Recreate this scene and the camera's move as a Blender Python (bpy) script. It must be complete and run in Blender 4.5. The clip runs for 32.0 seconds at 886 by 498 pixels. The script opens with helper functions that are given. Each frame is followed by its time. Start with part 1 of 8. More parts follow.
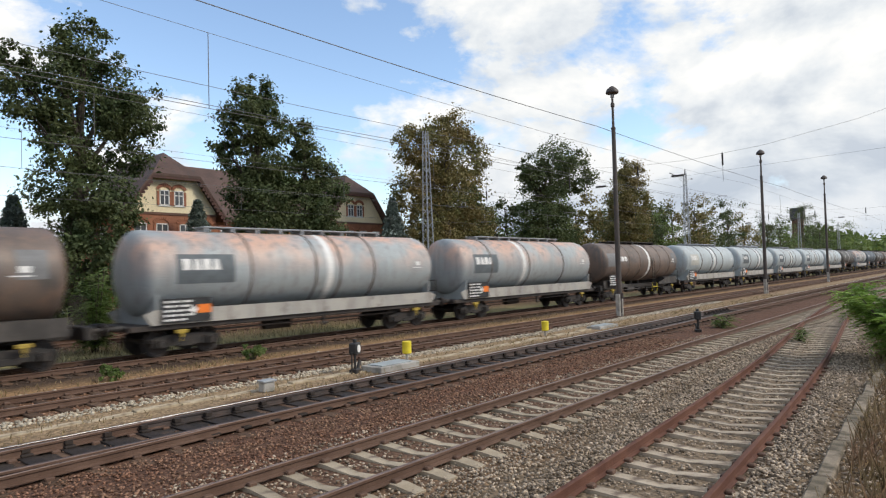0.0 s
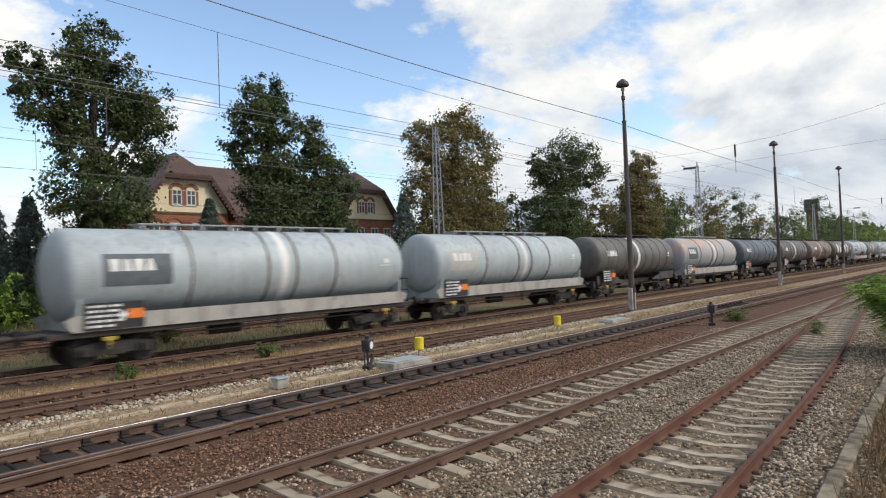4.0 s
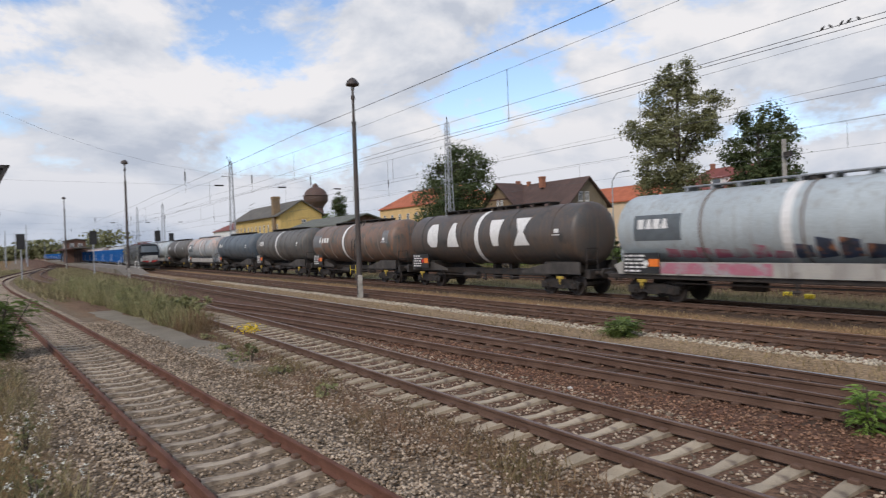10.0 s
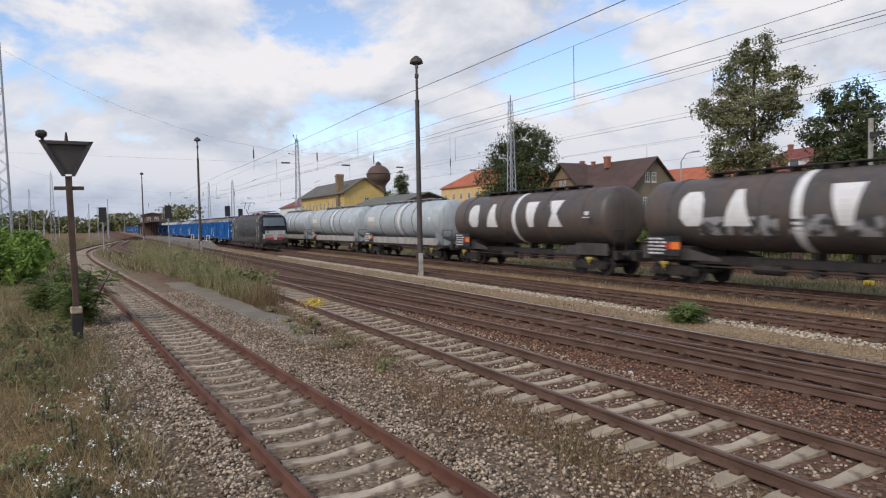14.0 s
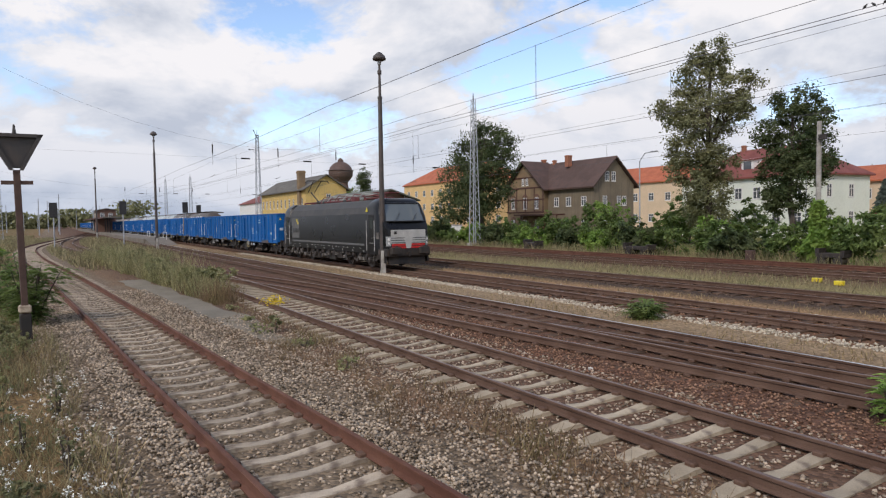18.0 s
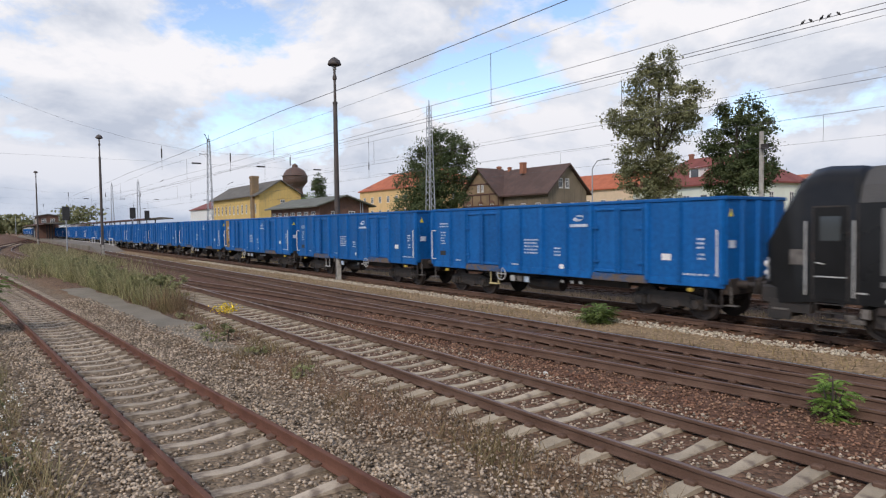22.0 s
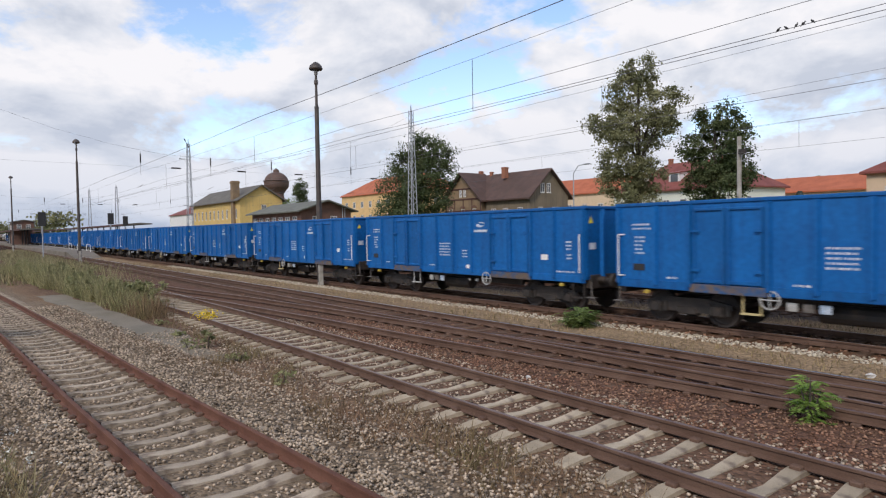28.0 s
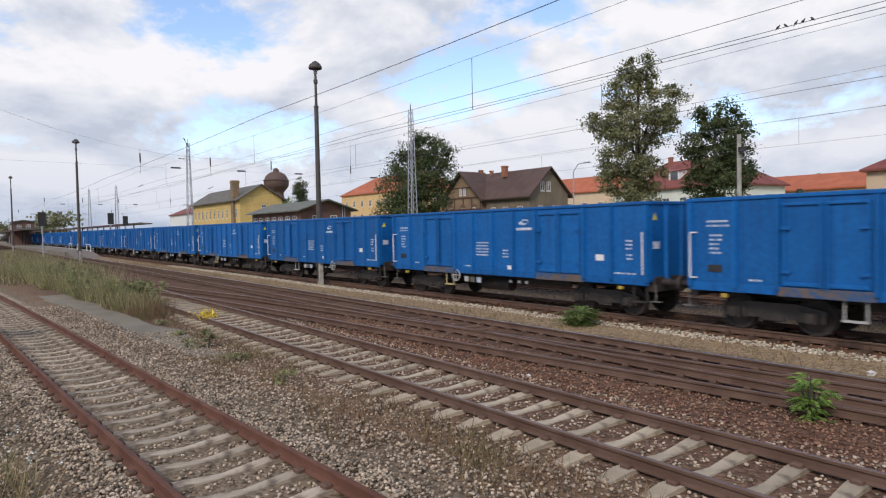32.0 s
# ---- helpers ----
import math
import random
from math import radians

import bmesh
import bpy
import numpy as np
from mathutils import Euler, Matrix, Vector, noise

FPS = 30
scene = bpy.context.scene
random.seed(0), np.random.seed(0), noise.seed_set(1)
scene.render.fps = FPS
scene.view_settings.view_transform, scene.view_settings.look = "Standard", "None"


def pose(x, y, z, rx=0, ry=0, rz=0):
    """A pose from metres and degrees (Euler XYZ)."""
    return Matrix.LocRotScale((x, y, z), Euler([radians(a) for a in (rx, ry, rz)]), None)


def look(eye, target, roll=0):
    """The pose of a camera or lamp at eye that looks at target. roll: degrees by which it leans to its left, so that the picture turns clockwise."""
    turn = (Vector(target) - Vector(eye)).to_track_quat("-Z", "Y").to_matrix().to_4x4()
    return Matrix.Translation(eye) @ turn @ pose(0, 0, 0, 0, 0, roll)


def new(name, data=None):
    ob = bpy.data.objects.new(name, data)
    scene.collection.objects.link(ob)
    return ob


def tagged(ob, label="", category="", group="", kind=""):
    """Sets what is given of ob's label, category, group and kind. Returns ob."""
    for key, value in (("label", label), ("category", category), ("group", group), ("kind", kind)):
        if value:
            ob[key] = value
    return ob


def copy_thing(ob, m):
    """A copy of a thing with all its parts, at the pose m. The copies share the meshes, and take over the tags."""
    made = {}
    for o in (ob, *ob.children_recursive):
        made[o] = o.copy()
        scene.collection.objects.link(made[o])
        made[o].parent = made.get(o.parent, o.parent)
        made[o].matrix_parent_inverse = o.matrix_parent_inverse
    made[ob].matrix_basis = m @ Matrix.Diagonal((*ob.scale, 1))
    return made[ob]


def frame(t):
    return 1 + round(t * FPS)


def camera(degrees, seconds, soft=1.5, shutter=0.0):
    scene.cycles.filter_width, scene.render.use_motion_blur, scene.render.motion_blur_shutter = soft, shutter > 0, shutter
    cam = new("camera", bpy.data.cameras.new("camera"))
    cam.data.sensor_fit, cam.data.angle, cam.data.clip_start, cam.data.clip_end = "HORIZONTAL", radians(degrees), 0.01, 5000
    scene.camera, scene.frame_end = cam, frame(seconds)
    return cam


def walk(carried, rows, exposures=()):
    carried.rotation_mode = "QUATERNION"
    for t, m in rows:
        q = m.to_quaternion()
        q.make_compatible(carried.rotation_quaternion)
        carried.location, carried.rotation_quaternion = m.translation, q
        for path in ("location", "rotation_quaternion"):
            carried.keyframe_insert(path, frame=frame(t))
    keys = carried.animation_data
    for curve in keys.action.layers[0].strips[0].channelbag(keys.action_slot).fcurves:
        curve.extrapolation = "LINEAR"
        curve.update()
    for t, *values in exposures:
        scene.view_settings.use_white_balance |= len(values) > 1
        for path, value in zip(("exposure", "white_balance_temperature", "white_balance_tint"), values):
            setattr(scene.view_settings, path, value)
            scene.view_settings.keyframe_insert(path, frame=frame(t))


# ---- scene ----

# ---- camera: held by somebody who stands on the verge and turns once to the left ----
cam = camera(69.57, 32.0, soft=1.2, shutter=0.28)
EYE = (0.0, 0.0, 2.89)
TURNS = [  # seconds, yaw, pitch, roll
    (0, -49.40, 1.80, 1.52),
    (0.5, -49.21, 1.75, 1.71),
    (1, -49.11, 1.72, 2.24),
    (1.5, -49.62, 1.72, 2.21),
    (2, -49.57, 1.77, 2.49),
    (2.5, -49.33, 1.73, 2.44),
    (4.5, -48.27, 1.43, 2.14),
    (5, -48.86, 1.40, 2.29),
    (5.5, -49.11, 1.34, 2.37),
    (6, -45.82, 1.16, 3.74),
    (6.5, -39.12, 0.12, 2.77),
    (7, -26.96, 0.11, 2.28),
    (7.5, -14.35, -0.08, 0.68),
    (8, 5.08, 0.06, 1.15),
    (8.5, 22.81, 0.19, 0.21),
    (9, 37.12, -0.05, 1.30),
    (9.5, 49.41, -0.37, 1.87),
    (10, 56.17, -0.69, 2.05),
    (10.5, 61.90, -1.09, 1.53),
    (11, 62.51, -1.48, 1.31),
    (11.5, 61.77, -1.77, 1.07),
    (12, 61.86, -1.94, 1.01),
    (12.5, 61.76, -2.11, 1.14),
    (13, 61.80, -2.23, 0.97),
    (13.5, 61.87, -2.36, 1.03),
    (14, 61.63, -2.40, 1.07),
    (14.5, 61.82, -2.44, 1.17),
    (16.5, 61.02, -2.55, 1.07),
    (17, 60.82, -2.57, 0.94),
    (17.5, 59.80, -2.61, 1.30),
    (18, 58.29, -2.68, 0.81),
    (18.5, 57.30, -2.74, 0.54),
    (19, 55.90, -2.71, 0.36),
    (19.5, 55.01, -2.64, 0.44),
    (20, 55.12, -2.61, 0.48),
    (20.5, 55.16, -2.58, 0.36),
    (21, 54.89, -2.53, 0.46),
    (21.5, 54.56, -2.33, 0.74),
    (22, 54.35, -2.18, 0.78),
    (22.5, 54.24, -2.08, 0.88),
    (23, 54.09, -2.04, 0.92),
    (23.5, 53.85, -2.02, 0.96),
    (24, 53.66, -2.02, 0.97),
    (24.5, 53.60, -2.01, 1.11),
    (25, 53.52, -1.98, 1.04),
    (25.5, 53.41, -1.97, 1.02),
    (27.5, 52.86, -1.83, 1.13),
    (28, 52.77, -1.78, 0.96),
    (28.5, 52.68, -1.74, 1.09),
    (29, 52.62, -1.71, 0.95),
    (29.5, 52.58, -1.69, 1.00),
    (30, 52.60, -1.74, 1.12),
    (30.5, 52.66, -1.80, 1.11),
    (31, 52.70, -1.85, 1.13),
    (31.5, 52.72, -1.87, 1.13),
    (32, 52.77, -1.88, 1.13),
]
EXPOSURES = [(0, 0.66, 6800, 10), (6, 0.62, 6800, 10), (7.2, 0.72, 6850, 10), (8, 0.86, 6850, 11), (8.6, 0.72, 6750, 12), (9.2, 0.54, 6650, 13), (11, 0.32, 6600, 15), (14, 0.4, 6600, 15), (18, 0.48, 6600, 15), (24, 0.52, 6550, 15), (32, 0.52, 6550, 15)]
walk(cam, [(t, pose(*EYE, 90 + p, r, y)) for t, y, p, r in TURNS], exposures=EXPOSURES)

# ---- sky and sun: broken cloud, soft sun from the right behind the camera ----
CLOUD_SHIFT = (0.35, 0.1, 0.0)
SUN_EL, SUN_AZ = 40.0, 150.0   # degrees; azimuth clockwise from +y


def make_world():
    w = bpy.data.worlds.new("sky")
    scene.world = w
    w.use_nodes = True
    nt = w.node_tree
    nt.nodes.clear()
    N = lambda k, **kw: _node(nt, k, **kw)
    out = N("ShaderNodeOutputWorld")
    sky = N("ShaderNodeTexSky")
    sky.sky_type, sky.sun_disc = "NISHITA", False
    sky.sun_elevation, sky.sun_rotation = radians(SUN_EL), radians(SUN_AZ)
    sky.air_density, sky.dust_density, sky.ozone_density = 1.0, 0.4, 2.0
    bg_sky = N("ShaderNodeBackground")
    bg_sky.inputs["Strength"].default_value = 0.15
    nt.links.new(sky.outputs[0], bg_sky.inputs["Color"])
    tc = N("ShaderNodeTexCoord")
    sep = N("ShaderNodeSeparateXYZ")
    nt.links.new(tc.outputs["Generated"], sep.inputs[0])
    mp = N("ShaderNodeMapping")
    mp.inputs["Scale"].default_value = (1.0, 1.0, 1.9)
    mp.inputs["Location"].default_value = CLOUD_SHIFT
    nt.links.new(tc.outputs["Generated"], mp.inputs[0])

    def clouds(scale, detail, lift, rough=0.56):
        """Puffy noise on the dome; lift looks a little higher up, for the shaded undersides."""
        m2 = N("ShaderNodeMapping")
        m2.inputs["Location"].default_value = (0.0, 0.0, lift)
        nt.links.new(mp.outputs[0], m2.inputs[0])
        n = N("ShaderNodeTexNoise")
        n.inputs["Scale"].default_value, n.inputs["Detail"].default_value, n.inputs["Roughness"].default_value = scale, detail, rough
        n.inputs["Distortion"].default_value = 0.2
        nt.links.new(m2.outputs[0], n.inputs["Vector"])
        return n.outputs["Fac"]

    def toward(yaw, up, lo, hi, amount):
        """Grows from 0 to amount towards one quarter of the sky."""
        a, b = radians(yaw), radians(up)
        d = N("ShaderNodeVectorMath")
        d.operation = "DOT_PRODUCT"
        d.inputs[1].default_value = (-math.sin(a) * math.cos(b), math.cos(a) * math.cos(b), math.sin(b))
        nt.links.new(tc.outputs["Generated"], d.inputs[0])
        r = N("ShaderNodeMapRange")
        r.interpolation_type = "SMOOTHSTEP"
        r.inputs["From Min"].default_value, r.inputs["From Max"].default_value, r.inputs["To Max"].default_value = lo, hi, amount
        nt.links.new(d.outputs["Value"], r.inputs["Value"])
        return r.outputs[0]

    here, above = clouds(3.1, 10.0, 0.0), clouds(3.1, 7.0, 0.075)
    cover = _math(nt, "ADD", here, _math(nt, "MULTIPLY", _math(nt, "SUBTRACT", clouds(9.0, 7.0, 0.0, 0.6), 0.5), 0.45))   # torn edges and wisps
    for quarter in ((-36, 20, 0.74, 0.98, -0.115), (-82, 12, 0.80, 1.0, 0.16), (70, 9, 0.90, 1.0, 0.07), (20, 12, 0.92, 1.0, 0.05)):
        cover = _math(nt, "ADD", cover, toward(*quarter))
    haze = N("ShaderNodeMapRange")     # the clouds close up towards the horizon
    haze.inputs["From Min"].default_value, haze.inputs["From Max"].default_value = 0.02, 0.17
    haze.inputs["To Min"].default_value, haze.inputs["To Max"].default_value = 0.11, 0.0
    nt.links.new(sep.outputs["Z"], haze.inputs["Value"])
    cover = _math(nt, "ADD", cover, haze.outputs[0])
    cover = _math(nt, "SUBTRACT", cover, _math(nt, "MULTIPLY", sep.outputs["Z"], 0.10))
    ramp = N("ShaderNodeValToRGB")
    e = ramp.color_ramp.elements
    e[0].position, e[0].color = 0.40, (0, 0, 0, 1)
    e[1].position, e[1].color = 0.505, (1, 1, 1, 1)
    e.new(0.44).color = (0.42, 0.42, 0.42, 1)
    nt.links.new(cover, ramp.inputs[0])
    shade = N("ShaderNodeValToRGB")    # tops white, undersides grey
    e = shade.color_ramp.elements
    e[0].position, e[0].color = 0.16, (0.60, 0.67, 0.765, 1)
    e[1].position, e[1].color = 0.72, (0.965, 0.985, 1.0, 1)
    e.new(0.45).color = (0.79, 0.845, 0.905, 1)
    nt.links.new(_math(nt, "ADD", _math(nt, "MULTIPLY", _math(nt, "SUBTRACT", here, above), 3.0), 0.52), shade.inputs[0])
    bg_cloud = N("ShaderNodeBackground")
    bg_cloud.inputs["Strength"].default_value = 0.665
    low = N("ShaderNodeValToRGB")      # distance greys the clouds near the horizon
    e = low.color_ramp.elements
    e[0].position, e[0].color = 0.0, (0.71, 0.765, 0.85, 1)
    e[1].position, e[1].color = 0.2, (1, 1, 1, 1)
    nt.links.new(sep.outputs["Z"], low.inputs[0])
    tint = N("ShaderNodeMix")
    tint.data_type, tint.blend_type = "RGBA", "MULTIPLY"
    tint.inputs[0].default_value = 1.0
    nt.links.new(shade.outputs[0], tint.inputs[6])
    nt.links.new(low.outputs[0], tint.inputs[7])
    nt.links.new(tint.outputs[2], bg_cloud.inputs["Color"])
    mix = N("ShaderNodeMixShader")
    nt.links.new(ramp.outputs[0], mix.inputs[0])
    nt.links.new(bg_sky.outputs[0], mix.inputs[1])
    nt.links.new(bg_cloud.outputs[0], mix.inputs[2])
    nt.links.new(mix.outputs[0], out.inputs[0])


def _node(nt, kind, **kw):
    return nt.nodes.new(kind)


def _math(nt, op, a, b):
    n = nt.nodes.new("ShaderNodeMath")
    n.operation = op
    for k, x in enumerate((a, b)):
        if isinstance(x, (int, float)):
            n.inputs[k].default_value = x
        else:
            nt.links.new(x, n.inputs[k])
    return n.outputs[0]


make_world()
sun_data = bpy.data.lights.new("sun", "SUN")
sun_data.energy, sun_data.angle, sun_data.color = 1.4, radians(12.0), (1.0, 0.93, 0.82)
sun = new("sun", sun_data)
_a, _e = radians(SUN_AZ), radians(SUN_EL)
sun.matrix_world = look((0, 0, 60), Vector((0, 0, 60)) - Vector((math.sin(_a) * math.cos(_e), math.cos(_a) * math.cos(_e), math.sin(_e))))

# ---- materials ----
MATS = {}


def mat(name, c1, c2=None, rough=0.7, metal=0.0, scale=3.0, fine=40.0, bump=0.0, spots=None, amount=0.5, spread=0.12, stretch=(1, 1, 1),
        random_tint=0.0, streak=None, alpha_leaf=False, vary=0.5, spec=0.5, through_light=0.0, upper=None):
    """Two tones mixed by coarse noise, fine grain on top, a third tone (spots) in patches, relief, and streaks that run down."""
    if name in MATS:
        return MATS[name]
    m = bpy.data.materials.new(name)
    m.use_nodes = True
    nt = m.node_tree
    b = nt.nodes["Principled BSDF"]
    b.inputs["Roughness"].default_value, b.inputs["Metallic"].default_value = rough, metal
    b.inputs["Specular IOR Level"].default_value = spec
    c2 = c2 or tuple(x * 0.75 for x in c1)
    tc = nt.nodes.new("ShaderNodeTexCoord")
    mp = nt.nodes.new("ShaderNodeMapping")
    mp.inputs["Scale"].default_value = stretch
    nt.links.new(tc.outputs["Object"], mp.inputs[0])

    def noise_tex(s, d=5.0):
        n = nt.nodes.new("ShaderNodeTexNoise")
        n.inputs["Scale"].default_value, n.inputs["Detail"].default_value = s, d
        nt.links.new(mp.outputs[0], n.inputs["Vector"])
        return n.outputs["Fac"]

    def ramp(x, lo, hi):
        r = nt.nodes.new("ShaderNodeMapRange")
        r.inputs["From Min"].default_value, r.inputs["From Max"].default_value = lo, hi
        nt.links.new(x, r.inputs["Value"])
        return r.outputs[0]

    def mixc(f, a, b2, kind="MIX"):
        n = nt.nodes.new("ShaderNodeMix")
        n.data_type, n.blend_type = "RGBA", kind
        for sock, x in ((0, f), (6, a), (7, b2)):
            if isinstance(x, (int, float)):
                n.inputs[sock].default_value = x
            elif isinstance(x, tuple):
                n.inputs[sock].default_value = (*x, 1)
            else:
                nt.links.new(x, n.inputs[sock])
        return n.outputs[2]

    coarse = noise_tex(scale)
    grain = noise_tex(fine, 3.0)
    col = mixc(ramp(coarse, 0.5 - spread, 0.5 + spread), c1, c2)
    if spots:
        sp = noise_tex(scale * 2.3, 8.0)
        where = ramp(sp, 1.0 - amount - 0.08, 1.0 - amount + 0.10)
        if upper:   # sun-bleached patches high on the thing
            split = nt.nodes.new("ShaderNodeSeparateXYZ")
            nt.links.new(tc.outputs["Object"], split.inputs[0])
            where = _math(nt, "MULTIPLY", where, ramp(split.outputs["Z"], *upper))
        col = mixc(where, col, spots)
    if streak:
        mp2 = nt.nodes.new("ShaderNodeMapping")
        mp2.inputs["Scale"].default_value = (1.0, 1.0, 0.06)
        nt.links.new(tc.outputs["Object"], mp2.inputs[0])
        ns = nt.nodes.new("ShaderNodeTexNoise")
        ns.inputs["Scale"].default_value, ns.inputs["Detail"].default_value = 5.0, 6.0
        nt.links.new(mp2.outputs[0], ns.inputs["Vector"])
        col = mixc(ramp(ns.outputs["Fac"], 0.50, 0.72), col, streak)
    col = mixc(0.35, col, mixc(ramp(grain, 0.3, 0.7), (0.55, 0.55, 0.55), (1.35, 1.35, 1.35)), "MULTIPLY")
    if random_tint:
        oi = nt.nodes.new("ShaderNodeObjectInfo")
        t = nt.nodes.new("ShaderNodeMapRange")
        t.inputs["To Min"].default_value, t.inputs["To Max"].default_value = 1 - random_tint, 1 + random_tint
        nt.links.new(oi.outputs["Random"], t.inputs["Value"])
        cb = nt.nodes.new("ShaderNodeCombineXYZ")
        for k in range(3):
            nt.links.new(t.outputs[0], cb.inputs[k])
        col = mixc(1.0, col, cb.outputs[0], "MULTIPLY")
    if alpha_leaf:
        g = nt.nodes.new("ShaderNodeNewGeometry")
        t = nt.nodes.new("ShaderNodeMapRange")
        t.inputs["To Min"].default_value, t.inputs["To Max"].default_value = 1.0 - vary, 1.0 + vary
        nt.links.new(g.outputs["Random Per Island"], t.inputs["Value"])
        cb = nt.nodes.new("ShaderNodeCombineXYZ")
        for k in range(3):
            nt.links.new(t.outputs[0], cb.inputs[k])
        col = mixc(1.0, col, cb.outputs[0], "MULTIPLY")
    nt.links.new(col, b.inputs["Base Color"])
    rr = nt.nodes.new("ShaderNodeMapRange")
    rr.inputs["To Min"].default_value, rr.inputs["To Max"].default_value = max(0.03, rough - 0.12), min(1.0, rough + 0.12)
    nt.links.new(coarse, rr.inputs["Value"])
    nt.links.new(rr.outputs[0], b.inputs["Roughness"])
    if bump:
        bp = nt.nodes.new("ShaderNodeBump")
        bp.inputs["Strength"].default_value, bp.inputs["Distance"].default_value = 0.8, bump
        nt.links.new(grain, bp.inputs["Height"])
        nt.links.new(bp.outputs[0], b.inputs["Normal"])
    if through_light:
        tr = nt.nodes.new("ShaderNodeBsdfTranslucent")
        nt.links.new(col, tr.inputs["Color"])
        mx = nt.nodes.new("ShaderNodeMixShader")
        mx.inputs[0].default_value = through_light
        nt.links.new(b.outputs[0], mx.inputs[1])
        nt.links.new(tr.outputs[0], mx.inputs[2])
        nt.links.new(mx.outputs[0], nt.nodes["Material Output"].inputs[0])
    MATS[name] = m
    return m


def glass_mat(name, tint, rough=0.05):
    if name in MATS:
        return MATS[name]
    m = bpy.data.materials.new(name)
    m.use_nodes = True
    b = m.node_tree.nodes["Principled BSDF"]
    b.inputs["Base Color"].default_value = (*tint, 1)
    b.inputs["Roughness"].default_value = rough
    b.inputs["Specular IOR Level"].default_value = 0.8
    MATS[name] = m
    return m


RUST_RAIL = mat("rusty_rail", (0.105, 0.045, 0.03), (0.15, 0.07, 0.046), rough=0.8, spec=0.25, scale=2.0, fine=60, bump=0.003)
BROWN_RAIL = mat("brown_rail", (0.098, 0.056, 0.038), (0.135, 0.082, 0.058), rough=0.75, spec=0.25, scale=2.0, fine=60, bump=0.003)
DARK_RAIL = mat("greasy_rail", (0.04, 0.03, 0.026), (0.075, 0.05, 0.04), rough=0.55, scale=2.0, fine=60, bump=0.003)
SHINE_RAIL = mat("polished_rail_head", (0.72, 0.71, 0.70), (0.6, 0.59, 0.58), rough=0.33, metal=1.0, scale=6)
RAIL_TOP = mat("rolled_rail_head", (0.16, 0.10, 0.075), (0.22, 0.15, 0.12), rough=0.45, metal=0.4, scale=3)
CONCRETE = mat("sleeper_concrete", (0.44, 0.365, 0.265), (0.33, 0.27, 0.19), rough=0.9, spec=0.25, scale=2.2, fine=70, bump=0.004, random_tint=0.16, spots=(0.17, 0.13, 0.1), amount=0.36)
CONCRETE_OLD = mat("old_sleeper_concrete", (0.46, 0.38, 0.285), (0.34, 0.277, 0.205), rough=0.9, spec=0.25, scale=2.2, fine=70, bump=0.004, random_tint=0.2, spots=(0.16, 0.12, 0.09), amount=0.4)
CONCRETE2 = mat("weathered_concrete", (0.42, 0.40, 0.36), (0.30, 0.28, 0.25), rough=0.9, scale=1.5, fine=60, bump=0.004, spots=(0.2, 0.2, 0.16), amount=0.4)
TIMBER = mat("tarred_timber", (0.085, 0.053, 0.036), (0.13, 0.082, 0.055), rough=0.85, spec=0.15, scale=3, fine=50, bump=0.006, random_tint=0.3, stretch=(1, 4, 4))
GREASE = mat("oily_timber", (0.022, 0.017, 0.014), (0.042, 0.031, 0.025), rough=0.7, spec=0.25, scale=3, fine=40, bump=0.006)
STONE_GREY = mat("grey_ballast_stone", (0.41, 0.33, 0.247), (0.30, 0.236, 0.172), rough=0.95, scale=1.2, fine=30, alpha_leaf=True, vary=0.62, spec=0.2)
STONE_BROWN = mat("brown_ballast_stone", (0.205, 0.108, 0.07), (0.25, 0.152, 0.10), spec=0.2, rough=0.95, scale=1.2, fine=30, alpha_leaf=True, vary=0.6)
# dark ballast whose colour also holds the shade below the tank wagons
STONE_DARK = mat("shaded_ballast_stone", (0.085, 0.06, 0.045), (0.12, 0.085, 0.062), spec=0.2, rough=0.95, scale=1.2, fine=30, alpha_leaf=True, vary=0.6)
STONE_PALE = mat("pale_ballast_stone", (0.50, 0.44, 0.34), (0.40, 0.34, 0.25), rough=0.95, scale=1.2, fine=30, alpha_leaf=True, vary=0.4)
IRON = mat("dirty_black_iron", (0.02, 0.018, 0.016), (0.04, 0.032, 0.027), rough=0.65, scale=2.5, fine=30, bump=0.004, spots=(0.07, 0.045, 0.03), amount=0.35)
IRON2 = mat("grimy_brown_iron", (0.045, 0.034, 0.028), (0.024, 0.02, 0.018), rough=0.7, scale=2.5, fine=30, bump=0.004)
STEEL_GREY = mat("galvanised_steel", (0.42, 0.44, 0.46), (0.33, 0.35, 0.37), rough=0.5, metal=0.3, scale=3)
WHITE = mat("white_paint", (0.78, 0.77, 0.74), (0.70, 0.69, 0.66), rough=0.5, scale=3)
YELLOW = mat("yellow_paint", (0.75, 0.62, 0.04), (0.68, 0.52, 0.03), rough=0.5, scale=4)
ORANGE = mat("orange_plate", (0.85, 0.22, 0.03), (0.8, 0.18, 0.02), rough=0.45, scale=4)
RED = mat("red_paint", (0.6, 0.03, 0.025), (0.5, 0.03, 0.03), rough=0.45, scale=4)
BLACK = mat("black_panel", (0.018, 0.018, 0.019), (0.03, 0.03, 0.03), rough=0.5, scale=4)
LAMP_STEEL = mat("dark_lamp_steel", (0.055, 0.047, 0.042), (0.085, 0.065, 0.055), rough=0.6, scale=3, fine=30)
LEAF = dict(rough=0.65, fine=3, alpha_leaf=True, vary=0.32, spec=0.3, through_light=0.35)
LEAF_DARK = mat("dark_leaves", (0.070, 0.102, 0.040), (0.105, 0.125, 0.05), scale=0.5, **LEAF)
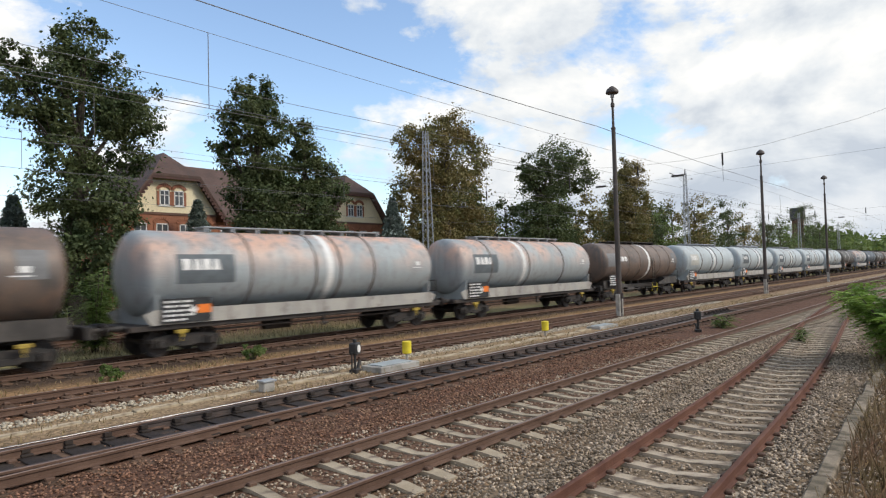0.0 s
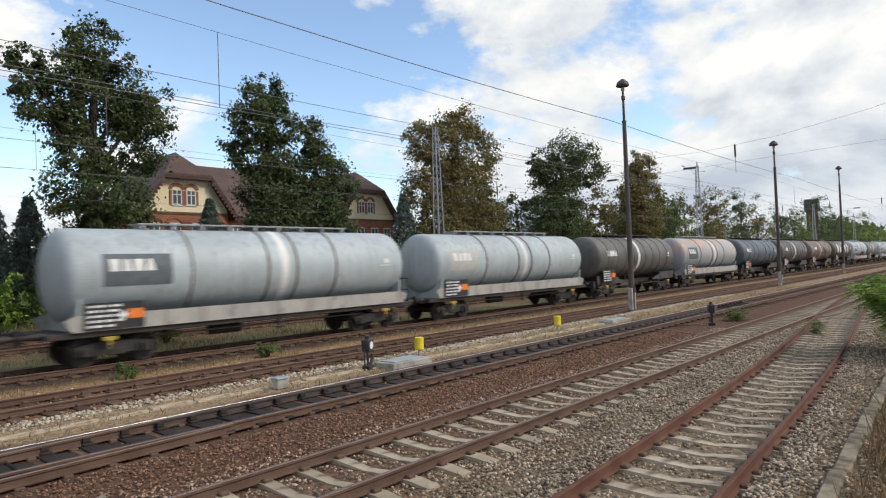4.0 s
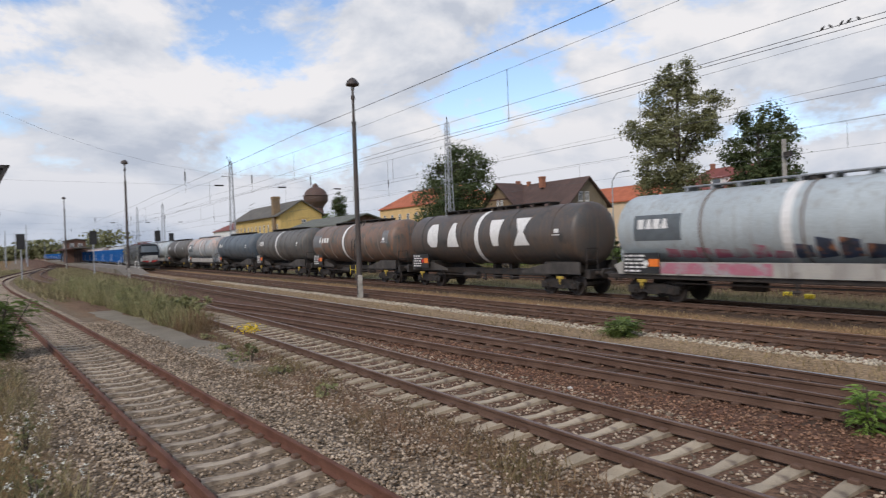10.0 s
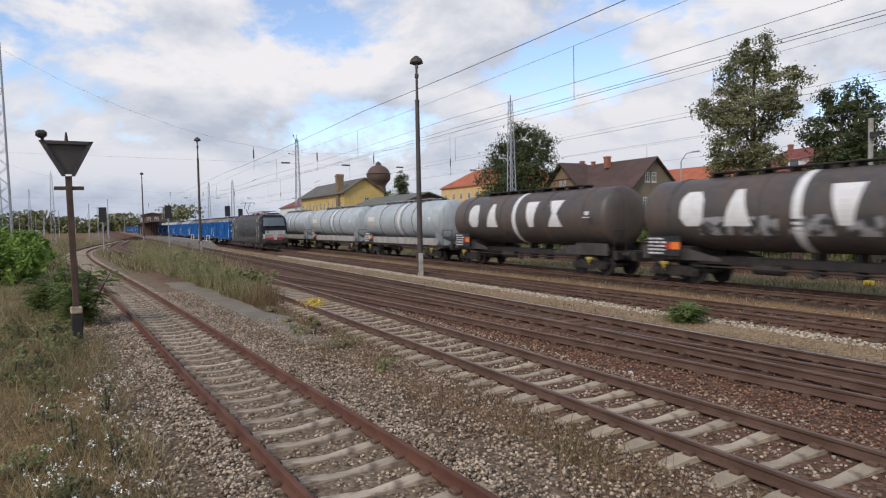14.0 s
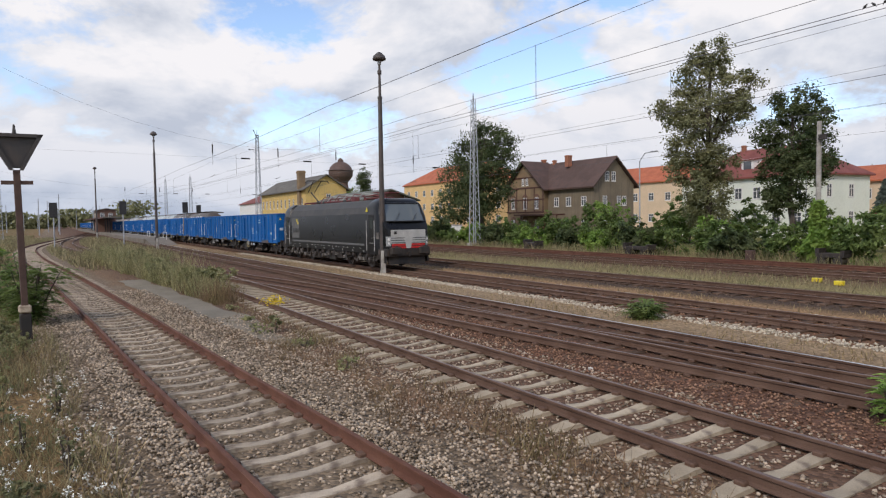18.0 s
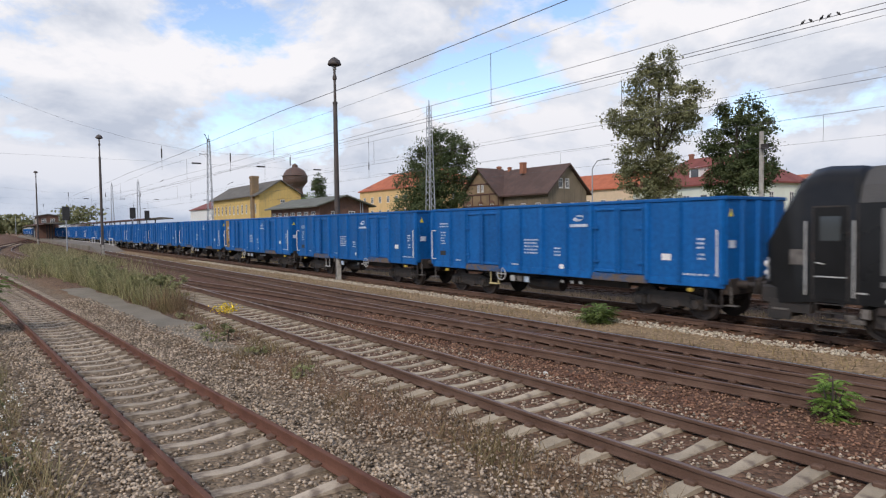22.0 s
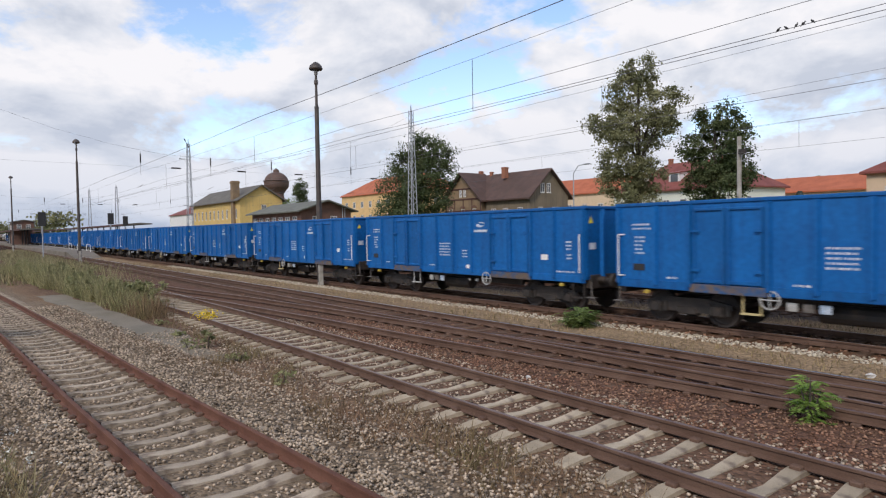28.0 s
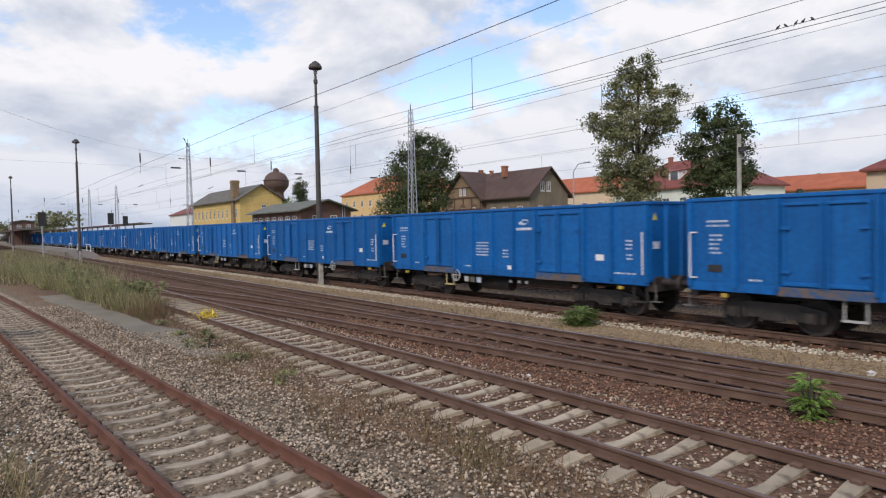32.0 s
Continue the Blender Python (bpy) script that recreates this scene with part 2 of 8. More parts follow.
LEAF_MID = mat("green_leaves", (0.12, 0.185, 0.052), (0.175, 0.225, 0.07), scale=0.6, **LEAF)
LEAF_OLIVE = mat("turning_leaves", (0.15, 0.155, 0.055), (0.22, 0.165, 0.065), scale=0.3, **LEAF)
LEAF_MAPLE = mat("half_turned_leaves", (0.13, 0.17, 0.055), (0.21, 0.14, 0.065), scale=0.22, **LEAF)
LEAF_GREY = mat("grey_green_leaves", (0.185, 0.195, 0.095), (0.24, 0.235, 0.115), scale=0.4, **LEAF)
LEAF_LIGHT = mat("fresh_leaves", (0.17, 0.29, 0.055), (0.25, 0.35, 0.08), scale=0.8, **LEAF)
LEAF_WEED = mat("pale_weed_leaves", (0.27, 0.285, 0.13), (0.34, 0.32, 0.16), scale=0.8, **LEAF)
LEAF_FIR = mat("fir_needles", (0.12, 0.155, 0.125), (0.16, 0.195, 0.165), scale=0.8, **LEAF)
BARK = mat("bark", (0.10, 0.08, 0.06), (0.06, 0.05, 0.04), rough=0.9, scale=2, fine=20, bump=0.02, stretch=(3, 3, 0.6))
GRASS_DRY = mat("dry_grass", (0.34, 0.25, 0.135), (0.24, 0.19, 0.10), rough=0.8, scale=0.5, fine=4, alpha_leaf=True, spec=0.2, through_light=0.25)
GRASS_RED = mat("reddish_dry_weeds", (0.24, 0.15, 0.095), (0.19, 0.15, 0.075), rough=0.8, scale=0.7, fine=4, alpha_leaf=True, spec=0.2, through_light=0.25)
GRASS_GREY = mat("reed_grass", (0.27, 0.26, 0.125), (0.34, 0.305, 0.165), rough=0.8, scale=0.6, fine=4, alpha_leaf=True, spec=0.2, through_light=0.3)
GRASS_GREEN = mat("verge_grass", (0.23, 0.215, 0.11), (0.32, 0.265, 0.155), rough=0.8, scale=0.6, fine=4, alpha_leaf=True, spec=0.2, through_light=0.3)

# ---- mesh helpers ----
class Mesh:
    """Collects faces, then becomes one mesh object."""

    def __init__(self):
        self.v, self.f = [], []

    def add(self, verts, faces, m=None):
        n = len(self.v)
        self.v += [tuple(m @ Vector(p)) for p in verts] if m else [tuple(p) for p in verts]
        self.f += [tuple(i + n for i in f) for f in faces]
        return self

    def box(self, x0, x1, y0, y1, z0, z1, m=None, c=0.0):
        """A box; c: width of its chamfered edges."""
        if not c:
            v = [(x, y, z) for z in (z0, z1) for y in (y0, y1) for x in (x0, x1)]
            return self.add(v, [(0, 2, 3, 1), (4, 5, 7, 6), (0, 1, 5, 4), (2, 6, 7, 3), (0, 4, 6, 2), (1, 3, 7, 5)], m)
        lo, hi, v, idx = (x0, y0, z0), (x1, y1, z1), [], {}
        for s in [(a, b, d) for a in (0, 1) for b in (0, 1) for d in (0, 1)]:
            for ax in range(3):
                p = [(hi[k] if s[k] else lo[k]) if k == ax else (hi[k] - c if s[k] else lo[k] + c) for k in range(3)]
                idx[s, ax] = len(v)
                v.append(p)
        f = []
        for ax in range(3):
            o = [k for k in range(3) if k != ax]
            for side in (0, 1):
                q = []
                for a, b in ((0, 0), (1, 0), (1, 1), (0, 1)):
                    s = [0, 0, 0]
                    s[ax], s[o[0]], s[o[1]] = side, a, b
                    q.append(idx[tuple(s), ax])
                flip = (side == 0) != (ax == 1)
                f.append(tuple(q[::-1] if flip else q))
            for a in (0, 1):
                for b in (0, 1):
                    s0, s1 = [0, 0, 0], [0, 0, 0]
                    s0[o[0]] = s1[o[0]] = a
                    s0[o[1]] = s1[o[1]] = b
                    s1[ax] = 1
                    f.append((idx[tuple(s0), o[0]], idx[tuple(s1), o[0]], idx[tuple(s1), o[1]], idx[tuple(s0), o[1]]))
        for s in [(a, b, d) for a in (0, 1) for b in (0, 1) for d in (0, 1)]:
            f.append((idx[s, 0], idx[s, 1], idx[s, 2]))
        return self.add(v, f, m)

    def rod(self, p, q, r, r2=None, n=8, caps=True):
        """A round or tapered bar from p to q."""
        p, q = Vector(p), Vector(q)
        r2 = r if r2 is None else r2
        a = (q - p).normalized()
        b = a.orthogonal().normalized()
        d = a.cross(b)
        v = []
        for c, rad in ((p, r), (q, r2)):
            v += [c + rad * (math.cos(t) * b + math.sin(t) * d) for t in (2 * math.pi * k / n for k in range(n))]
        f = [(k, (k + 1) % n, n + (k + 1) % n, n + k) for k in range(n)]
        if caps:
            f += [tuple(range(n))[::-1], tuple(range(n, 2 * n))]
        return self.add(v, f)

    def lathe(self, profile, n=24, m=None, closed=False):
        """Turns (along, radius) pairs about the local x axis."""
        v, f = [], []
        for a, r in profile:
            v += [(a, r * math.cos(2 * math.pi * k / n), r * math.sin(2 * math.pi * k / n)) for k in range(n)]
        for j in range(len(profile) - 1):
            f += [(j * n + k, j * n + (k + 1) % n, (j + 1) * n + (k + 1) % n, (j + 1) * n + k) for k in range(n)]
        if not closed:
            f += [tuple(range(n))[::-1], tuple(range((len(profile) - 1) * n, len(profile) * n))]
        return self.add(v, f, m)

    def prism(self, outline, d0, d1, axis="y", m=None):
        """Pushes a flat outline along an axis."""
        put = {"y": lambda a, b, d: (a, d, b), "x": lambda a, b, d: (d, a, b), "z": lambda a, b, d: (a, b, d)}[axis]
        n = len(outline)
        v = [put(a, b, d0) for a, b in outline] + [put(a, b, d1) for a, b in outline]
        f = [tuple(range(n)), tuple(range(n, 2 * n))[::-1]] + [(k, n + k, n + (k + 1) % n, (k + 1) % n) for k in range(n)]
        return self.add(v, f, m)

    def data(self, name, material, smooth=False):
        me = bpy.data.meshes.new(name)
        me.from_pydata(self.v, [], self.f)
        me.materials.append(material)
        b = bmesh.new()
        b.from_mesh(me)
        bmesh.ops.recalc_face_normals(b, faces=b.faces)
        b.to_mesh(me)
        b.free()
        if smooth:
            me.shade_smooth()
            me.set_sharp_from_angle(angle=radians(38))
        return me


def part(name, m, material, parent, label="", smooth=False, at=None):
    """One mesh object under a thing or a part."""
    ob = new(name, m.data(name, material, smooth) if isinstance(m, Mesh) else m)
    ob.parent = parent
    if at is not None:
        ob.matrix_basis = at
    if label:
        ob["label"] = label
    return ob


def thing(name, label, category, group="", kind="", at=None):
    ob = new(name)
    ob.empty_display_size = 0.3
    if at is not None:
        ob.matrix_basis = at
    return tagged(ob, label, category, group, kind)


def solid(name, m, material, label, category="", group="", kind="", at=None, smooth=False):
    ob = new(name, m.data(name, material, smooth))
    if at is not None:
        ob.matrix_basis = at
    return tagged(ob, label, category, group, kind)


def quads_mesh(name, pts, material):
    """A mesh of loose four-cornered pieces out of an array (n, 4, 3)."""
    me = bpy.data.meshes.new(name)
    n = len(pts)
    me.vertices.add(4 * n)
    me.vertices.foreach_set("co", np.ascontiguousarray(pts, dtype=np.float32).ravel())
    me.loops.add(4 * n)
    me.loops.foreach_set("vertex_index", np.arange(4 * n, dtype=np.int32))
    me.polygons.add(n)
    me.polygons.foreach_set("loop_start", np.arange(0, 4 * n, 4, dtype=np.int32))
    me.materials.append(material)
    me.update(calc_edges=True)
    return me


def stones_mesh(name, centres, size, material, seed):
    """Many small angular stones in one mesh."""
    r = np.random.RandomState(seed)
    base = np.array([(1, 0, 0), (-1, 0, 0), (0, 1, 0), (0, -1, 0), (0, 0, 1), (0, 0, -1)], float)
    tri = np.array([(0, 2, 4), (2, 1, 4), (1, 3, 4), (3, 0, 4), (2, 0, 5), (1, 2, 5), (3, 1, 5), (0, 3, 5)])
    n = len(centres)
    q = r.normal(size=(n, 4))
    q /= np.linalg.norm(q, axis=1)[:, None]
    w, x, y, z = q.T
    R = np.stack([np.stack([1 - 2 * (y * y + z * z), 2 * (x * y - z * w), 2 * (x * z + y * w)], 1),
                  np.stack([2 * (x * y + z * w), 1 - 2 * (x * x + z * z), 2 * (y * z - x * w)], 1),
                  np.stack([2 * (x * z - y * w), 2 * (y * z + x * w), 1 - 2 * (x * x + y * y)], 1)], 1)
    b = base[None] * r.uniform(0.55, 1.2, (n, 6, 1)) * (size * r.uniform(0.6, 1.35, (n, 1, 1)))
    v = np.einsum("nij,nkj->nki", R, b)
    v[:, :, 2] *= 0.75
    v += centres[:, None, :]
    f = (tri[None] + 6 * np.arange(n)[:, None, None]).reshape(-1, 3)
    me = bpy.data.meshes.new(name)
    me.vertices.add(6 * n)
    me.vertices.foreach_set("co", np.ascontiguousarray(v, dtype=np.float32).ravel())
    me.loops.add(24 * n)
    me.loops.foreach_set("vertex_index", f.astype(np.int32).ravel())
    me.polygons.add(8 * n)
    me.polygons.foreach_set("loop_start", np.arange(0, 24 * n, 3, dtype=np.int32))
    me.materials.append(material)
    me.update(calc_edges=True)
    return me


# ---- ground: one sheet to the horizon, its zones follow the tracks ----
def ground_material():
    m = bpy.data.materials.new("yard_ground")
    m.use_nodes = True
    nt = m.node_tree
    b = nt.nodes["Principled BSDF"]
    b.inputs["Roughness"].default_value = 0.95
    b.inputs["Specular IOR Level"].default_value = 0.2
    tc = nt.nodes.new("ShaderNodeTexCoord")
    sep = nt.nodes.new("ShaderNodeSeparateXYZ")
    nt.links.new(tc.outputs["Object"], sep.inputs[0])

    def tex(s, d=5.0):
        n = nt.nodes.new("ShaderNodeTexNoise")
        n.inputs["Scale"].default_value, n.inputs["Detail"].default_value = s, d
        nt.links.new(tc.outputs["Object"], n.inputs["Vector"])
        return n.outputs["Fac"]

    x = _math(nt, "MINIMUM", _math(nt, "MAXIMUM", sep.outputs["X"], -45.0), 30.0)
    near = _math(nt, "DIVIDE", _math(nt, "SUBTRACT", 7.5, sep.outputs["Y"]), 3.0)
    near = _math(nt, "MINIMUM", _math(nt, "MAXIMUM", near, 0.0), 1.0)
    y = _math(nt, "SUBTRACT", sep.outputs["Y"], _math(nt, "MULTIPLY", _math(nt, "MULTIPLY", x, 0.068), near))
    y = _math(nt, "ADD", y, _math(nt, "MULTIPLY", _math(nt, "SUBTRACT", tex(0.55), 0.5), 1.6))
    y = _math(nt, "ADD", y, _math(nt, "MULTIPLY", _math(nt, "SUBTRACT", tex(5.0), 0.5), 0.8))
    ramp = nt.nodes.new("ShaderNodeValToRGB")
    nt.links.new(_math(nt, "DIVIDE", _math(nt, "ADD", y, 6.0), 50.0), ramp.inputs[0])
    # ballast zones below 13 are darkened to paint shade between the loose stones
    zones = [(-6, (0.169, 0.118, 0.049)), (0.6, (0.194, 0.124, 0.057)), (1.4, (0.19, 0.141, 0.094)), (4.6, (0.19, 0.141, 0.094)), (5.2, (0.19, 0.12, 0.07)),
             (6.2, (0.145, 0.09, 0.058)), (8.4, (0.122, 0.064, 0.041)), (12.8, (0.11, 0.06, 0.039)), (13.3, (0.27, 0.19, 0.112)), (14.6, (0.30, 0.212, 0.125)), (15.2, (0.169, 0.091, 0.052)),
             # 20.2 to 24: dark bed, with the tank train's shade in its colour
             (18.2, (0.181, 0.098, 0.057)), (18.9, (0.323, 0.201, 0.101)), (20.2, (0.075, 0.05, 0.036)), (24.0, (0.08, 0.055, 0.038)), (25.0, (0.27, 0.23, 0.10)),
             (28.5, (0.142, 0.088, 0.052)), (34.0, (0.169, 0.103, 0.061)), (36.5, (0.29, 0.235, 0.11)), (42.0, (0.142, 0.134, 0.040))]
    e = ramp.color_ramp.elements
    while len(e) < len(zones):
        e.new(0.5)
    for k, (p, c) in enumerate(zones):
        e[k].position, e[k].color = (p + 6.0) / 50.0, (*c, 1)
    grain = nt.nodes.new("ShaderNodeTexVoronoi")
    grain.inputs["Scale"].default_value = 17.0
    nt.links.new(tc.outputs["Object"], grain.inputs["Vector"])
    mx = nt.nodes.new("ShaderNodeMix")
    mx.data_type, mx.blend_type = "RGBA", "MULTIPLY"
    mx.inputs[0].default_value = 0.8
    gr = nt.nodes.new("ShaderNodeValToRGB")
    gr.color_ramp.elements[0].color, gr.color_ramp.elements[1].color = (0.3, 0.3, 0.3, 1), (1.7, 1.7, 1.7, 1)
    nt.links.new(grain.outputs["Color"], gr.inputs[0])
    nt.links.new(ramp.outputs[0], mx.inputs[6])
    nt.links.new(gr.outputs[0], mx.inputs[7])
    nt.links.new(mx.outputs[2], b.inputs["Base Color"])
    bp = nt.nodes.new("ShaderNodeBump")
    bp.inputs["Strength"].default_value, bp.inputs["Distance"].default_value = 0.9, 0.03
    bp.invert = True
    nt.links.new(grain.outputs["Distance"], bp.inputs["Height"])
    nt.links.new(bp.outputs[0], b.inputs["Normal"])
    return m


GROUND = ground_material()
g = Mesh()
gx = [-2600, -600, -200, -80, -40, -20, 0, 20, 40, 80, 200, 600, 2600]
gy = [-1500, -300, -60, -20, -6, 0, 2, 4, 6, 10, 14, 20, 30, 45, 80, 200, 600, 2600]
g.add([(x, y, 0) for y in gy for x in gx], [(j * len(gx) + i, j * len(gx) + i + 1, (j + 1) * len(gx) + i + 1, (j + 1) * len(gx) + i) for j in range(len(gy) - 1) for i in range(len(gx) - 1)])
solid("ground", g, GROUND, "brown ballast and dry weedy soil of a railway yard", "ground", kind="structure")

# ---- tracks ----
RAIL_PROFILE = [(-0.07, -0.15), (0.07, -0.15), (0.07, -0.138), (0.018, -0.115), (0.011, -0.05), (0.036, -0.035), (0.036, -0.004), (0.03, 0.0), (-0.03, 0.0), (-0.036, -0.004),
                (-0.036, -0.035), (-0.011, -0.05), (-0.018, -0.115), (-0.07, -0.138)]
RAIL_Z = 0.20


def sweep(path, profile, offset, z):
    """Pushes a section along a plan path, offset to its left."""
    m, n = Mesh(), len(profile)
    v = []
    for k, (x, y) in enumerate(path):
        a, b = path[max(0, k - 1)], path[min(len(path) - 1, k + 1)]
        d = Vector((b[0] - a[0], b[1] - a[1])).normalized()
        s = Vector((-d.y, d.x))
        v += [(x + s.x * (offset + p), y + s.y * (offset + p), z + q) for p, q in profile]
    f = [(k * n + i, k * n + (i + 1) % n, (k + 1) * n + (i + 1) % n, (k + 1) * n + i) for k in range(len(path) - 1) for i in range(n)]
    f += [tuple(range(n)), tuple(range(len(v) - n, len(v)))[::-1]]
    m.add(v, f)
    return m


def sleeper_mesh(concrete):
    m = Mesh()
    if concrete:  # waisted concrete sleeper, highest under the rails
        for x0, x1, z0, z1, w0, w1 in ((-1.3, -0.95, 0.022, 0.06, 0.1, 0.115), (-0.95, -0.55, 0.06, 0.055, 0.115, 0.1), (-0.55, 0.0, 0.055, 0.012, 0.1, 0.08)):
            for s in (1, -1):
                v = [(s * x, y * w, z) for x, w, zt in ((x0, w0, z0), (x1, w1, z1)) for y, z in ((-1.15, -0.12), (1.15, -0.12), (1, zt), (-1, zt))]
                m.add(v, [(0, 1, 5, 4), (1, 2, 6, 5), (2, 3, 7, 6), (3, 0, 4, 7), (0, 3, 2, 1), (4, 5, 6, 7)])
    else:
        m.box(-1.3, 1.3, -0.13, 0.13, -0.1, 0.045, c=0.015)
    return m


def along(path, s):
    """The point and heading at s metres along a plan path."""
    for a, b in zip(path, path[1:]):
        d = math.hypot(b[0] - a[0], b[1] - a[1])
        if s <= d:
            return a[0] + (b[0] - a[0]) * s / d, a[1] + (b[1] - a[1]) * s / d, math.atan2(b[1] - a[1], b[0] - a[0])
        s -= d
    return None


def clip_mesh():
    m = Mesh()
    for s in (-1, 1):
        for t in (-1, 1):
            m.box(s * 0.7525 + t * 0.1 - 0.05, s * 0.7525 + t * 0.1 + 0.05, -0.065, 0.065, 0.04, 0.105, c=0.015)
    return m


def track(name, path, rail_mat, head_mat, concrete, label, spacing=0.63, near=(-45, 45), sleeper_mat=None, sink=0.0):
    t = thing(name, label, "railway track", kind="structure")
    for s in (-1, 1):
        r = part("rail", sweep(path, RAIL_PROFILE, s * 0.7525, RAIL_Z), rail_mat, t)
        hm = head_mat[(s + 1) // 2] if isinstance(head_mat, tuple) else head_mat
        part("rail_head", sweep(path, [(-0.031, -0.003), (0.031, -0.003), (0.027, 0.003), (-0.027, 0.003)], s * 0.7525, RAIL_Z), hm, r)
    data = sleeper_mesh(concrete).data("sleeper", sleeper_mat or (CONCRETE if concrete else TIMBER))
    clips = clip_mesh().data("rail_clip", BROWN_RAIL)
    far, s = Mesh(), 0.0
    rnd = random.Random(len(name) * 7 + 1)
    count = 0
    while True:
        p = along(path, s)
        if not p:
            break
        x, y, a = p
        m = Matrix.Translation((x, y, rnd.uniform(-0.008, 0.008) - sink)) @ Matrix.Rotation(a + math.pi / 2 + rnd.uniform(-0.02, 0.02), 4, "Z")
        if near[0] < x < near[1] and count < 295:
            o = part("sleeper", data, None, t, at=m)
            if abs(x) < 19:
                part("rail_clip", clips, None, o)
            count += 1
        elif -170 < x < 170:
            far.box(-1.3, 1.3, -0.13, 0.13, -0.1, 0.045, m=m)
        s += spacing
    if far.v:
        o = part("far_sleepers", far, sleeper_mat or (CONCRETE if concrete else TIMBER), t)
        tagged(o, kind="stuff")
    return t


def straight(x0, x1, y0, y1, step=20.0):
    n = max(1, int(abs(x1 - x0) / step))
    return [(x0 + (x1 - x0) * k / n, y0 + (y1 - y0) * k / n) for k in range(n + 1)]


SLOPE1 = 0.066
SIDING = [(-60, -1.1), (-45, 0.0), (-34, 0.82), (-20, 1.68), (-12, 2.12), (-7, 2.45), (0, 2.88), (7, 3.3), (13.5, 3.7), (19, 4.15), (25, 4.8), (32, 5.6), (40, 6.3), (50, 6.95), (62, 7.15)]


def R1Y(x):
    """The siding's centre line."""
    return np.interp(x, [p[0] for p in SIDING], [p[1] for p in SIDING])


Y1, Y2, Y3, Y4, Y5, Y6, Y7 = 2.78, 6.86, 11.15, 16.55, 21.95, 30.3, 34.6
siding_path = [(-270, 14.6), (-230, 11.0), (-200, 8.3), (-176, 6.0), (-155, 3.9), (-136, 1.9), (-120, 0.35), (-108, -0.85), (-100, -1.5), (-93, -1.95), (-86, -2.1), (-78, -1.95), (-69, -1.55)] + [(x, float(R1Y(x))) for x in range(-60, 63, 4)]
track("siding_track", siding_path, RUST_RAIL, RUST_RAIL, True, "rusty little-used siding on weathered concrete sleepers", sink=0.004, sleeper_mat=CONCRETE_OLD)
track("yard_track", straight(-38, 160, Y2, Y2 + 0.6), BROWN_RAIL, RAIL_TOP, True, "brown rails on pale concrete sleepers in stone ballast", near=(-22, 60))
branch = [(-200, 10.4), (-176, 7.6), (-157, 5.6), (-138, 3.85), (-120, 2.6), (-110, 2.15), (-102, 2.0), (-92, 2.15), (-82, 2.75), (-74, 3.5), (-66, 4.4), (-58, 5.35), (-50, 6.2), (-40, 7.2), (-32, 7.95), (-26, 8.85), (-18.5, 9.55), (-12.5, 10.0), (-9, 10.35), (-4.5, 10.8), (0, 11.05), (6, 11.3)]
track("branch_track", branch, BROWN_RAIL, RAIL_TOP, False, "dark curved turnout rails on tarred timber sleepers", near=(-45, 6), sleeper_mat=TIMBER, sink=0.045)
track("through_track", [(-260, 13.2), (-200, 12.2), (-150, 11.7), (-90, 11.5), (-55, 11.4), (-30, 11.5), (-5, 11.5), (3, 11.42), (10, 11.32), (20, 11.28), (40, 11.3), (170, 11.3)], BROWN_RAIL, (RAIL_TOP, SHINE_RAIL), False, "greasy dark switch track on timber sleepers", near=(-50, 55), sleeper_mat=TIMBER, sink=0.025)
track("main_track_near", straight(-420, 420, Y4, Y4), BROWN_RAIL, RAIL_TOP, False, "brown main line rails on timber sleepers", near=(-75, 75))
track("main_track_far", straight(-620, 420, Y5, Y5), BROWN_RAIL, RAIL_TOP, False, "dark main line rails on timber sleepers", near=(-75, 75))
track("back_track", straight(-200, 160, Y6, Y6), BROWN_RAIL, RAIL_TOP, False, "overgrown rusty back track", near=(-60, 20))
track("back_track_far", straight(-200, 160, Y7, Y7), RUST_RAIL, RUST_RAIL, False, "overgrown rusty back track by the hedge", near=(-60, 20))
OILY = mat("oil_soaked_ballast", (0.026, 0.021, 0.018), (0.05, 0.038, 0.03), rough=0.8, spec=0.3, scale=2.0, fine=30, bump=0.02, spots=(0.09, 0.055, 0.04), amount=0.36)
bed = Mesh()
edge = random.Random(6)
bn = 40
bv = [(-2.0 + k * 1.1, 11.36 + e * (0.72 + edge.uniform(-0.12, 0.1)), 0.016) for k in range(bn) for e in (-1, 1)]
bed.add(bv + [(a, b, -0.05) for a, b, c in bv], [(2 * k, 2 * k + 2, 2 * k + 3, 2 * k + 1) for k in range(bn - 1)] + [(2 * k, 2 * k + 2 * bn, 2 * k + 2 + 2 * bn, 2 * k + 2) for k in range(bn - 1)] + [(2 * k + 1, 2 * k + 3, 2 * k + 3 + 2 * bn, 2 * k + 1 + 2 * bn) for k in range(bn - 1)])
solid("oily_bed", bed, OILY, "oil-soaked black ballast between the switch rails", "ballast", kind="structure")
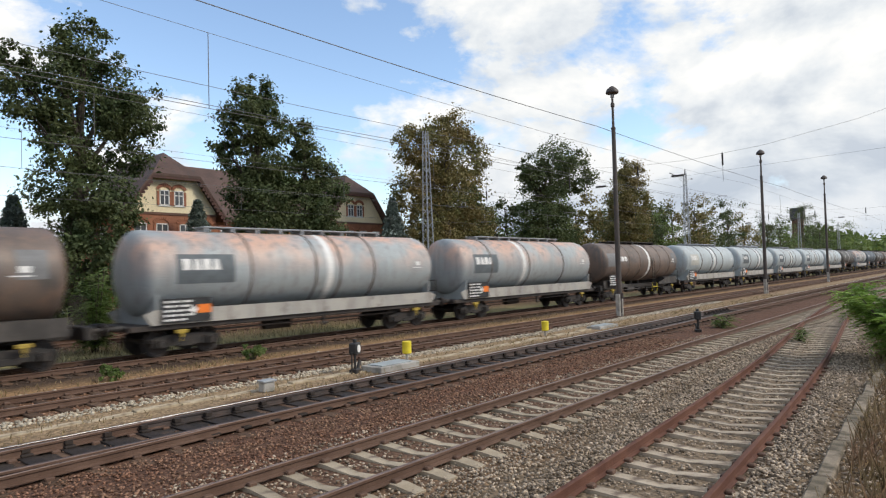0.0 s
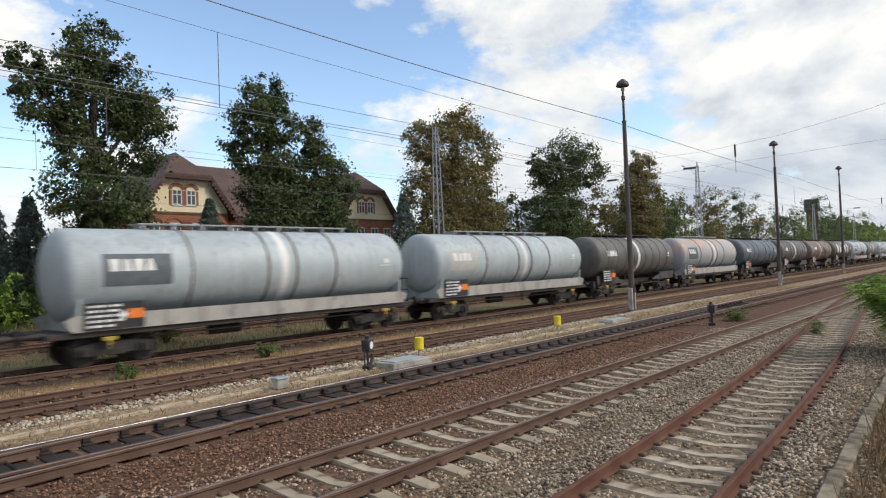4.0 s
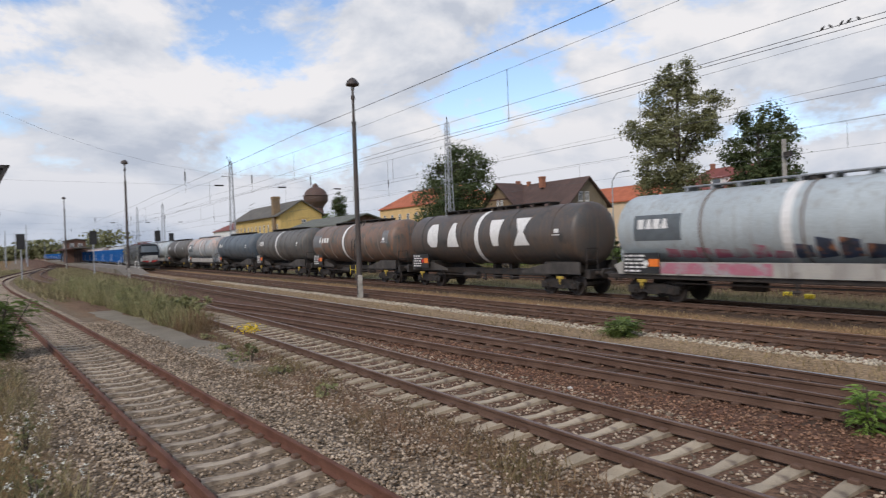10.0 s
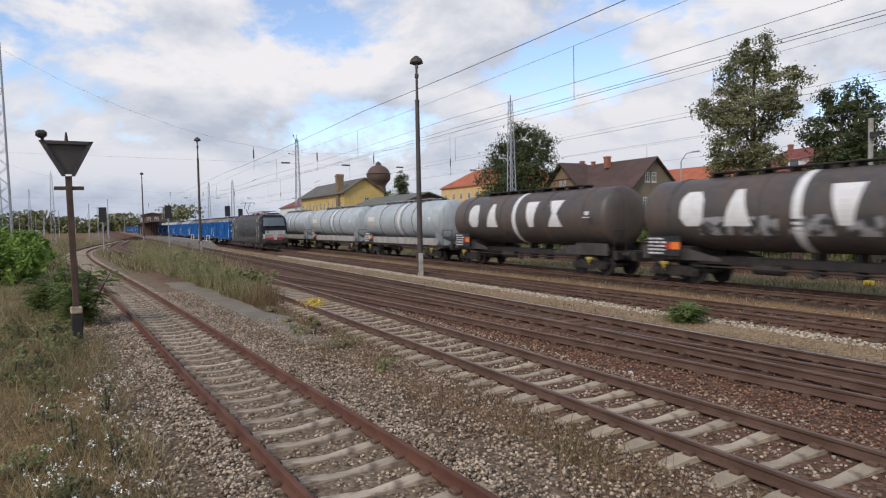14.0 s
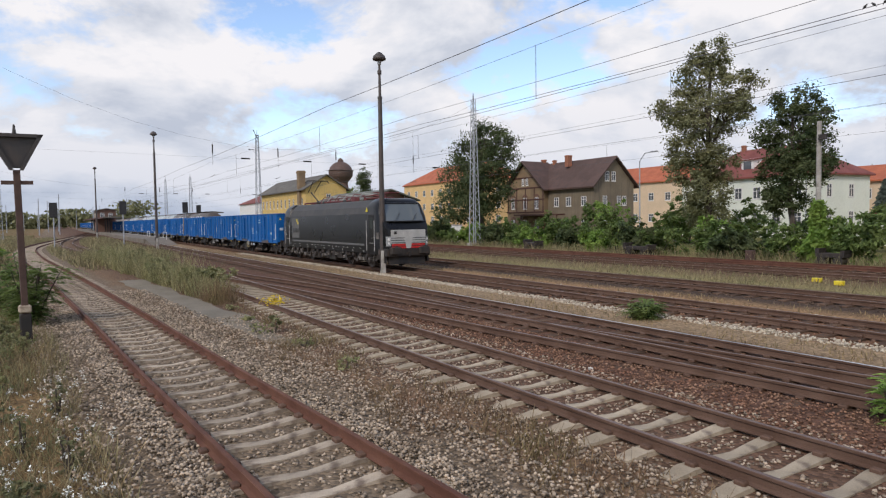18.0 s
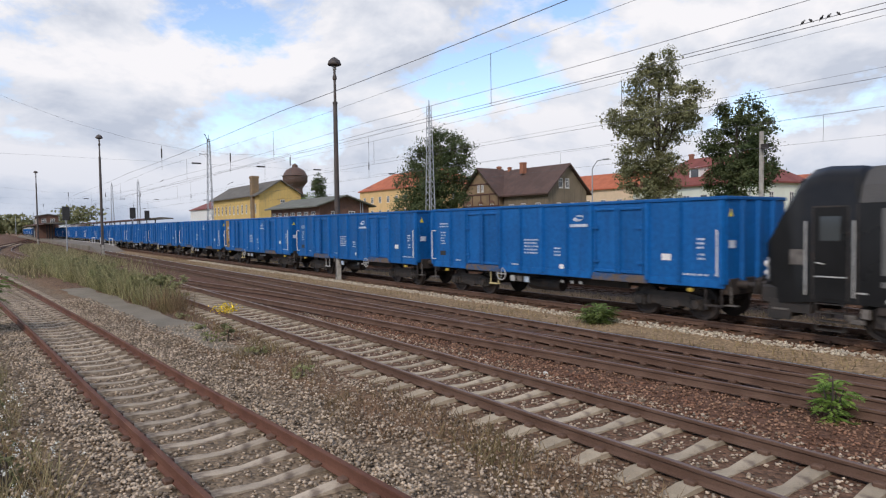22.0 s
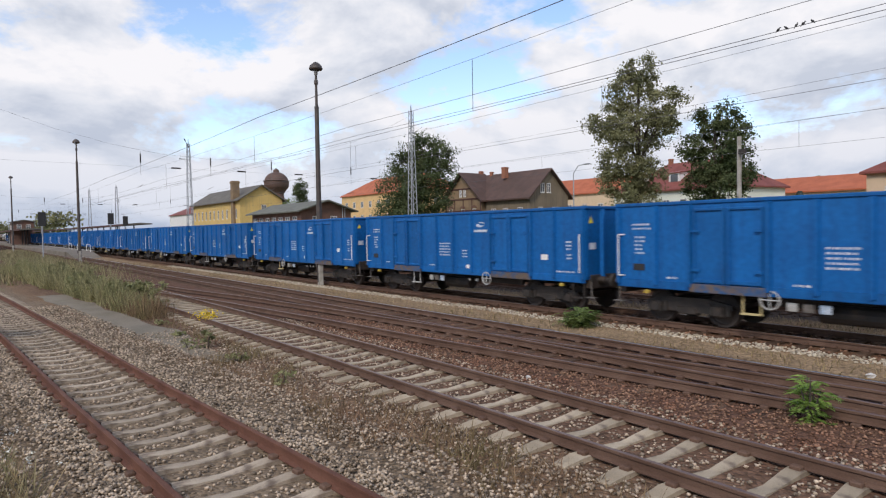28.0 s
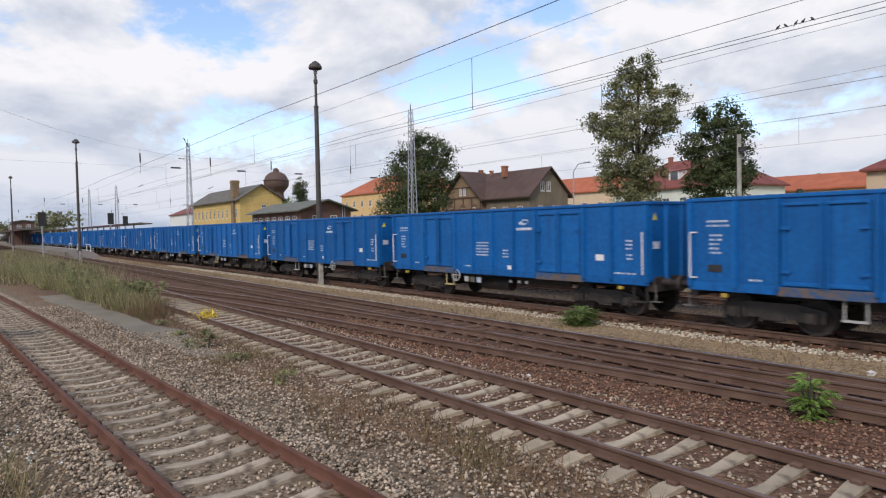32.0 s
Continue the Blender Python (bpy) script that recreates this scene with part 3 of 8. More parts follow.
# greasy slide plates, stock blades and check rail of the switch to the right of the lamp
sw = thing("switch", "black greasy switch blades and slide plates", "railway switch")
plate = Mesh().box(-0.13, 0.13, -0.72, 0.72, 0.02, 0.05, c=0.01).box(-0.09, 0.09, 0.42, 0.9, 0.045, 0.09, c=0.012).box(-0.09, 0.09, -0.88, -0.42, 0.045, 0.09, c=0.012).box(-0.06, 0.06, 0.5, 0.62, 0.1, 0.17).data("slide_plate", GREASE)
for k in range(60):
    x = 2.2 + k * 0.63
    part("slide_plate", plate, None, sw, at=pose(x, float(np.interp(x, (3, 10, 20), (11.42, 11.32, 11.28))), 0))
for o0, o1 in ((0.66, 0.45), (-0.66, -0.52)):
    path = [(2.0 + 3 * k, float(np.interp(2.0 + 3 * k, (3, 10, 20), (11.42, 11.32, 11.28))) + o0 + (o1 - o0) * k / 11) for k in range(12)]
    part("blade", sweep(path, RAIL_PROFILE, 0, RAIL_Z - 0.012), DARK_RAIL, sw, "dark switch blade")
part("stretcher_bar", Mesh().rod((2.9, 10.6, 0.06), (2.9, 12.2, 0.06), 0.025, n=6), GREASE, sw)

# ---- tank wagons ----
def tone(name, c, **kw):
    d = dict(rough=0.5, scale=0.7, fine=25)
    d.update(kw)
    return mat(name, c, **d)


TANK_GREY = tone("grey_tank_paint", (0.445, 0.50, 0.51), c2=(0.385, 0.43, 0.44), spots=(0.34, 0.36, 0.36), amount=0.3, streak=(0.33, 0.335, 0.325))
TANK_PEACH = tone("grey_tank_paint_with_peach_undercoat", (0.37, 0.405, 0.41), c2=(0.30, 0.33, 0.34), spots=(0.60, 0.385, 0.29), amount=0.53, scale=0.28, streak=(0.25, 0.245, 0.235), upper=(2.7, 4.0))
TANK_DARK = tone("dark_grey_tank_paint", (0.125, 0.122, 0.112), c2=(0.088, 0.085, 0.08), spots=(0.06, 0.058, 0.054), amount=0.32, streak=(0.15, 0.12, 0.10))
TANK_DUSTY = tone("dusty_mid_grey_tank_paint", (0.25, 0.25, 0.235), c2=(0.19, 0.195, 0.19), spots=(0.17, 0.15, 0.13), amount=0.36, streak=(0.21, 0.165, 0.13))
TANK_BLUE = tone("dark_blue_tank_paint", (0.10, 0.125, 0.145), c2=(0.075, 0.095, 0.112), spots=(0.05, 0.06, 0.068), amount=0.3, streak=(0.12, 0.13, 0.14))
TANK_BROWN = tone("brown_weathered_tank_paint", (0.20, 0.125, 0.09), c2=(0.125, 0.105, 0.09), spots=(0.085, 0.09, 0.083), amount=0.42, streak=(0.27, 0.135, 0.075))
TANK_TAN = tone("faded_brown_tank_paint", (0.17, 0.125, 0.10), c2=(0.12, 0.095, 0.08), spots=(0.085, 0.075, 0.068), amount=0.4, streak=(0.22, 0.14, 0.10))
TANK_BLACK = tone("sooty_black_tank_paint", (0.072, 0.068, 0.064), c2=(0.105, 0.078, 0.062), spots=(0.045, 0.043, 0.041), amount=0.36, streak=(0.13, 0.09, 0.065))
UNDER_DUST = mat("dusty_bracket_paint", (0.075, 0.066, 0.058), (0.045, 0.04, 0.036), rough=0.75, scale=2.0)
PALE_RING = mat("pale_worn_ring", (0.26, 0.19, 0.145), (0.18, 0.14, 0.115), rough=0.6, scale=2)
SEAM = mat("rusty_seam", (0.13, 0.10, 0.085), (0.2, 0.17, 0.15), rough=0.7)
SKIRT = mat("dusty_white_skirt", (0.42, 0.395, 0.35), (0.35, 0.335, 0.305), rough=0.6, scale=1.0, spots=(0.2, 0.18, 0.16), amount=0.36, streak=(0.2, 0.17, 0.14))
GRAFFITI = mat("spray_paint", (0.40, 0.16, 0.20), (0.36, 0.33, 0.33), rough=0.5, scale=1.6, spread=0.06, spots=(0.45, 0.10, 0.17), amount=0.42)
GRAFFITI3 = mat("dark_spray_paint", (0.05, 0.075, 0.13), (0.03, 0.03, 0.035), rough=0.5, scale=1.3, spots=(0.42, 0.17, 0.07), amount=0.4)
GRAFFITI2 = mat("chrome_spray_paint", (0.35, 0.34, 0.34), (0.06, 0.06, 0.06), rough=0.5, scale=2.4, spread=0.05)


GRIME_YELLOW = mat("grimy_yellow_paint", (0.50, 0.36, 0.05), (0.36, 0.25, 0.05), rough=0.6, scale=6)


def wheelset_mesh():
    m = Mesh()
    for s in (-1, 1):
        m.lathe([(-0.065, 0.46), (-0.06, 0.485), (-0.035, 0.46), (0.065, 0.455), (0.065, 0.38), (0.03, 0.36), (0.03, 0.16), (0.09, 0.14), (0.09, 0.1)], 14,
                m=Matrix.Translation((0, s * 0.75, 0)) @ Matrix.Rotation(s * math.pi / 2, 4, "Z"))
    m.rod((0, -1.0, 0), (0, 1.0, 0), 0.08, n=10)
    return m


WHEEL = wheelset_mesh().data("wheelset", IRON2, True)


def bogie_frame_mesh():
    m = Mesh()
    for s in (-1, 1):
        y = s * 0.98
        m.prism([(-1.25, 0.62), (-1.25, 0.5), (-0.9, 0.42), (-0.55, 0.36), (0.55, 0.36), (0.9, 0.42), (1.25, 0.5), (1.25, 0.62), (0.6, 0.74), (-0.6, 0.74)], y - 0.05, y + 0.05)
        for x in (-0.9, 0.9):
            m.box(x - 0.15, x + 0.15, y + s * 0.05 - 0.1, y + s * 0.05 + 0.1, 0.3, 0.6, c=0.03)
            m.rod((x, y + s * 0.05, 0.46), (x, y + s * 0.2, 0.46), 0.12, n=10)
            for dx in (-0.24, 0.24):
                m.rod((x + dx, y + s * 0.04, 0.34), (x + dx, y + s * 0.04, 0.62), 0.07, n=8)
        m.box(-0.28, 0.28, y - 0.08, y + 0.08, 0.3, 0.5, c=0.02)
    m.box(-0.2, 0.2, -1.0, 1.0, 0.45, 0.7, c=0.03)
    for x in (-1.2, 1.2):
        m.box(x - 0.05, x + 0.05, -1.0, 1.0, 0.5, 0.6)
    return m


BOGIE = bogie_frame_mesh().data("bogie_frame", IRON)


def add_bogie(w, x):
    b = part("bogie", BOGIE, None, w, "cast iron bogie frame", at=Matrix.Translation((x, 0, RAIL_Z)))
    for dx in (-0.9, 0.9):
        part("wheelset", WHEEL, None, b, at=Matrix.Translation((dx, 0, 0.46)))
    return b


def buffer_mesh():
    m = Mesh()
    m.lathe([(0.0, 0.11), (0.3, 0.11), (0.3, 0.075), (0.5, 0.075), (0.5, 0.2), (0.54, 0.225), (0.56, 0.2)], 16)
    return m


BUFFER = buffer_mesh().data("buffer", IRON, True)


def add_buffers(w, half):
    for s in (-1, 1):
        for y in (-0.875, 0.875):
            part("buffer", BUFFER, None, w, at=Matrix.Translation((s * (half - 0.56), y, 1.26)) @ Matrix.Rotation(0 if s > 0 else math.pi, 4, "Z"))
        h = Mesh().rod((s * (half - 0.45), 0, 1.2), (s * (half - 0.1), 0, 1.14), 0.05).box(s * (half - 0.12) - 0.06, s * (half - 0.12) + 0.06, -0.05, 0.05, 0.9, 1.2, c=0.015)
        part("coupling", h, IRON, w)


def bars_on(name, cells, y, material, w, label="", thick=0.004):
    """Flat painted marks on a plane facing the camera side: (x0, x1, z0, z1)."""
    m = Mesh()
    for x0, x1, z0, z1 in cells:
        m.box(x0, x1, y - thick, y, z0, z1)
    ob = part(name, m, material, w, label)
    if len(cells) > 8:
        tagged(ob, label, kind="stuff")
    return ob


def wrap(x0, x1, a0, a1, r, n=8, cx=0.0):
    """A patch that lies on a lying cylinder, angles in degrees from the camera-side horizontal upward."""
    m, v, f = Mesh(), [], []
    for k in range(n + 1):
        a = radians(a0 + (a1 - a0) * k / n)
        for x in (x0, x1):
            v.append((x, -r * math.cos(a), r * math.sin(a)))
    f = [(2 * k, 2 * k + 1, 2 * k + 3, 2 * k + 2) for k in range(n)]
    return m.add(v, f)


def wrap_outline(outline, r, zc):
    """A flat outline (x, z) laid on the tank's camera side, cut into strips so that it follows the curve."""
    m = Mesh()
    zs = [p[1] for p in outline]
    lo, hi, n = min(zs), max(zs), 8
    for k in range(n):
        z0, z1 = lo + (hi - lo) * k / n, lo + (hi - lo) * (k + 1) / n
        row = []
        for z in (z0 + 1e-4, z1 - 1e-4):
            cut = []
            for (xa, za), (xb, zb) in zip(outline, outline[1:] + outline[:1]):
                if (za - z) * (zb - z) < 0:
                    cut.append(xa + (xb - xa) * (z - za) / (zb - za))
            row.append((sorted(cut), z))
        for (a0, a1), (b0, b1) in zip(zip(row[0][0][::2], row[0][0][1::2]), zip(row[1][0][::2], row[1][0][1::2])):
            q = lambda x, z: (x, -math.sqrt(max(0.01, r * r - (z - zc) ** 2)) - 0.008, z)
            n0 = len(m.v)
            if k == 0:
                m.add([q(a0, row[0][1]), q(a1, row[0][1])], [])
                n0 = len(m.v)
            m.v += [q(b0, row[1][1]), q(b1, row[1][1])]
            m.f.append((n0 - 2, n0 - 1, n0 + 1, n0))
    return m


def tank_wagon(length, paint, style, rings, band, marks, label, extra=""):
    """A bogie tank wagon, x along the track, z up from the ground. style: 'skirt' for the smooth grey kind with low sides, 'frame' for the open one."""
    w = thing("tank_wagon", label, "tank wagon", "freight train of tank wagons")
    half = length / 2
    L = half - (0.95 if style == "skirt" else 1.0)          # half length of the barrel
    R, zc = (1.46, 3.03) if style == "skirt" else (1.45, 3.02)
    prof = [(-L + 0.45 * (1 - math.cos(math.pi / 2 * k / 7)) , max(0.02, R * math.sin(math.pi / 2 * k / 7) ** 0.75)) for k in range(8)]
    prof = prof + [(-a, r) for a, r in prof[::-1]]
    barrel = part("tank_barrel", Mesh().lathe(prof, 40, m=Matrix.Translation((0, 0, zc))), paint, w, "", True)
    for x in rings:
        part("ring", Mesh().lathe([(x - 0.045, R + 0.002), (x - 0.03, R + 0.035), (x + 0.03, R + 0.035), (x + 0.045, R + 0.002)], 40, m=Matrix.Translation((0, 0, zc)), closed=True), SEAM if style == "skirt" else (PALE_RING if marks == "disc" else paint), barrel, "", True)
    if band is not None:
        part("stripe", wrap(band - 0.17, band + 0.17, -80, 82, R + 0.006, 20).add([], []), WHITE, barrel, "worn white stripe round the tank").location = (0, 0, zc)
    # walkway on top
    top = Mesh()
    for y in (-0.35, 0.35):
        top.rod((-L * 0.62, y, zc + R + 0.16), (L * 0.62, y, zc + R + 0.16), 0.025, n=6)
    for k in range(-4, 5):
        top.box(k * L * 0.15 - 0.04, k * L * 0.15 + 0.04, -0.36, 0.36, zc + R - 0.03, zc + R + 0.15)
    top.box(-L * 0.62, L * 0.62, -0.28, 0.28, zc + R + 0.13, zc + R + 0.16)
    part("walkway", top, STEEL_GREY if style == "skirt" else IRON, w, "narrow top walkway")
    part("manhole", Mesh().lathe([(0, 0.3), (0.16, 0.3), (0.18, 0.26)], 16, m=Matrix.Translation((0.4, 0, zc + R - 0.02)) @ Matrix.Rotation(-math.pi / 2, 4, "Y")), IRON, w)
    # underframe
    if style == "skirt":
        fr = Mesh().box(-half + 0.58, half - 0.58, -1.3, 1.3, 1.12, 1.3, c=0.02)
        sk = Mesh()
        for s in (-1, 1):
            sk.prism([(-L + 0.3, 1.3), (L - 0.3, 1.3), (L - 0.05, 1.66), (L - 0.4, 1.8), (-L + 0.4, 1.8), (-L + 0.05, 1.66)], s * 1.36, s * 1.40)
        part("skirt", sk, SKIRT, w, "dusty pale side skirt")
        for s in (-1, 1):
            part("end_saddle", Mesh().prism([(-1.3, 1.3), (1.3, 1.3), (1.42, 2.3), (1.1, 2.1), (0.6, 1.75), (-0.6, 1.75), (-1.1, 2.1), (-1.42, 2.3)], s * (L - 0.5) - 0.05, s * (L - 0.5) + 0.05, "x"), paint, w)
    else:
        fr = Mesh().box(-half + 0.58, half - 0.58, -0.32, 0.32, 1.0, 1.32, c=0.02)
        for s in (-1, 1):
            part("headstock", Mesh().box(s * (half - 0.58) - 0.12, s * (half - 0.58) + 0.12, -1.3, 1.3, 1.02, 1.42, c=0.02), IRON, w)
            for y in (-1, 1):
                part("side_bracket", Mesh().prism([(s * (L - 0.1), 1.2), (s * (L - 4.0), 1.2), (s * (L - 4.0), 1.32), (s * (L - 2.6), 1.62), (s * (L - 1.6), 1.75), (s * (L - 0.1), 1.75)], y * 1.225 - 0.025, y * 1.225 + 0.025), paint if "panel" in extra else UNDER_DUST, w)
            part("saddle", Mesh().box(s * (L - 1.6) - 0.9, s * (L - 1.6) + 0.9, -1.15, 1.15, 1.2, 1.75, c=0.03), IRON, w)
        for x in (-0.2, 1.2):
            part("outlet", Mesh().box(x - 0.12, x + 0.12, -0.25, 0.25, 0.75, 1.6, c=0.03), IRON, w)
    part("underframe", fr, IRON if style != "skirt" else IRON2, w)
    for x in (-half + 2.6, half - 2.6):
        add_bogie(w, x)
    add_buffers(w, half)
    part("brake_cylinder", Mesh().rod((-2.2, -0.7, 0.95), (-1.0, -0.7, 0.95), 0.2, n=12), IRON, w)
    pipe = Mesh().rod((-half + 3.6, -1.1, 0.98), (half - 3.6, -1.1, 0.98), 0.035, n=6).rod((0.3, -1.25, 1.15), (0.3, -1.25, 0.75), 0.07, n=8).rod((0.15, -1.3, 0.85), (0.45, -1.3, 0.85), 0.05, n=8)
    part("outlet_pipe", pipe, IRON2, w)
    for s in (-1, 1):
        part("lashing_hook", Mesh().box(s * (half - 2.3) - 0.2, s * (half - 2.3) + 0.2, -1.36, -1.24, 0.98, 1.1, c=0.02).box(s * (half - 2.3) - 0.045, s * (half - 2.3) + 0.045, -1.38, -1.26, 0.84, 1.0, c=0.02).rod((s * (half - 2.3), -1.32, 0.72), (s * (half - 2.3), -1.32, 0.84), 0.02, n=6), GRIME_YELLOW, w, "yellow jacking point")
    # end railing with hand wheel
    for y0, y1 in ((-1.2, -0.5), (0.5, 1.2)):
        e = Mesh().rod((half - 0.72, y0, 1.3), (half - 0.72, y0, 2.35), 0.022, n=6).rod((half - 0.72, y1, 1.3), (half - 0.72, y1, 2.35), 0.022, n=6).rod((half - 0.72, y0, 2.35), (half - 0.72, y1, 2.35), 0.022, n=6).rod((half - 0.72, y0, 1.85), (half - 0.72, y1, 1.85), 0.02, n=6)
        part("end_railing", e, IRON2, w)
    # data board on the leading end
    bx = -half + 1.55
    board = part("data_board", Mesh().box(bx, bx + 1.75, -1.475, -1.45, 1.35, 2.15, c=0.006), BLACK, w, "black data board")
    rnd = random.Random(int(length * 100))
    cells = []
    for row in range(5):
        z = 2.08 - row * 0.15
        x = bx + 0.08
        while x < bx + 0.9:
            d = rnd.uniform(0.08, 0.3)
            cells.append((x, x + d, z - 0.07, z))
            x += d + 0.07
    bars_on("lettering", cells, -1.476, WHITE, board, "white stencilled data lines")
    bars_on("plate", [(bx + 1.25, bx + 1.72, 1.62, 1.92)], -1.477, ORANGE, board, "orange hazard plate")
    d = Mesh().prism([(bx + 0.95, 1.75), (bx + 1.1, 1.6), (bx + 1.25, 1.75), (bx + 1.1, 1.9)], -1.482, -1.476)
    part("placard", d, RED if rnd.random() < 0.5 else WHITE, board, "diamond hazard placard")
    # owner's mark as plain blocks, large or small
    k = marks
    if k == "small":
        for j in range(4):
            x = -L + 1.35 + j * 0.36
            o = [(x, 3.08), (x + 0.3, 3.08), (x + 0.3, 3.46), (x, 3.46)] if j % 2 == 0 else [(x, 3.08), (x + 0.32, 3.08), (x + 0.22, 3.46), (x + 0.1, 3.46)]
            part("mark", wrap_outline(o, R, zc), WHITE, barrel)
    elif k == "disc":
        for j in range(4):
            x = -L + 1.7 + j * 0.5
            o = [(x, 3.1), (x + 0.36, 3.1), (x + 0.36, 3.46), (x, 3.46)] if j else [(x, 3.18), (x + 0.18, 3.05), (x + 0.36, 3.18), (x + 0.18, 3.6)]
            part("mark", wrap_outline(o, R, zc), WHITE, barrel)
        part("patch", wrap_outline([(-L + 0.5, 2.75), (-L + 2.3, 2.75), (-L + 2.3, 3.7), (-L + 0.5, 3.7)], R - 0.003, zc), mat("primer_patch", (0.2, 0.2, 0.2), (0.16, 0.16, 0.16)), barrel)
        part("patch", wrap_outline([(L - 1.5, 2.9), (L - 0.7, 2.9), (L - 0.7, 3.75), (L - 1.5, 3.75)], R - 0.003, zc), MATS["primer_patch"], barrel)
    elif k == "large":
        H = [[(0.25, 0), (0.85, 0), (1.1, 0.3), (1.1, 1.05), (0.85, 1.35), (0.25, 1.35), (0, 1.05), (0, 0.3)],
             [(0, 0), (1.15, 0), (0.75, 1.35), (0.4, 1.35)],
             [(0.3, 0), (0.75, 0), (1.05, 1.35), (0.0, 1.35)],
             [(0, 0), (1.15, 0), (0.76, 0.68), (1.12, 1.35), (0.03, 1.35), (0.4, 0.68)]]
        for x, o in zip((-5.0, -3.0, 0.9, 2.9), H):
            part("mark", wrap_outline([(x + a, 2.55 + b) for a, b in o], R, zc), WHITE, barrel, "large plain white mark")
    if style == "skirt":
        part("mark_panel", wrap_outline([(-L + 1.15, 2.62), (-L + 3.3, 2.62), (-L + 3.3, 3.62), (-L + 1.15, 3.62)], R - 0.003, zc), mat("dark_panel", (0.12, 0.14, 0.15), (0.1, 0.115, 0.125)) if "pale" not in extra else mat("pale_panel", (0.5, 0.49, 0.43), (0.45, 0.44, 0.4)), barrel)
    part("notice", wrap_outline([(L - 1.7, 2.98), (L - 1.1, 2.98), (L - 1.1, 3.02), (L - 1.7, 3.02)], R, zc), WHITE, barrel)
    part("notice", wrap_outline([(L - 1.45, 3.1), (L - 1.15, 3.1), (L - 1.15, 3.28), (L - 1.45, 3.28)], R, zc), WHITE, barrel)
    if "panel" in extra:
        part("notice_panel", wrap_outline([(L - 2.7, 2.75), (L - 1.55, 2.75), (L - 1.55, 3.4), (L - 2.7, 3.4)], R - 0.003, zc), mat("slate_blue_panel", (0.04, 0.055, 0.075), (0.05, 0.065, 0.085)), barrel, "slate blue notice panel")
    if "graffiti" in extra:
        if style == "skirt":
            rg = random.Random(17)
            for k in range(14):   # uneven sprayed letters along the foot of the barrel
                x0 = -4.7 + k * 0.7
                z1 = (2.3 if k < 7 else 2.5) + rg.uniform(-0.12, 0.14)
                part("graffiti", wrap_outline([(x0, 1.93), (x0 + 0.66, 1.931), (x0 + 0.6 + rg.uniform(-0.1, 0.06), z1), (x0 + rg.uniform(0.0, 0.12), z1 + 0.001)], R, zc), GRAFFITI if k < 7 else GRAFFITI3, barrel, "pink spray graffiti" if k < 7 else "dark blue and orange spray graffiti")
            part("graffiti", Mesh().box(-L + 1.9, -0.4, -1.412, -1.402, 1.36, 1.76), GRAFFITI, w, "pink spray graffiti")
        else:
            for x in (-4.2, -2.4, -0.5, 1.4, 3.1):
                part("graffiti", wrap_outline([(x, 2.2), (x + 1.5, 2.2), (x + 1.6, 2.95), (x + 0.1, 2.9)], R - 0.004, zc), GRAFFITI2, barrel, "silver spray graffiti")
    if "ladder" in extra:
        ld = Mesh()
        for x in (1.0, 1.45):
            ld.rod((x, -1.55, 0.75), (x, -1.55, 3.1), 0.02, n=6).rod((x, -1.55, 3.1), (x, -0.6, 4.5), 0.02, n=6)
        for j in range(9):
            ld.rod((1.0, -1.55, 0.85 + j * 0.27), (1.45, -1.55, 0.85 + j * 0.27), 0.015, n=6)
        part("ladder", ld, IRON, w, "side ladder")
        part("rail_gate", Mesh().rod((0.75, -1.6, 0.7), (0.75, -1.6, 1.4), 0.02, n=6).rod((1.65, -1.6, 0.7), (1.65, -1.6, 1.4), 0.02, n=6).rod((0.75, -1.6, 1.05), (1.65, -1.6, 1.05), 0.02, n=6), YELLOW, w)
    return w


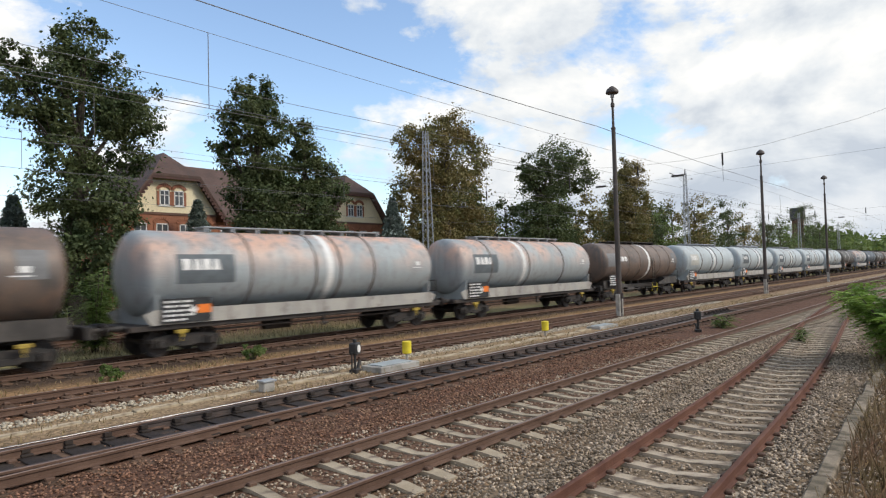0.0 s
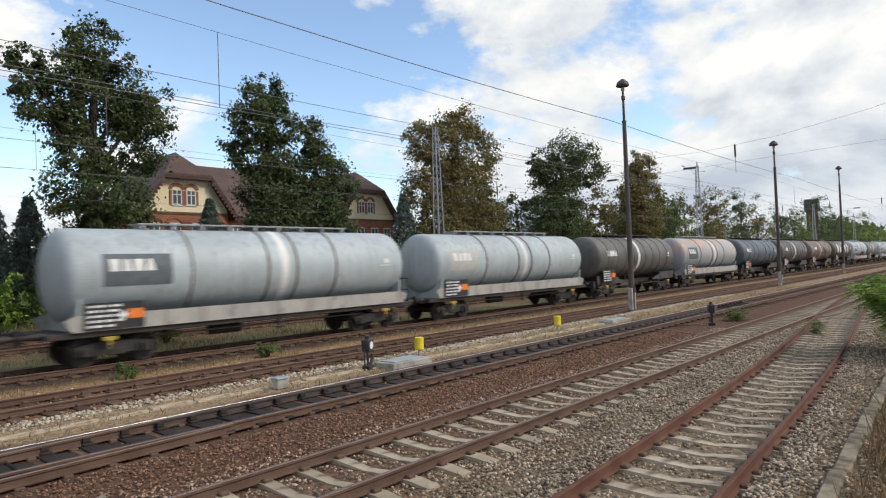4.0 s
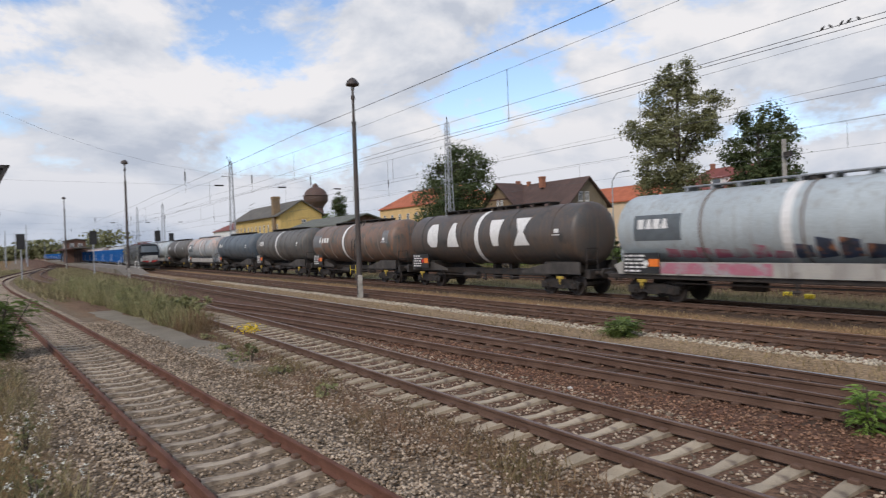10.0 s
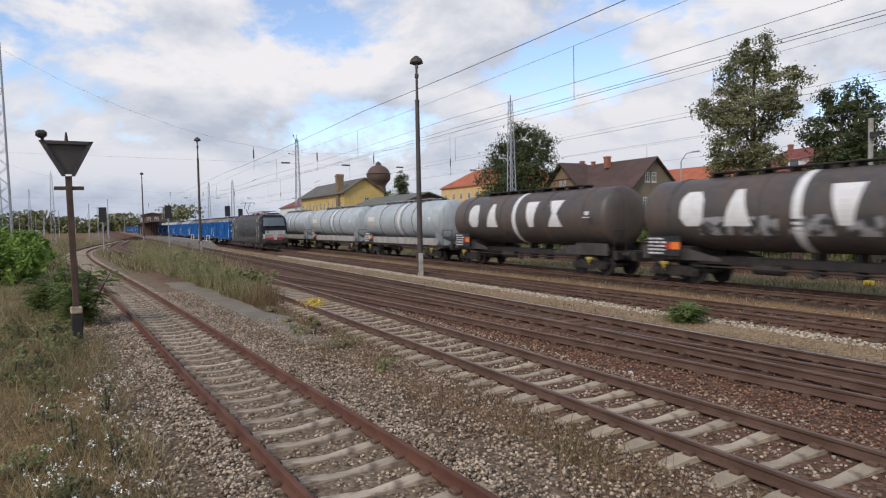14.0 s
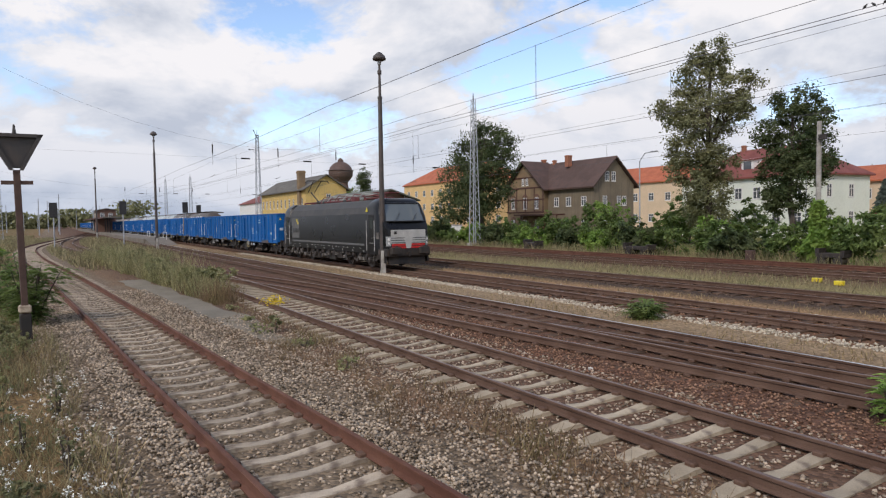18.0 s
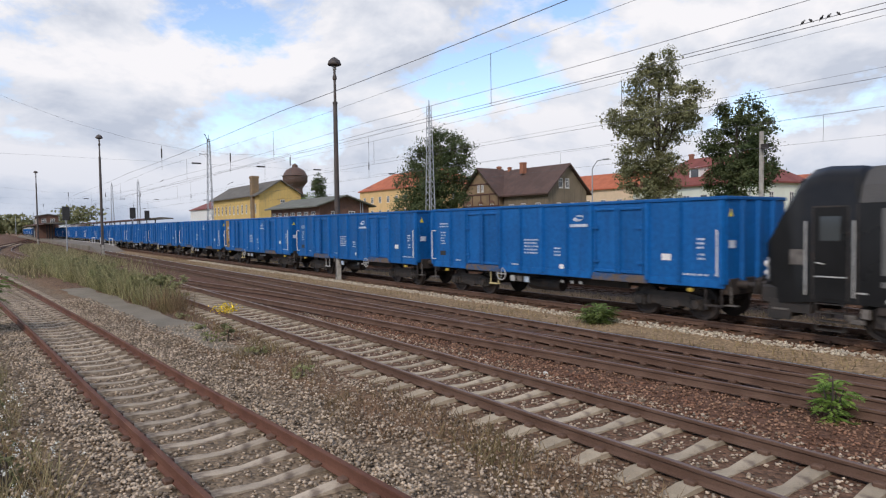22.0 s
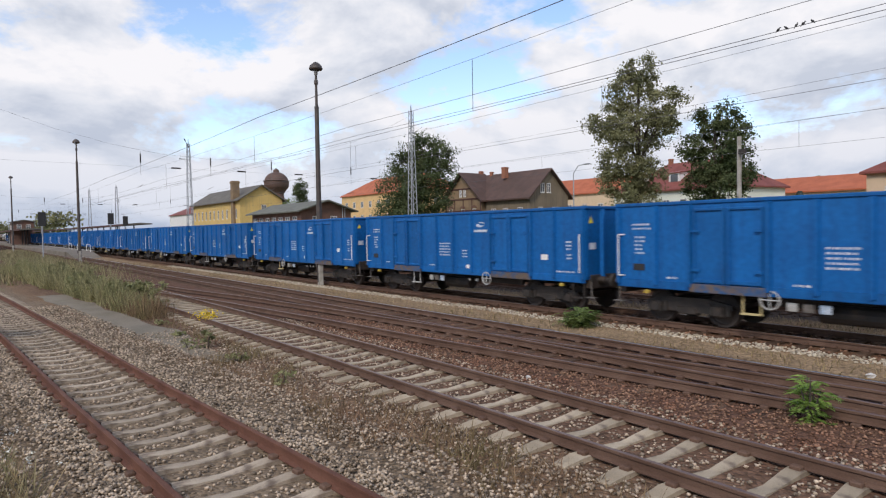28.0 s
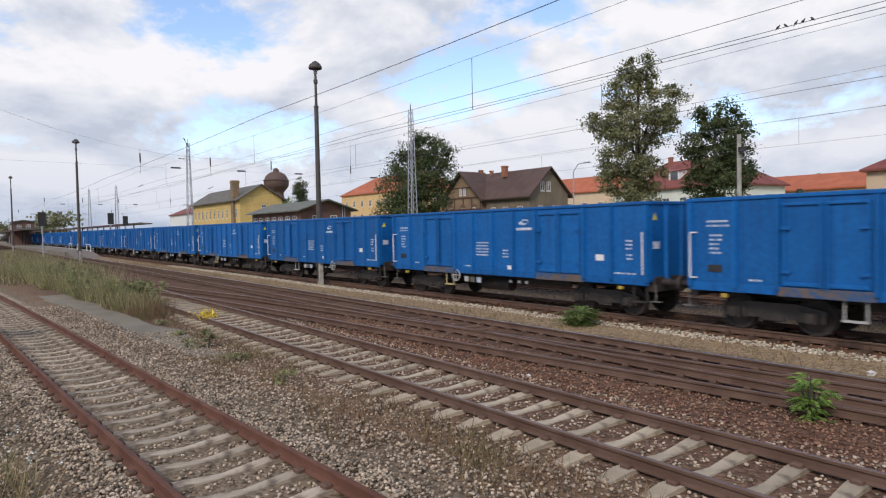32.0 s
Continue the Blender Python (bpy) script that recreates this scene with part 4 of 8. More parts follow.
GREY_RINGS, DENSE_RINGS = (-3.1, -0.15, 1.1, 3.0), (-5.0, -3.6, -2.3, -1.0, 0.9, 2.2, 3.5, 4.9)
KINDS = {
    "grey": dict(length=16.1, paint=TANK_GREY, style="skirt", rings=GREY_RINGS, band=0.55, marks="small", label="pale grey tank wagon with low white skirt"),
    "grey_pale": dict(length=16.1, paint=TANK_GREY, style="skirt", rings=GREY_RINGS, band=0.55, marks="small", label="light grey tank wagon with faded owner's panel", extra="pale"),
    "peach": dict(length=16.1, paint=TANK_PEACH, style="skirt", rings=GREY_RINGS, band=0.55, marks="small", label="grey tank wagon with peach undercoat patches"),
    "peach_long": dict(length=16.1, paint=TANK_PEACH, style="skirt", rings=(-4.4, -0.65, 3.25), band=-1.2, marks="small", label="grey tank wagon with faded peach patches on top"),
    "graffiti": dict(length=16.1, paint=TANK_GREY, style="skirt", rings=(-3.0, 0.6, 3.0), band=0.1, marks="small", label="grey tank wagon with sprayed skirt", extra="graffiti"),
    "dark": dict(length=15.0, paint=TANK_DARK, style="frame", rings=DENSE_RINGS, band=-0.2, marks="small", label="dark grey tank wagon with one white stripe"),
    "blue": dict(length=15.2, paint=TANK_BLUE, style="frame", rings=(-4.4, -2.8, -1.2, 1.6, 3.2, 4.8), band=None, marks="small", label="dark blue tank wagon on an open frame"),
    "brown": dict(length=15.9, paint=TANK_BROWN, style="frame", rings=(-4.7, -2.9, -0.2, 1.1, 2.9, 4.9), band=-0.7, marks="disc", label="rust-stained brown tank wagon with a ladder", extra="ladder"),
    "tan": dict(length=15.9, paint=TANK_TAN, style="frame", rings=(-4.7, -2.9, -1.0, 1.1, 2.9, 4.9), band=0.7, marks="disc", label="faded brown tank wagon with a ladder", extra="ladder"),
    "black": dict(length=16.5, paint=TANK_BLACK, style="frame", rings=(-5.6, -1.6, 2.6, 5.6), band=-0.15, marks="large", label="sooty black tank wagon with large white marks"),
    "black_g": dict(length=16.5, paint=TANK_BLACK, style="frame", rings=(-5.6, -1.6, 2.6, 5.6), band=-0.15, marks="large", label="sooty black tank wagon with marks and silver graffiti", extra="graffiti"),
    "dusty": dict(length=14.7, paint=TANK_DUSTY, style="frame", rings=DENSE_RINGS, band=-0.6, marks="small", label="dusty mid-grey tank wagon with white stripe", extra="panel"),
}
ORDER = ["tan", "peach", "peach_long", "tan", "grey_pale", "grey", "grey", "grey", "grey_pale", "dark", "peach", "blue",
         "dark", "brown", "black", "graffiti", "dusty", "grey", "grey_pale", "grey_pale", "black", "black_g"]
BEFORE = 12          # wagons ahead of the coupling that serves as the train's zero
TANK_TRAIN = []
made = {}
s0 = -sum(KINDS[k]["length"] for k in ORDER[:BEFORE])
for k in ORDER:
    L = KINDS[k]["length"]
    if k not in made:
        made[k] = tank_wagon(**KINDS[k])
        wagon = made[k]
    else:
        wagon = copy_thing(made[k], Matrix())
    TANK_TRAIN.append((wagon, s0 + L / 2))
    s0 += L


RUN = [(0.0, 183.15), (2.0, 133.6), (4.0, 84.0), (5.0, 59.1), (6.0, 34.25), (7.0, 8.8), (7.4, -1.55), (8.0, -16.9), (9.0, -41.75), (10.0, -66.4), (11.0, -91.0), (12.0, -115.6), (13.0, -140.0), (14.0, -164.25), (14.5, -176.4), (17.0, -237.4), (20.0, -310.6), (24.0, -408.2), (28.0, -505.8), (32.0, -603.4)]   # seconds and where the tank train's zero coupling stands; it runs to the left

# ---- ore train: black electric locomotive and blue open wagons ----
LOCO_BLACK = mat("black_loco_paint", (0.009, 0.009, 0.0092), (0.012, 0.012, 0.0122), rough=0.3, scale=0.6, fine=3, spots=(0.014, 0.0135, 0.013), amount=0.32, spec=0.28)
LOCO_GREY = mat("grey_stripe_paint", (0.13, 0.13, 0.125), (0.105, 0.105, 0.10), rough=0.5)
LOCO_ROOF = mat("dusty_roof_paint", (0.045, 0.045, 0.045), (0.07, 0.067, 0.063), rough=0.7, scale=1.2)
BLUE = mat("blue_wagon_paint", (0.003, 0.102, 0.325), (0.004, 0.116, 0.36), rough=0.5, spec=0.3, scale=0.6, fine=9, spots=(0.006, 0.086, 0.275), amount=0.32, streak=(0.006, 0.084, 0.265), random_tint=0.14)
BLUE_WORN = mat("worn_blue_sill", (0.02, 0.08, 0.2), (0.12, 0.09, 0.07), rough=0.7, scale=3, spots=(0.14, 0.1, 0.07), amount=0.45)
BLUE_IN = mat("rusty_wagon_inside", (0.10, 0.06, 0.04), (0.05, 0.05, 0.06), rough=0.9, scale=1.0)
WHITE_WORN = mat("worn_white_lettering", (0.62, 0.66, 0.70), (0.34, 0.44, 0.56), rough=0.6, scale=7.0)
OCHRE_RUST = mat("ochre_rust", (0.34, 0.22, 0.07), (0.26, 0.16, 0.06), rough=0.85, scale=1.6, spots=(0.12, 0.13, 0.14), amount=0.4)
UNDER_GREY = mat("dusty_grey_fitting", (0.15, 0.135, 0.12), (0.10, 0.09, 0.08), rough=0.8, scale=5)
RED_ROOF = mat("red_insulator_paint", (0.13, 0.028, 0.028), (0.19, 0.05, 0.045), rough=0.6)
CAB_GLASS = glass_mat("cab_glass", (0.05, 0.06, 0.065), 0.06)
# tint lightened to paint in some of the sky reflected by the windscreen
SCREEN_GLASS = glass_mat("windscreen_glass", (0.12, 0.135, 0.135), 0.05)
LAMP_GLASS = glass_mat("headlight_lens", (0.30, 0.31, 0.31), 0.08)
NOSE_GREY = mat("pale_nose_paint", (0.50, 0.50, 0.47), (0.42, 0.42, 0.395), rough=0.45, scale=2.5)
LIGHT_GREY = mat("light_grey_paint", (0.45, 0.45, 0.43), (0.38, 0.38, 0.36), rough=0.5)


def loft(sections, close=True):
    """Skin over cross-sections of equal point counts."""
    m, n = Mesh(), len(sections[0])
    v = [p for s in sections for p in s]
    f = [(k * n + i, k * n + (i + 1) % n, (k + 1) * n + (i + 1) % n, (k + 1) * n + i) for k in range(len(sections) - 1) for i in range(n)]
    if close:
        f += [tuple(range(n)), tuple(range(len(v) - n, len(v)))]
    return m.add(v, f)


def loco():
    w = thing("electric_locomotive", "black electric locomotive with one raised pantograph", "locomotive")

    def sec(x, hw, z0, z1, sh):
        """A body section with sloped shoulders."""
        return [(x, -hw, z0), (x, hw, z0), (x, hw, z1 - sh), (x, hw - 0.16, z1 - sh * 0.45), (x, hw - 0.5, z1), (x, -hw + 0.5, z1), (x, -hw + 0.16, z1 - sh * 0.45), (x, -hw, z1 - sh)]

    half = [(0, 1.5, 1.05, 4.0, 0.75), (6.95, 1.5, 1.05, 4.0, 0.75), (7.05, 1.5, 1.05, 4.12, 0.5), (7.75, 1.5, 1.05, 4.16, 0.5), (8.1, 1.5, 1.02, 4.1, 0.5), (8.32, 1.48, 1.0, 3.95, 0.45), (8.62, 1.44, 0.96, 3.4, 0.3), (8.92, 1.38, 0.92, 2.78, 0.14),
            (9.05, 1.33, 0.9, 2.58, 0.1), (9.14, 1.26, 0.92, 2.46, 0.08), (9.2, 1.16, 0.95, 2.38, 0.06)]
    secs = [sec(-x, *r) for x, *r in half[:0:-1]] + [sec(x, *r) for x, *r in half[1:]]
    body = part("body", loft(secs), LOCO_BLACK, w, "", True)
    part("stripe", Mesh().box(-6.5, 6.5, -1.508, -1.498, 1.46, 1.58), LOCO_GREY, body, "grey waist stripe")
    for x in (-6.98, 6.98):
        part("panel_joint", Mesh().box(x - 0.015, x + 0.015, -1.506, -1.49, 1.08, 3.26), IRON, body)
    part("roof_side", Mesh().add([(-6.95, -1.504, 3.28), (6.95, -1.504, 3.28), (6.95, -1.352, 3.672), (-6.95, -1.352, 3.672), (6.95, -1.01, 4.01), (-6.95, -1.01, 4.01)], [(0, 1, 2, 3), (3, 2, 4, 5)]), LOCO_ROOF, body, "dusty grey roof edge")
    part("warning_triangle", Mesh().prism([(6.85, 3.4), (7.15, 3.4), (7.0, 3.66)], -1.53, -1.52), YELLOW, body)
    rv = Mesh()
    for k in range(44):
        x = -7.0 + k * 0.31
        rv.box(x, x + 0.06, -1.44, -1.40, 3.33, 3.36)
    part("vent_row", rv, LIGHT_GREY, body)
    part("roof", Mesh().prism([(-1.02, 3.98), (1.02, 3.98), (0.85, 4.1), (-0.85, 4.1)], -6.9, 6.9, "x"), LOCO_ROOF, w, "dusty grey roof hatches")
    for s in (-1, 1):
        # one wide windscreen that wraps round the corners, in a black surround
        def glass(y, x0, x1, up):
            return [(s * x0, y * 0.94, 3.84 + up), (s * x1, y, 2.84 + up)]

        cols = [glass(y, 8.4 - d, 8.93 - d, 0.0) for y, d in ((-1.3, 0.2), (-1.02, 0.035), (-0.5, 0.0), (0.5, 0.0), (1.02, 0.035), (1.3, 0.2))]
        v = [(q[0] + s * 0.07, q[1], q[2]) for c in cols for q in c] + [(q[0] - s * 0.02, q[1], q[2]) for c in cols for q in c]
        f = [(2 * k, 2 * k + 1, 2 * k + 3, 2 * k + 2) for k in range(5)] + [(12 + 2 * k, 14 + 2 * k, 15 + 2 * k, 13 + 2 * k) for k in range(5)]
        f += [(2 * k, 2 * k + 2, 14 + 2 * k, 12 + 2 * k) for k in range(5)] + [(2 * k + 1, 13 + 2 * k, 15 + 2 * k, 2 * k + 3) for k in range(5)] + [(0, 12, 13, 1), (10, 11, 23, 22)]
        ws = part("windscreen", Mesh().add(v, f), SCREEN_GLASS, body, "wide wraparound windscreen", True)
        fr = Mesh()
        for k in (0, 1):
            for a, b in zip(cols, cols[1:]):
                fr.rod((a[k][0] + s * 0.07, a[k][1], a[k][2]), (b[k][0] + s * 0.07, b[k][1], b[k][2]), 0.045, n=6)
        for c in (cols[0], cols[-1]):
            fr.rod((c[0][0] + s * 0.07, *c[0][1:]), (c[1][0] + s * 0.07, *c[1][1:]), 0.05, n=6)
        part("surround", fr, LOCO_BLACK, ws)
        part("sun_blind", Mesh().box(min(s * 8.37, s * 8.41), max(s * 8.37, s * 8.41), -1.0, 1.0, 3.6, 3.82), LIGHT_GREY, ws)
        for y in (-0.75, 0.35):
            part("wiper", Mesh().rod((s * 9.03, y, 2.82), (s * 8.82, y + 0.42, 3.3), 0.014, n=5), BLACK, ws)
        # pale nose panel with dark lines and a red foot on either side of a pale wedge
        x = s * 9.21
        face = lambda x0, hw, z0, z1: Mesh().box(min(x + s * x0, x + s * (x0 + 0.012)), max(x + s * x0, x + s * (x0 + 0.012)), -hw, hw, z0, z1)
        part("nose_panel", face(0.0, 1.1, 1.62, 2.38), NOSE_GREY, body, "pale grey nose panel")
        part("nose_band", face(0.0, 1.05, 1.36, 1.61), RED, body, "red lower band")
        for z in (1.475, 1.66, 1.79, 1.92):
            part("nose_line", face(0.013, 1.09, z, z + 0.03), BLACK, body)
        part("nose_wedge", Mesh().prism([(-0.36, 2.38), (0.36, 2.38), (0.13, 1.36), (-0.13, 1.36)], x + s * 0.014, x + s * 0.032, "x"), NOSE_GREY, body)
        part("nose_emblem", face(0.013, 0.09, 2.14, 2.3), BLACK, body, at=Matrix.Translation((0, -0.82, 0)))
        for y in (-1.21, 1.21):
            e = 1 if y > 0 else -1
            lamp = part("headlight", Mesh().prism([(s * 9.24, y - e * 0.1), (s * 9.1, y + e * 0.11), (s * 8.98, y + e * 0.13), (s * 9.0, y - e * 0.1)], 1.5, 2.02, "z"), LAMP_GLASS, body, "clear headlight")
            part("reflector", Mesh().rod((s * 9.13, y - e * 0.02, 1.86), (s * 9.2, y - e * 0.02, 1.86), 0.08, n=12).rod((s * 9.13, y - e * 0.02, 1.64), (s * 9.2, y - e * 0.02, 1.64), 0.06, n=12), WHITE, lamp)
            part("lamp_rim", Mesh().prism([(s * 9.245, y - e * 0.12), (s * 9.1, y + e * 0.125), (s * 8.98, y + e * 0.14), (s * 9.0, y - e * 0.12)], 1.44, 1.5, "z"), BLACK, lamp)
        for y in (-1.36, 1.36):   # stepped side skirt below the cab
            part("cab_skirt", Mesh().prism([(s * 7.98, 1.04), (s * 9.0, 1.04), (s * 9.05, 0.56), (s * 8.5, 0.56), (s * 8.44, 0.74), (s * 8.02, 0.74)], y - 0.05, y + 0.05), IRON, w)
            part("skirt_step", Mesh().box(s * 8.72 - 0.2, s * 8.72 + 0.2, y - 0.075, y + 0.075, 0.78, 0.82), UNDER_GREY, w)
        part("snowplough", Mesh().prism([(s * 8.7, 0.95), (s * 9.0, 0.95), (s * 9.08, 0.5), (s * 8.95, 0.48)], -1.15, 1.15), IRON, w)
        part("bumper_beam", Mesh().box(s * 8.95 - 0.28, s * 8.95 + 0.28, -1.4, 1.4, 0.9, 1.36, c=0.05), IRON, w)
        for y in (-0.9, 0.9):
            part("crash_box", Mesh().box(s * 9.25 - 0.12, s * 9.25 + 0.12, y - 0.26, y + 0.26, 1.02, 1.42, c=0.05), IRON, w)
            part("buffer_plate", Mesh().box(s * 9.5 - 0.03, s * 9.5 + 0.03, y - 0.28, y + 0.28, 1.06, 1.44, c=0.02), IRON, w)
        dx = s * 7.55
        door = part("cab_door", Mesh().box(dx - 0.36, dx + 0.36, -1.512, -1.495, 1.12, 3.2, c=0.004), LOCO_BLACK, body)
        part("door_gap", Mesh().box(dx - 0.40, dx - 0.365, -1.505, -1.49, 1.1, 3.24).box(dx + 0.365, dx + 0.40, -1.505, -1.49, 1.1, 3.24).box(dx - 0.365, dx + 0.365, -1.505, -1.49, 3.205, 3.24), IRON, door)
        part("door_handle", Mesh().rod((dx + s * 0.12, -1.54, 1.92), (dx + s * 0.3, -1.54, 1.95), 0.018, n=6), LIGHT_GREY, door)
        part("kick_plate", Mesh().box(dx - 0.34, dx + 0.34, -1.52, -1.51, 1.62, 1.65), LIGHT_GREY, door)
        part("door_window", Mesh().box(dx - 0.22, dx + 0.22, -1.522, -1.51, 2.45, 3.0), CAB_GLASS, body)
        for e in (-0.52, 0.52):
            part("handrail", Mesh().rod((dx + e, -1.57, 1.2), (dx + e, -1.57, 2.9), 0.022, n=6), LIGHT_GREY, body)
        part("side_hatch", Mesh().box(s * 8.3 - 0.17, s * 8.3 + 0.17, -1.5, -1.46, 1.88, 2.24, c=0.01), UNDER_GREY, body, "dusty grey side hatch")
        st = Mesh()
        for k in range(4):
            st.box(dx - 0.3, dx + 0.3, -1.5, -1.3, 0.4 + k * 0.2, 0.43 + k * 0.2)
        st.box(dx - 0.33, dx - 0.3, -1.5, -1.46, 0.4, 1.06).box(dx + 0.3, dx + 0.33, -1.5, -1.46, 0.4, 1.06)
        part("steps", st, IRON, w)
        b = part("bogie", Mesh().box(-2.0, 2.0, -1.2, -1.1, 0.72, 1.0, c=0.03).box(-2.0, 2.0, 1.1, 1.2, 0.72, 1.0, c=0.03).box(-0.35, 0.35, -1.2, 1.2, 0.5, 0.95, c=0.03), IRON, w, at=Matrix.Translation((s * 5.0, 0, 0)))
        for ax in (-1.5, 1.5):
            wh = part("wheelset", WHEEL, None, b, at=Matrix.Translation((ax, 0, RAIL_Z + 0.6)) @ Matrix.Scale(1.3, 4))
            part("axle_box", Mesh().box(ax - 0.24, ax + 0.24, -1.3, -1.12, 0.5, 0.98, c=0.05).rod((ax, -1.3, 0.78), (ax, -1.38, 0.78), 0.14, n=12), IRON, b)
            for e in (-0.4, 0.4):
                part("spring", Mesh().rod((ax + e, -1.22, 0.72), (ax + e, -1.22, 1.08), 0.09, n=10), IRON, b)
        pm = Mesh()
        px = s * 5.6
        for y in (-0.45, 0.45):
            pm.rod((px - 1.0, y, 4.24), (px + 1.0, y, 4.24), 0.04, n=6)
            for q in (-0.9, 0.9):
                pm.rod((px + q, y, 4.05), (px + q, y, 4.24), 0.07, n=8)
        for q in (-0.9, 0.9):
            pm.rod((px + q, -0.45, 4.24), (px + q, 0.45, 4.24), 0.04, n=6)
        pan = part("pantograph", pm, RED_ROOF, w, "raised pantograph" if s < 0 else "folded red pantograph")
        arm = Mesh()
        if s < 0:
            arm.rod((px + 0.8, 0, 4.3), (px - 0.75, 0, 5.05), 0.05, n=6).rod((px - 0.75, -0.25, 5.05), (px + 0.55, -0.3, 5.82), 0.03, n=6).rod((px - 0.75, 0.25, 5.05), (px + 0.55, 0.3, 5.82), 0.03, n=6)
            arm.rod((px + 0.45, -0.75, 5.86), (px + 0.45, 0.75, 5.86), 0.03, n=6).rod((px + 0.7, -0.75, 5.86), (px + 0.7, 0.75, 5.86), 0.03, n=6)
            for y in (-0.75, 0.75):
                arm.rod((px + 0.45, y, 5.86), (px + 0.58, y * 1.25, 5.7), 0.025, n=6).rod((px + 0.7, y, 5.86), (px + 0.58, y * 1.25, 5.7), 0.025, n=6)
        else:
            arm.rod((px + 0.9, 0, 4.34), (px - 0.9, 0, 4.42), 0.05, n=6).rod((px - 0.9, 0.2, 4.42), (px + 0.9, 0.25, 4.5), 0.03, n=6).rod((px - 0.9, -0.2, 4.42), (px + 0.9, -0.25, 4.5), 0.03, n=6)
            arm.rod((px + 0.8, -0.8, 4.52), (px + 0.8, 0.8, 4.52), 0.03, n=6).rod((px + 1.05, -0.8, 4.52), (px + 1.05, 0.8, 4.52), 0.03, n=6)
        part("pantograph_arm", arm, IRON if s < 0 else RED_ROOF, pan)
    for k in range(5):
        x = -3.2 + k * 1.5
        part("roof_insulator", Mesh().rod((x, 0.3, 4.1), (x, 0.3, 4.42), 0.07, n=8), RED_ROOF, w)
    rq = random.Random(12)
    for k in range(16):   # roof switchgear
        x, y, q = rq.uniform(-4.2, 4.2), rq.uniform(-0.7, 0.6), rq.uniform(0.1, 0.3)
        part("roof_gear", Mesh().box(x - q, x + q, y - q * 0.6, y + q * 0.6, 4.08, 4.14 + q * 0.7, c=0.02), (LOCO_ROOF, IRON2, RED_ROOF)[k % 3], w)
    for k in range(6):
        x = -3.8 + k * 1.35
        part("roof_cable", Mesh().rod((x, -0.3, 4.15), (x + 0.5, -0.1, 4.62), 0.025, n=5).rod((x + 0.5, -0.1, 4.62), (x + 1.2, 0.3, 4.5), 0.025, n=5), LIGHT_GREY if k % 2 else RED_ROOF, w)
    part("roof_bar", Mesh().rod((-4.4, 0.3, 4.44), (4.4, 0.3, 4.44), 0.035, n=6).rod((-2.5, -0.4, 4.2), (3.4, -0.4, 4.2), 0.05, n=6), RED_ROOF, w)
    part("grey_panel", Mesh().box(-6.5, -4.95, -1.512, -1.5, 1.72, 3.15), LOCO_GREY, body, "grey owner's panel")
    part("yellow_mark", Mesh().box(-5.5, -5.28, -1.518, -1.512, 2.88, 3.06).box(-5.28, -5.06, -1.518, -1.512, 2.7, 2.88), YELLOW, body)
    bars_on("mark", [(-6.32 + k * 0.34, -6.08 + k * 0.34, 2.1, 2.42) for k in range(4)], -1.514, BLACK, body)
    cells = []
    x = -7.0
    rnd = random.Random(5)
    while x < 6.6:
        d = rnd.uniform(0.15, 0.5)
        cells.append((x, x + d * 0.6, 1.29, 1.325))
        x += d + rnd.uniform(0.1, 0.7)
    bars_on("lettering", cells, -1.503, LIGHT_GREY, body)
    for x0, x1, z0 in ((-2.9, -1.4, 0.42), (-1.2, 0.2, 0.5), (0.4, 1.5, 0.42), (1.7, 2.7, 0.55)):
        part("underfloor_box", Mesh().box(x0, x1, -1.3, 1.3, z0, 1.06, c=0.04), IRON, w)
    fit = Mesh()
    for k in range(14):
        x = -6.6 + k * 1.02
        fit.box(x, x + 0.3, -1.47, -1.36, 0.85, 1.06, c=0.02)
    part("underfloor_fittings", fit, IRON2, w)
    ru = random.Random(31)
    for k in range(54):
        x, q, z = ru.uniform(-7.8, 7.8), ru.uniform(0.06, 0.2), ru.uniform(0.5, 0.98)
        part("fitting", Mesh().box(x - q, x + q, -1.44, -1.3, z, z + ru.uniform(0.08, 0.22), c=0.015), (IRON2, UNDER_GREY, IRON, UNDER_GREY)[k % 4], w)
    for k in range(9):
        x = -6.4 + k * 1.6
        part("marker_plate", Mesh().box(x, x + 0.09, -1.512, -1.5, 1.12, 1.2), LIGHT_GREY, body)
    add_buffers(w, 9.5)
    for c in w.children:   # length over buffers 18.1 m
        c.matrix_basis = Matrix.Translation((0, 0, 0.02)) @ Matrix.Diagonal((0.952, 0.965, 0.98, 1)) @ c.matrix_basis
    return w


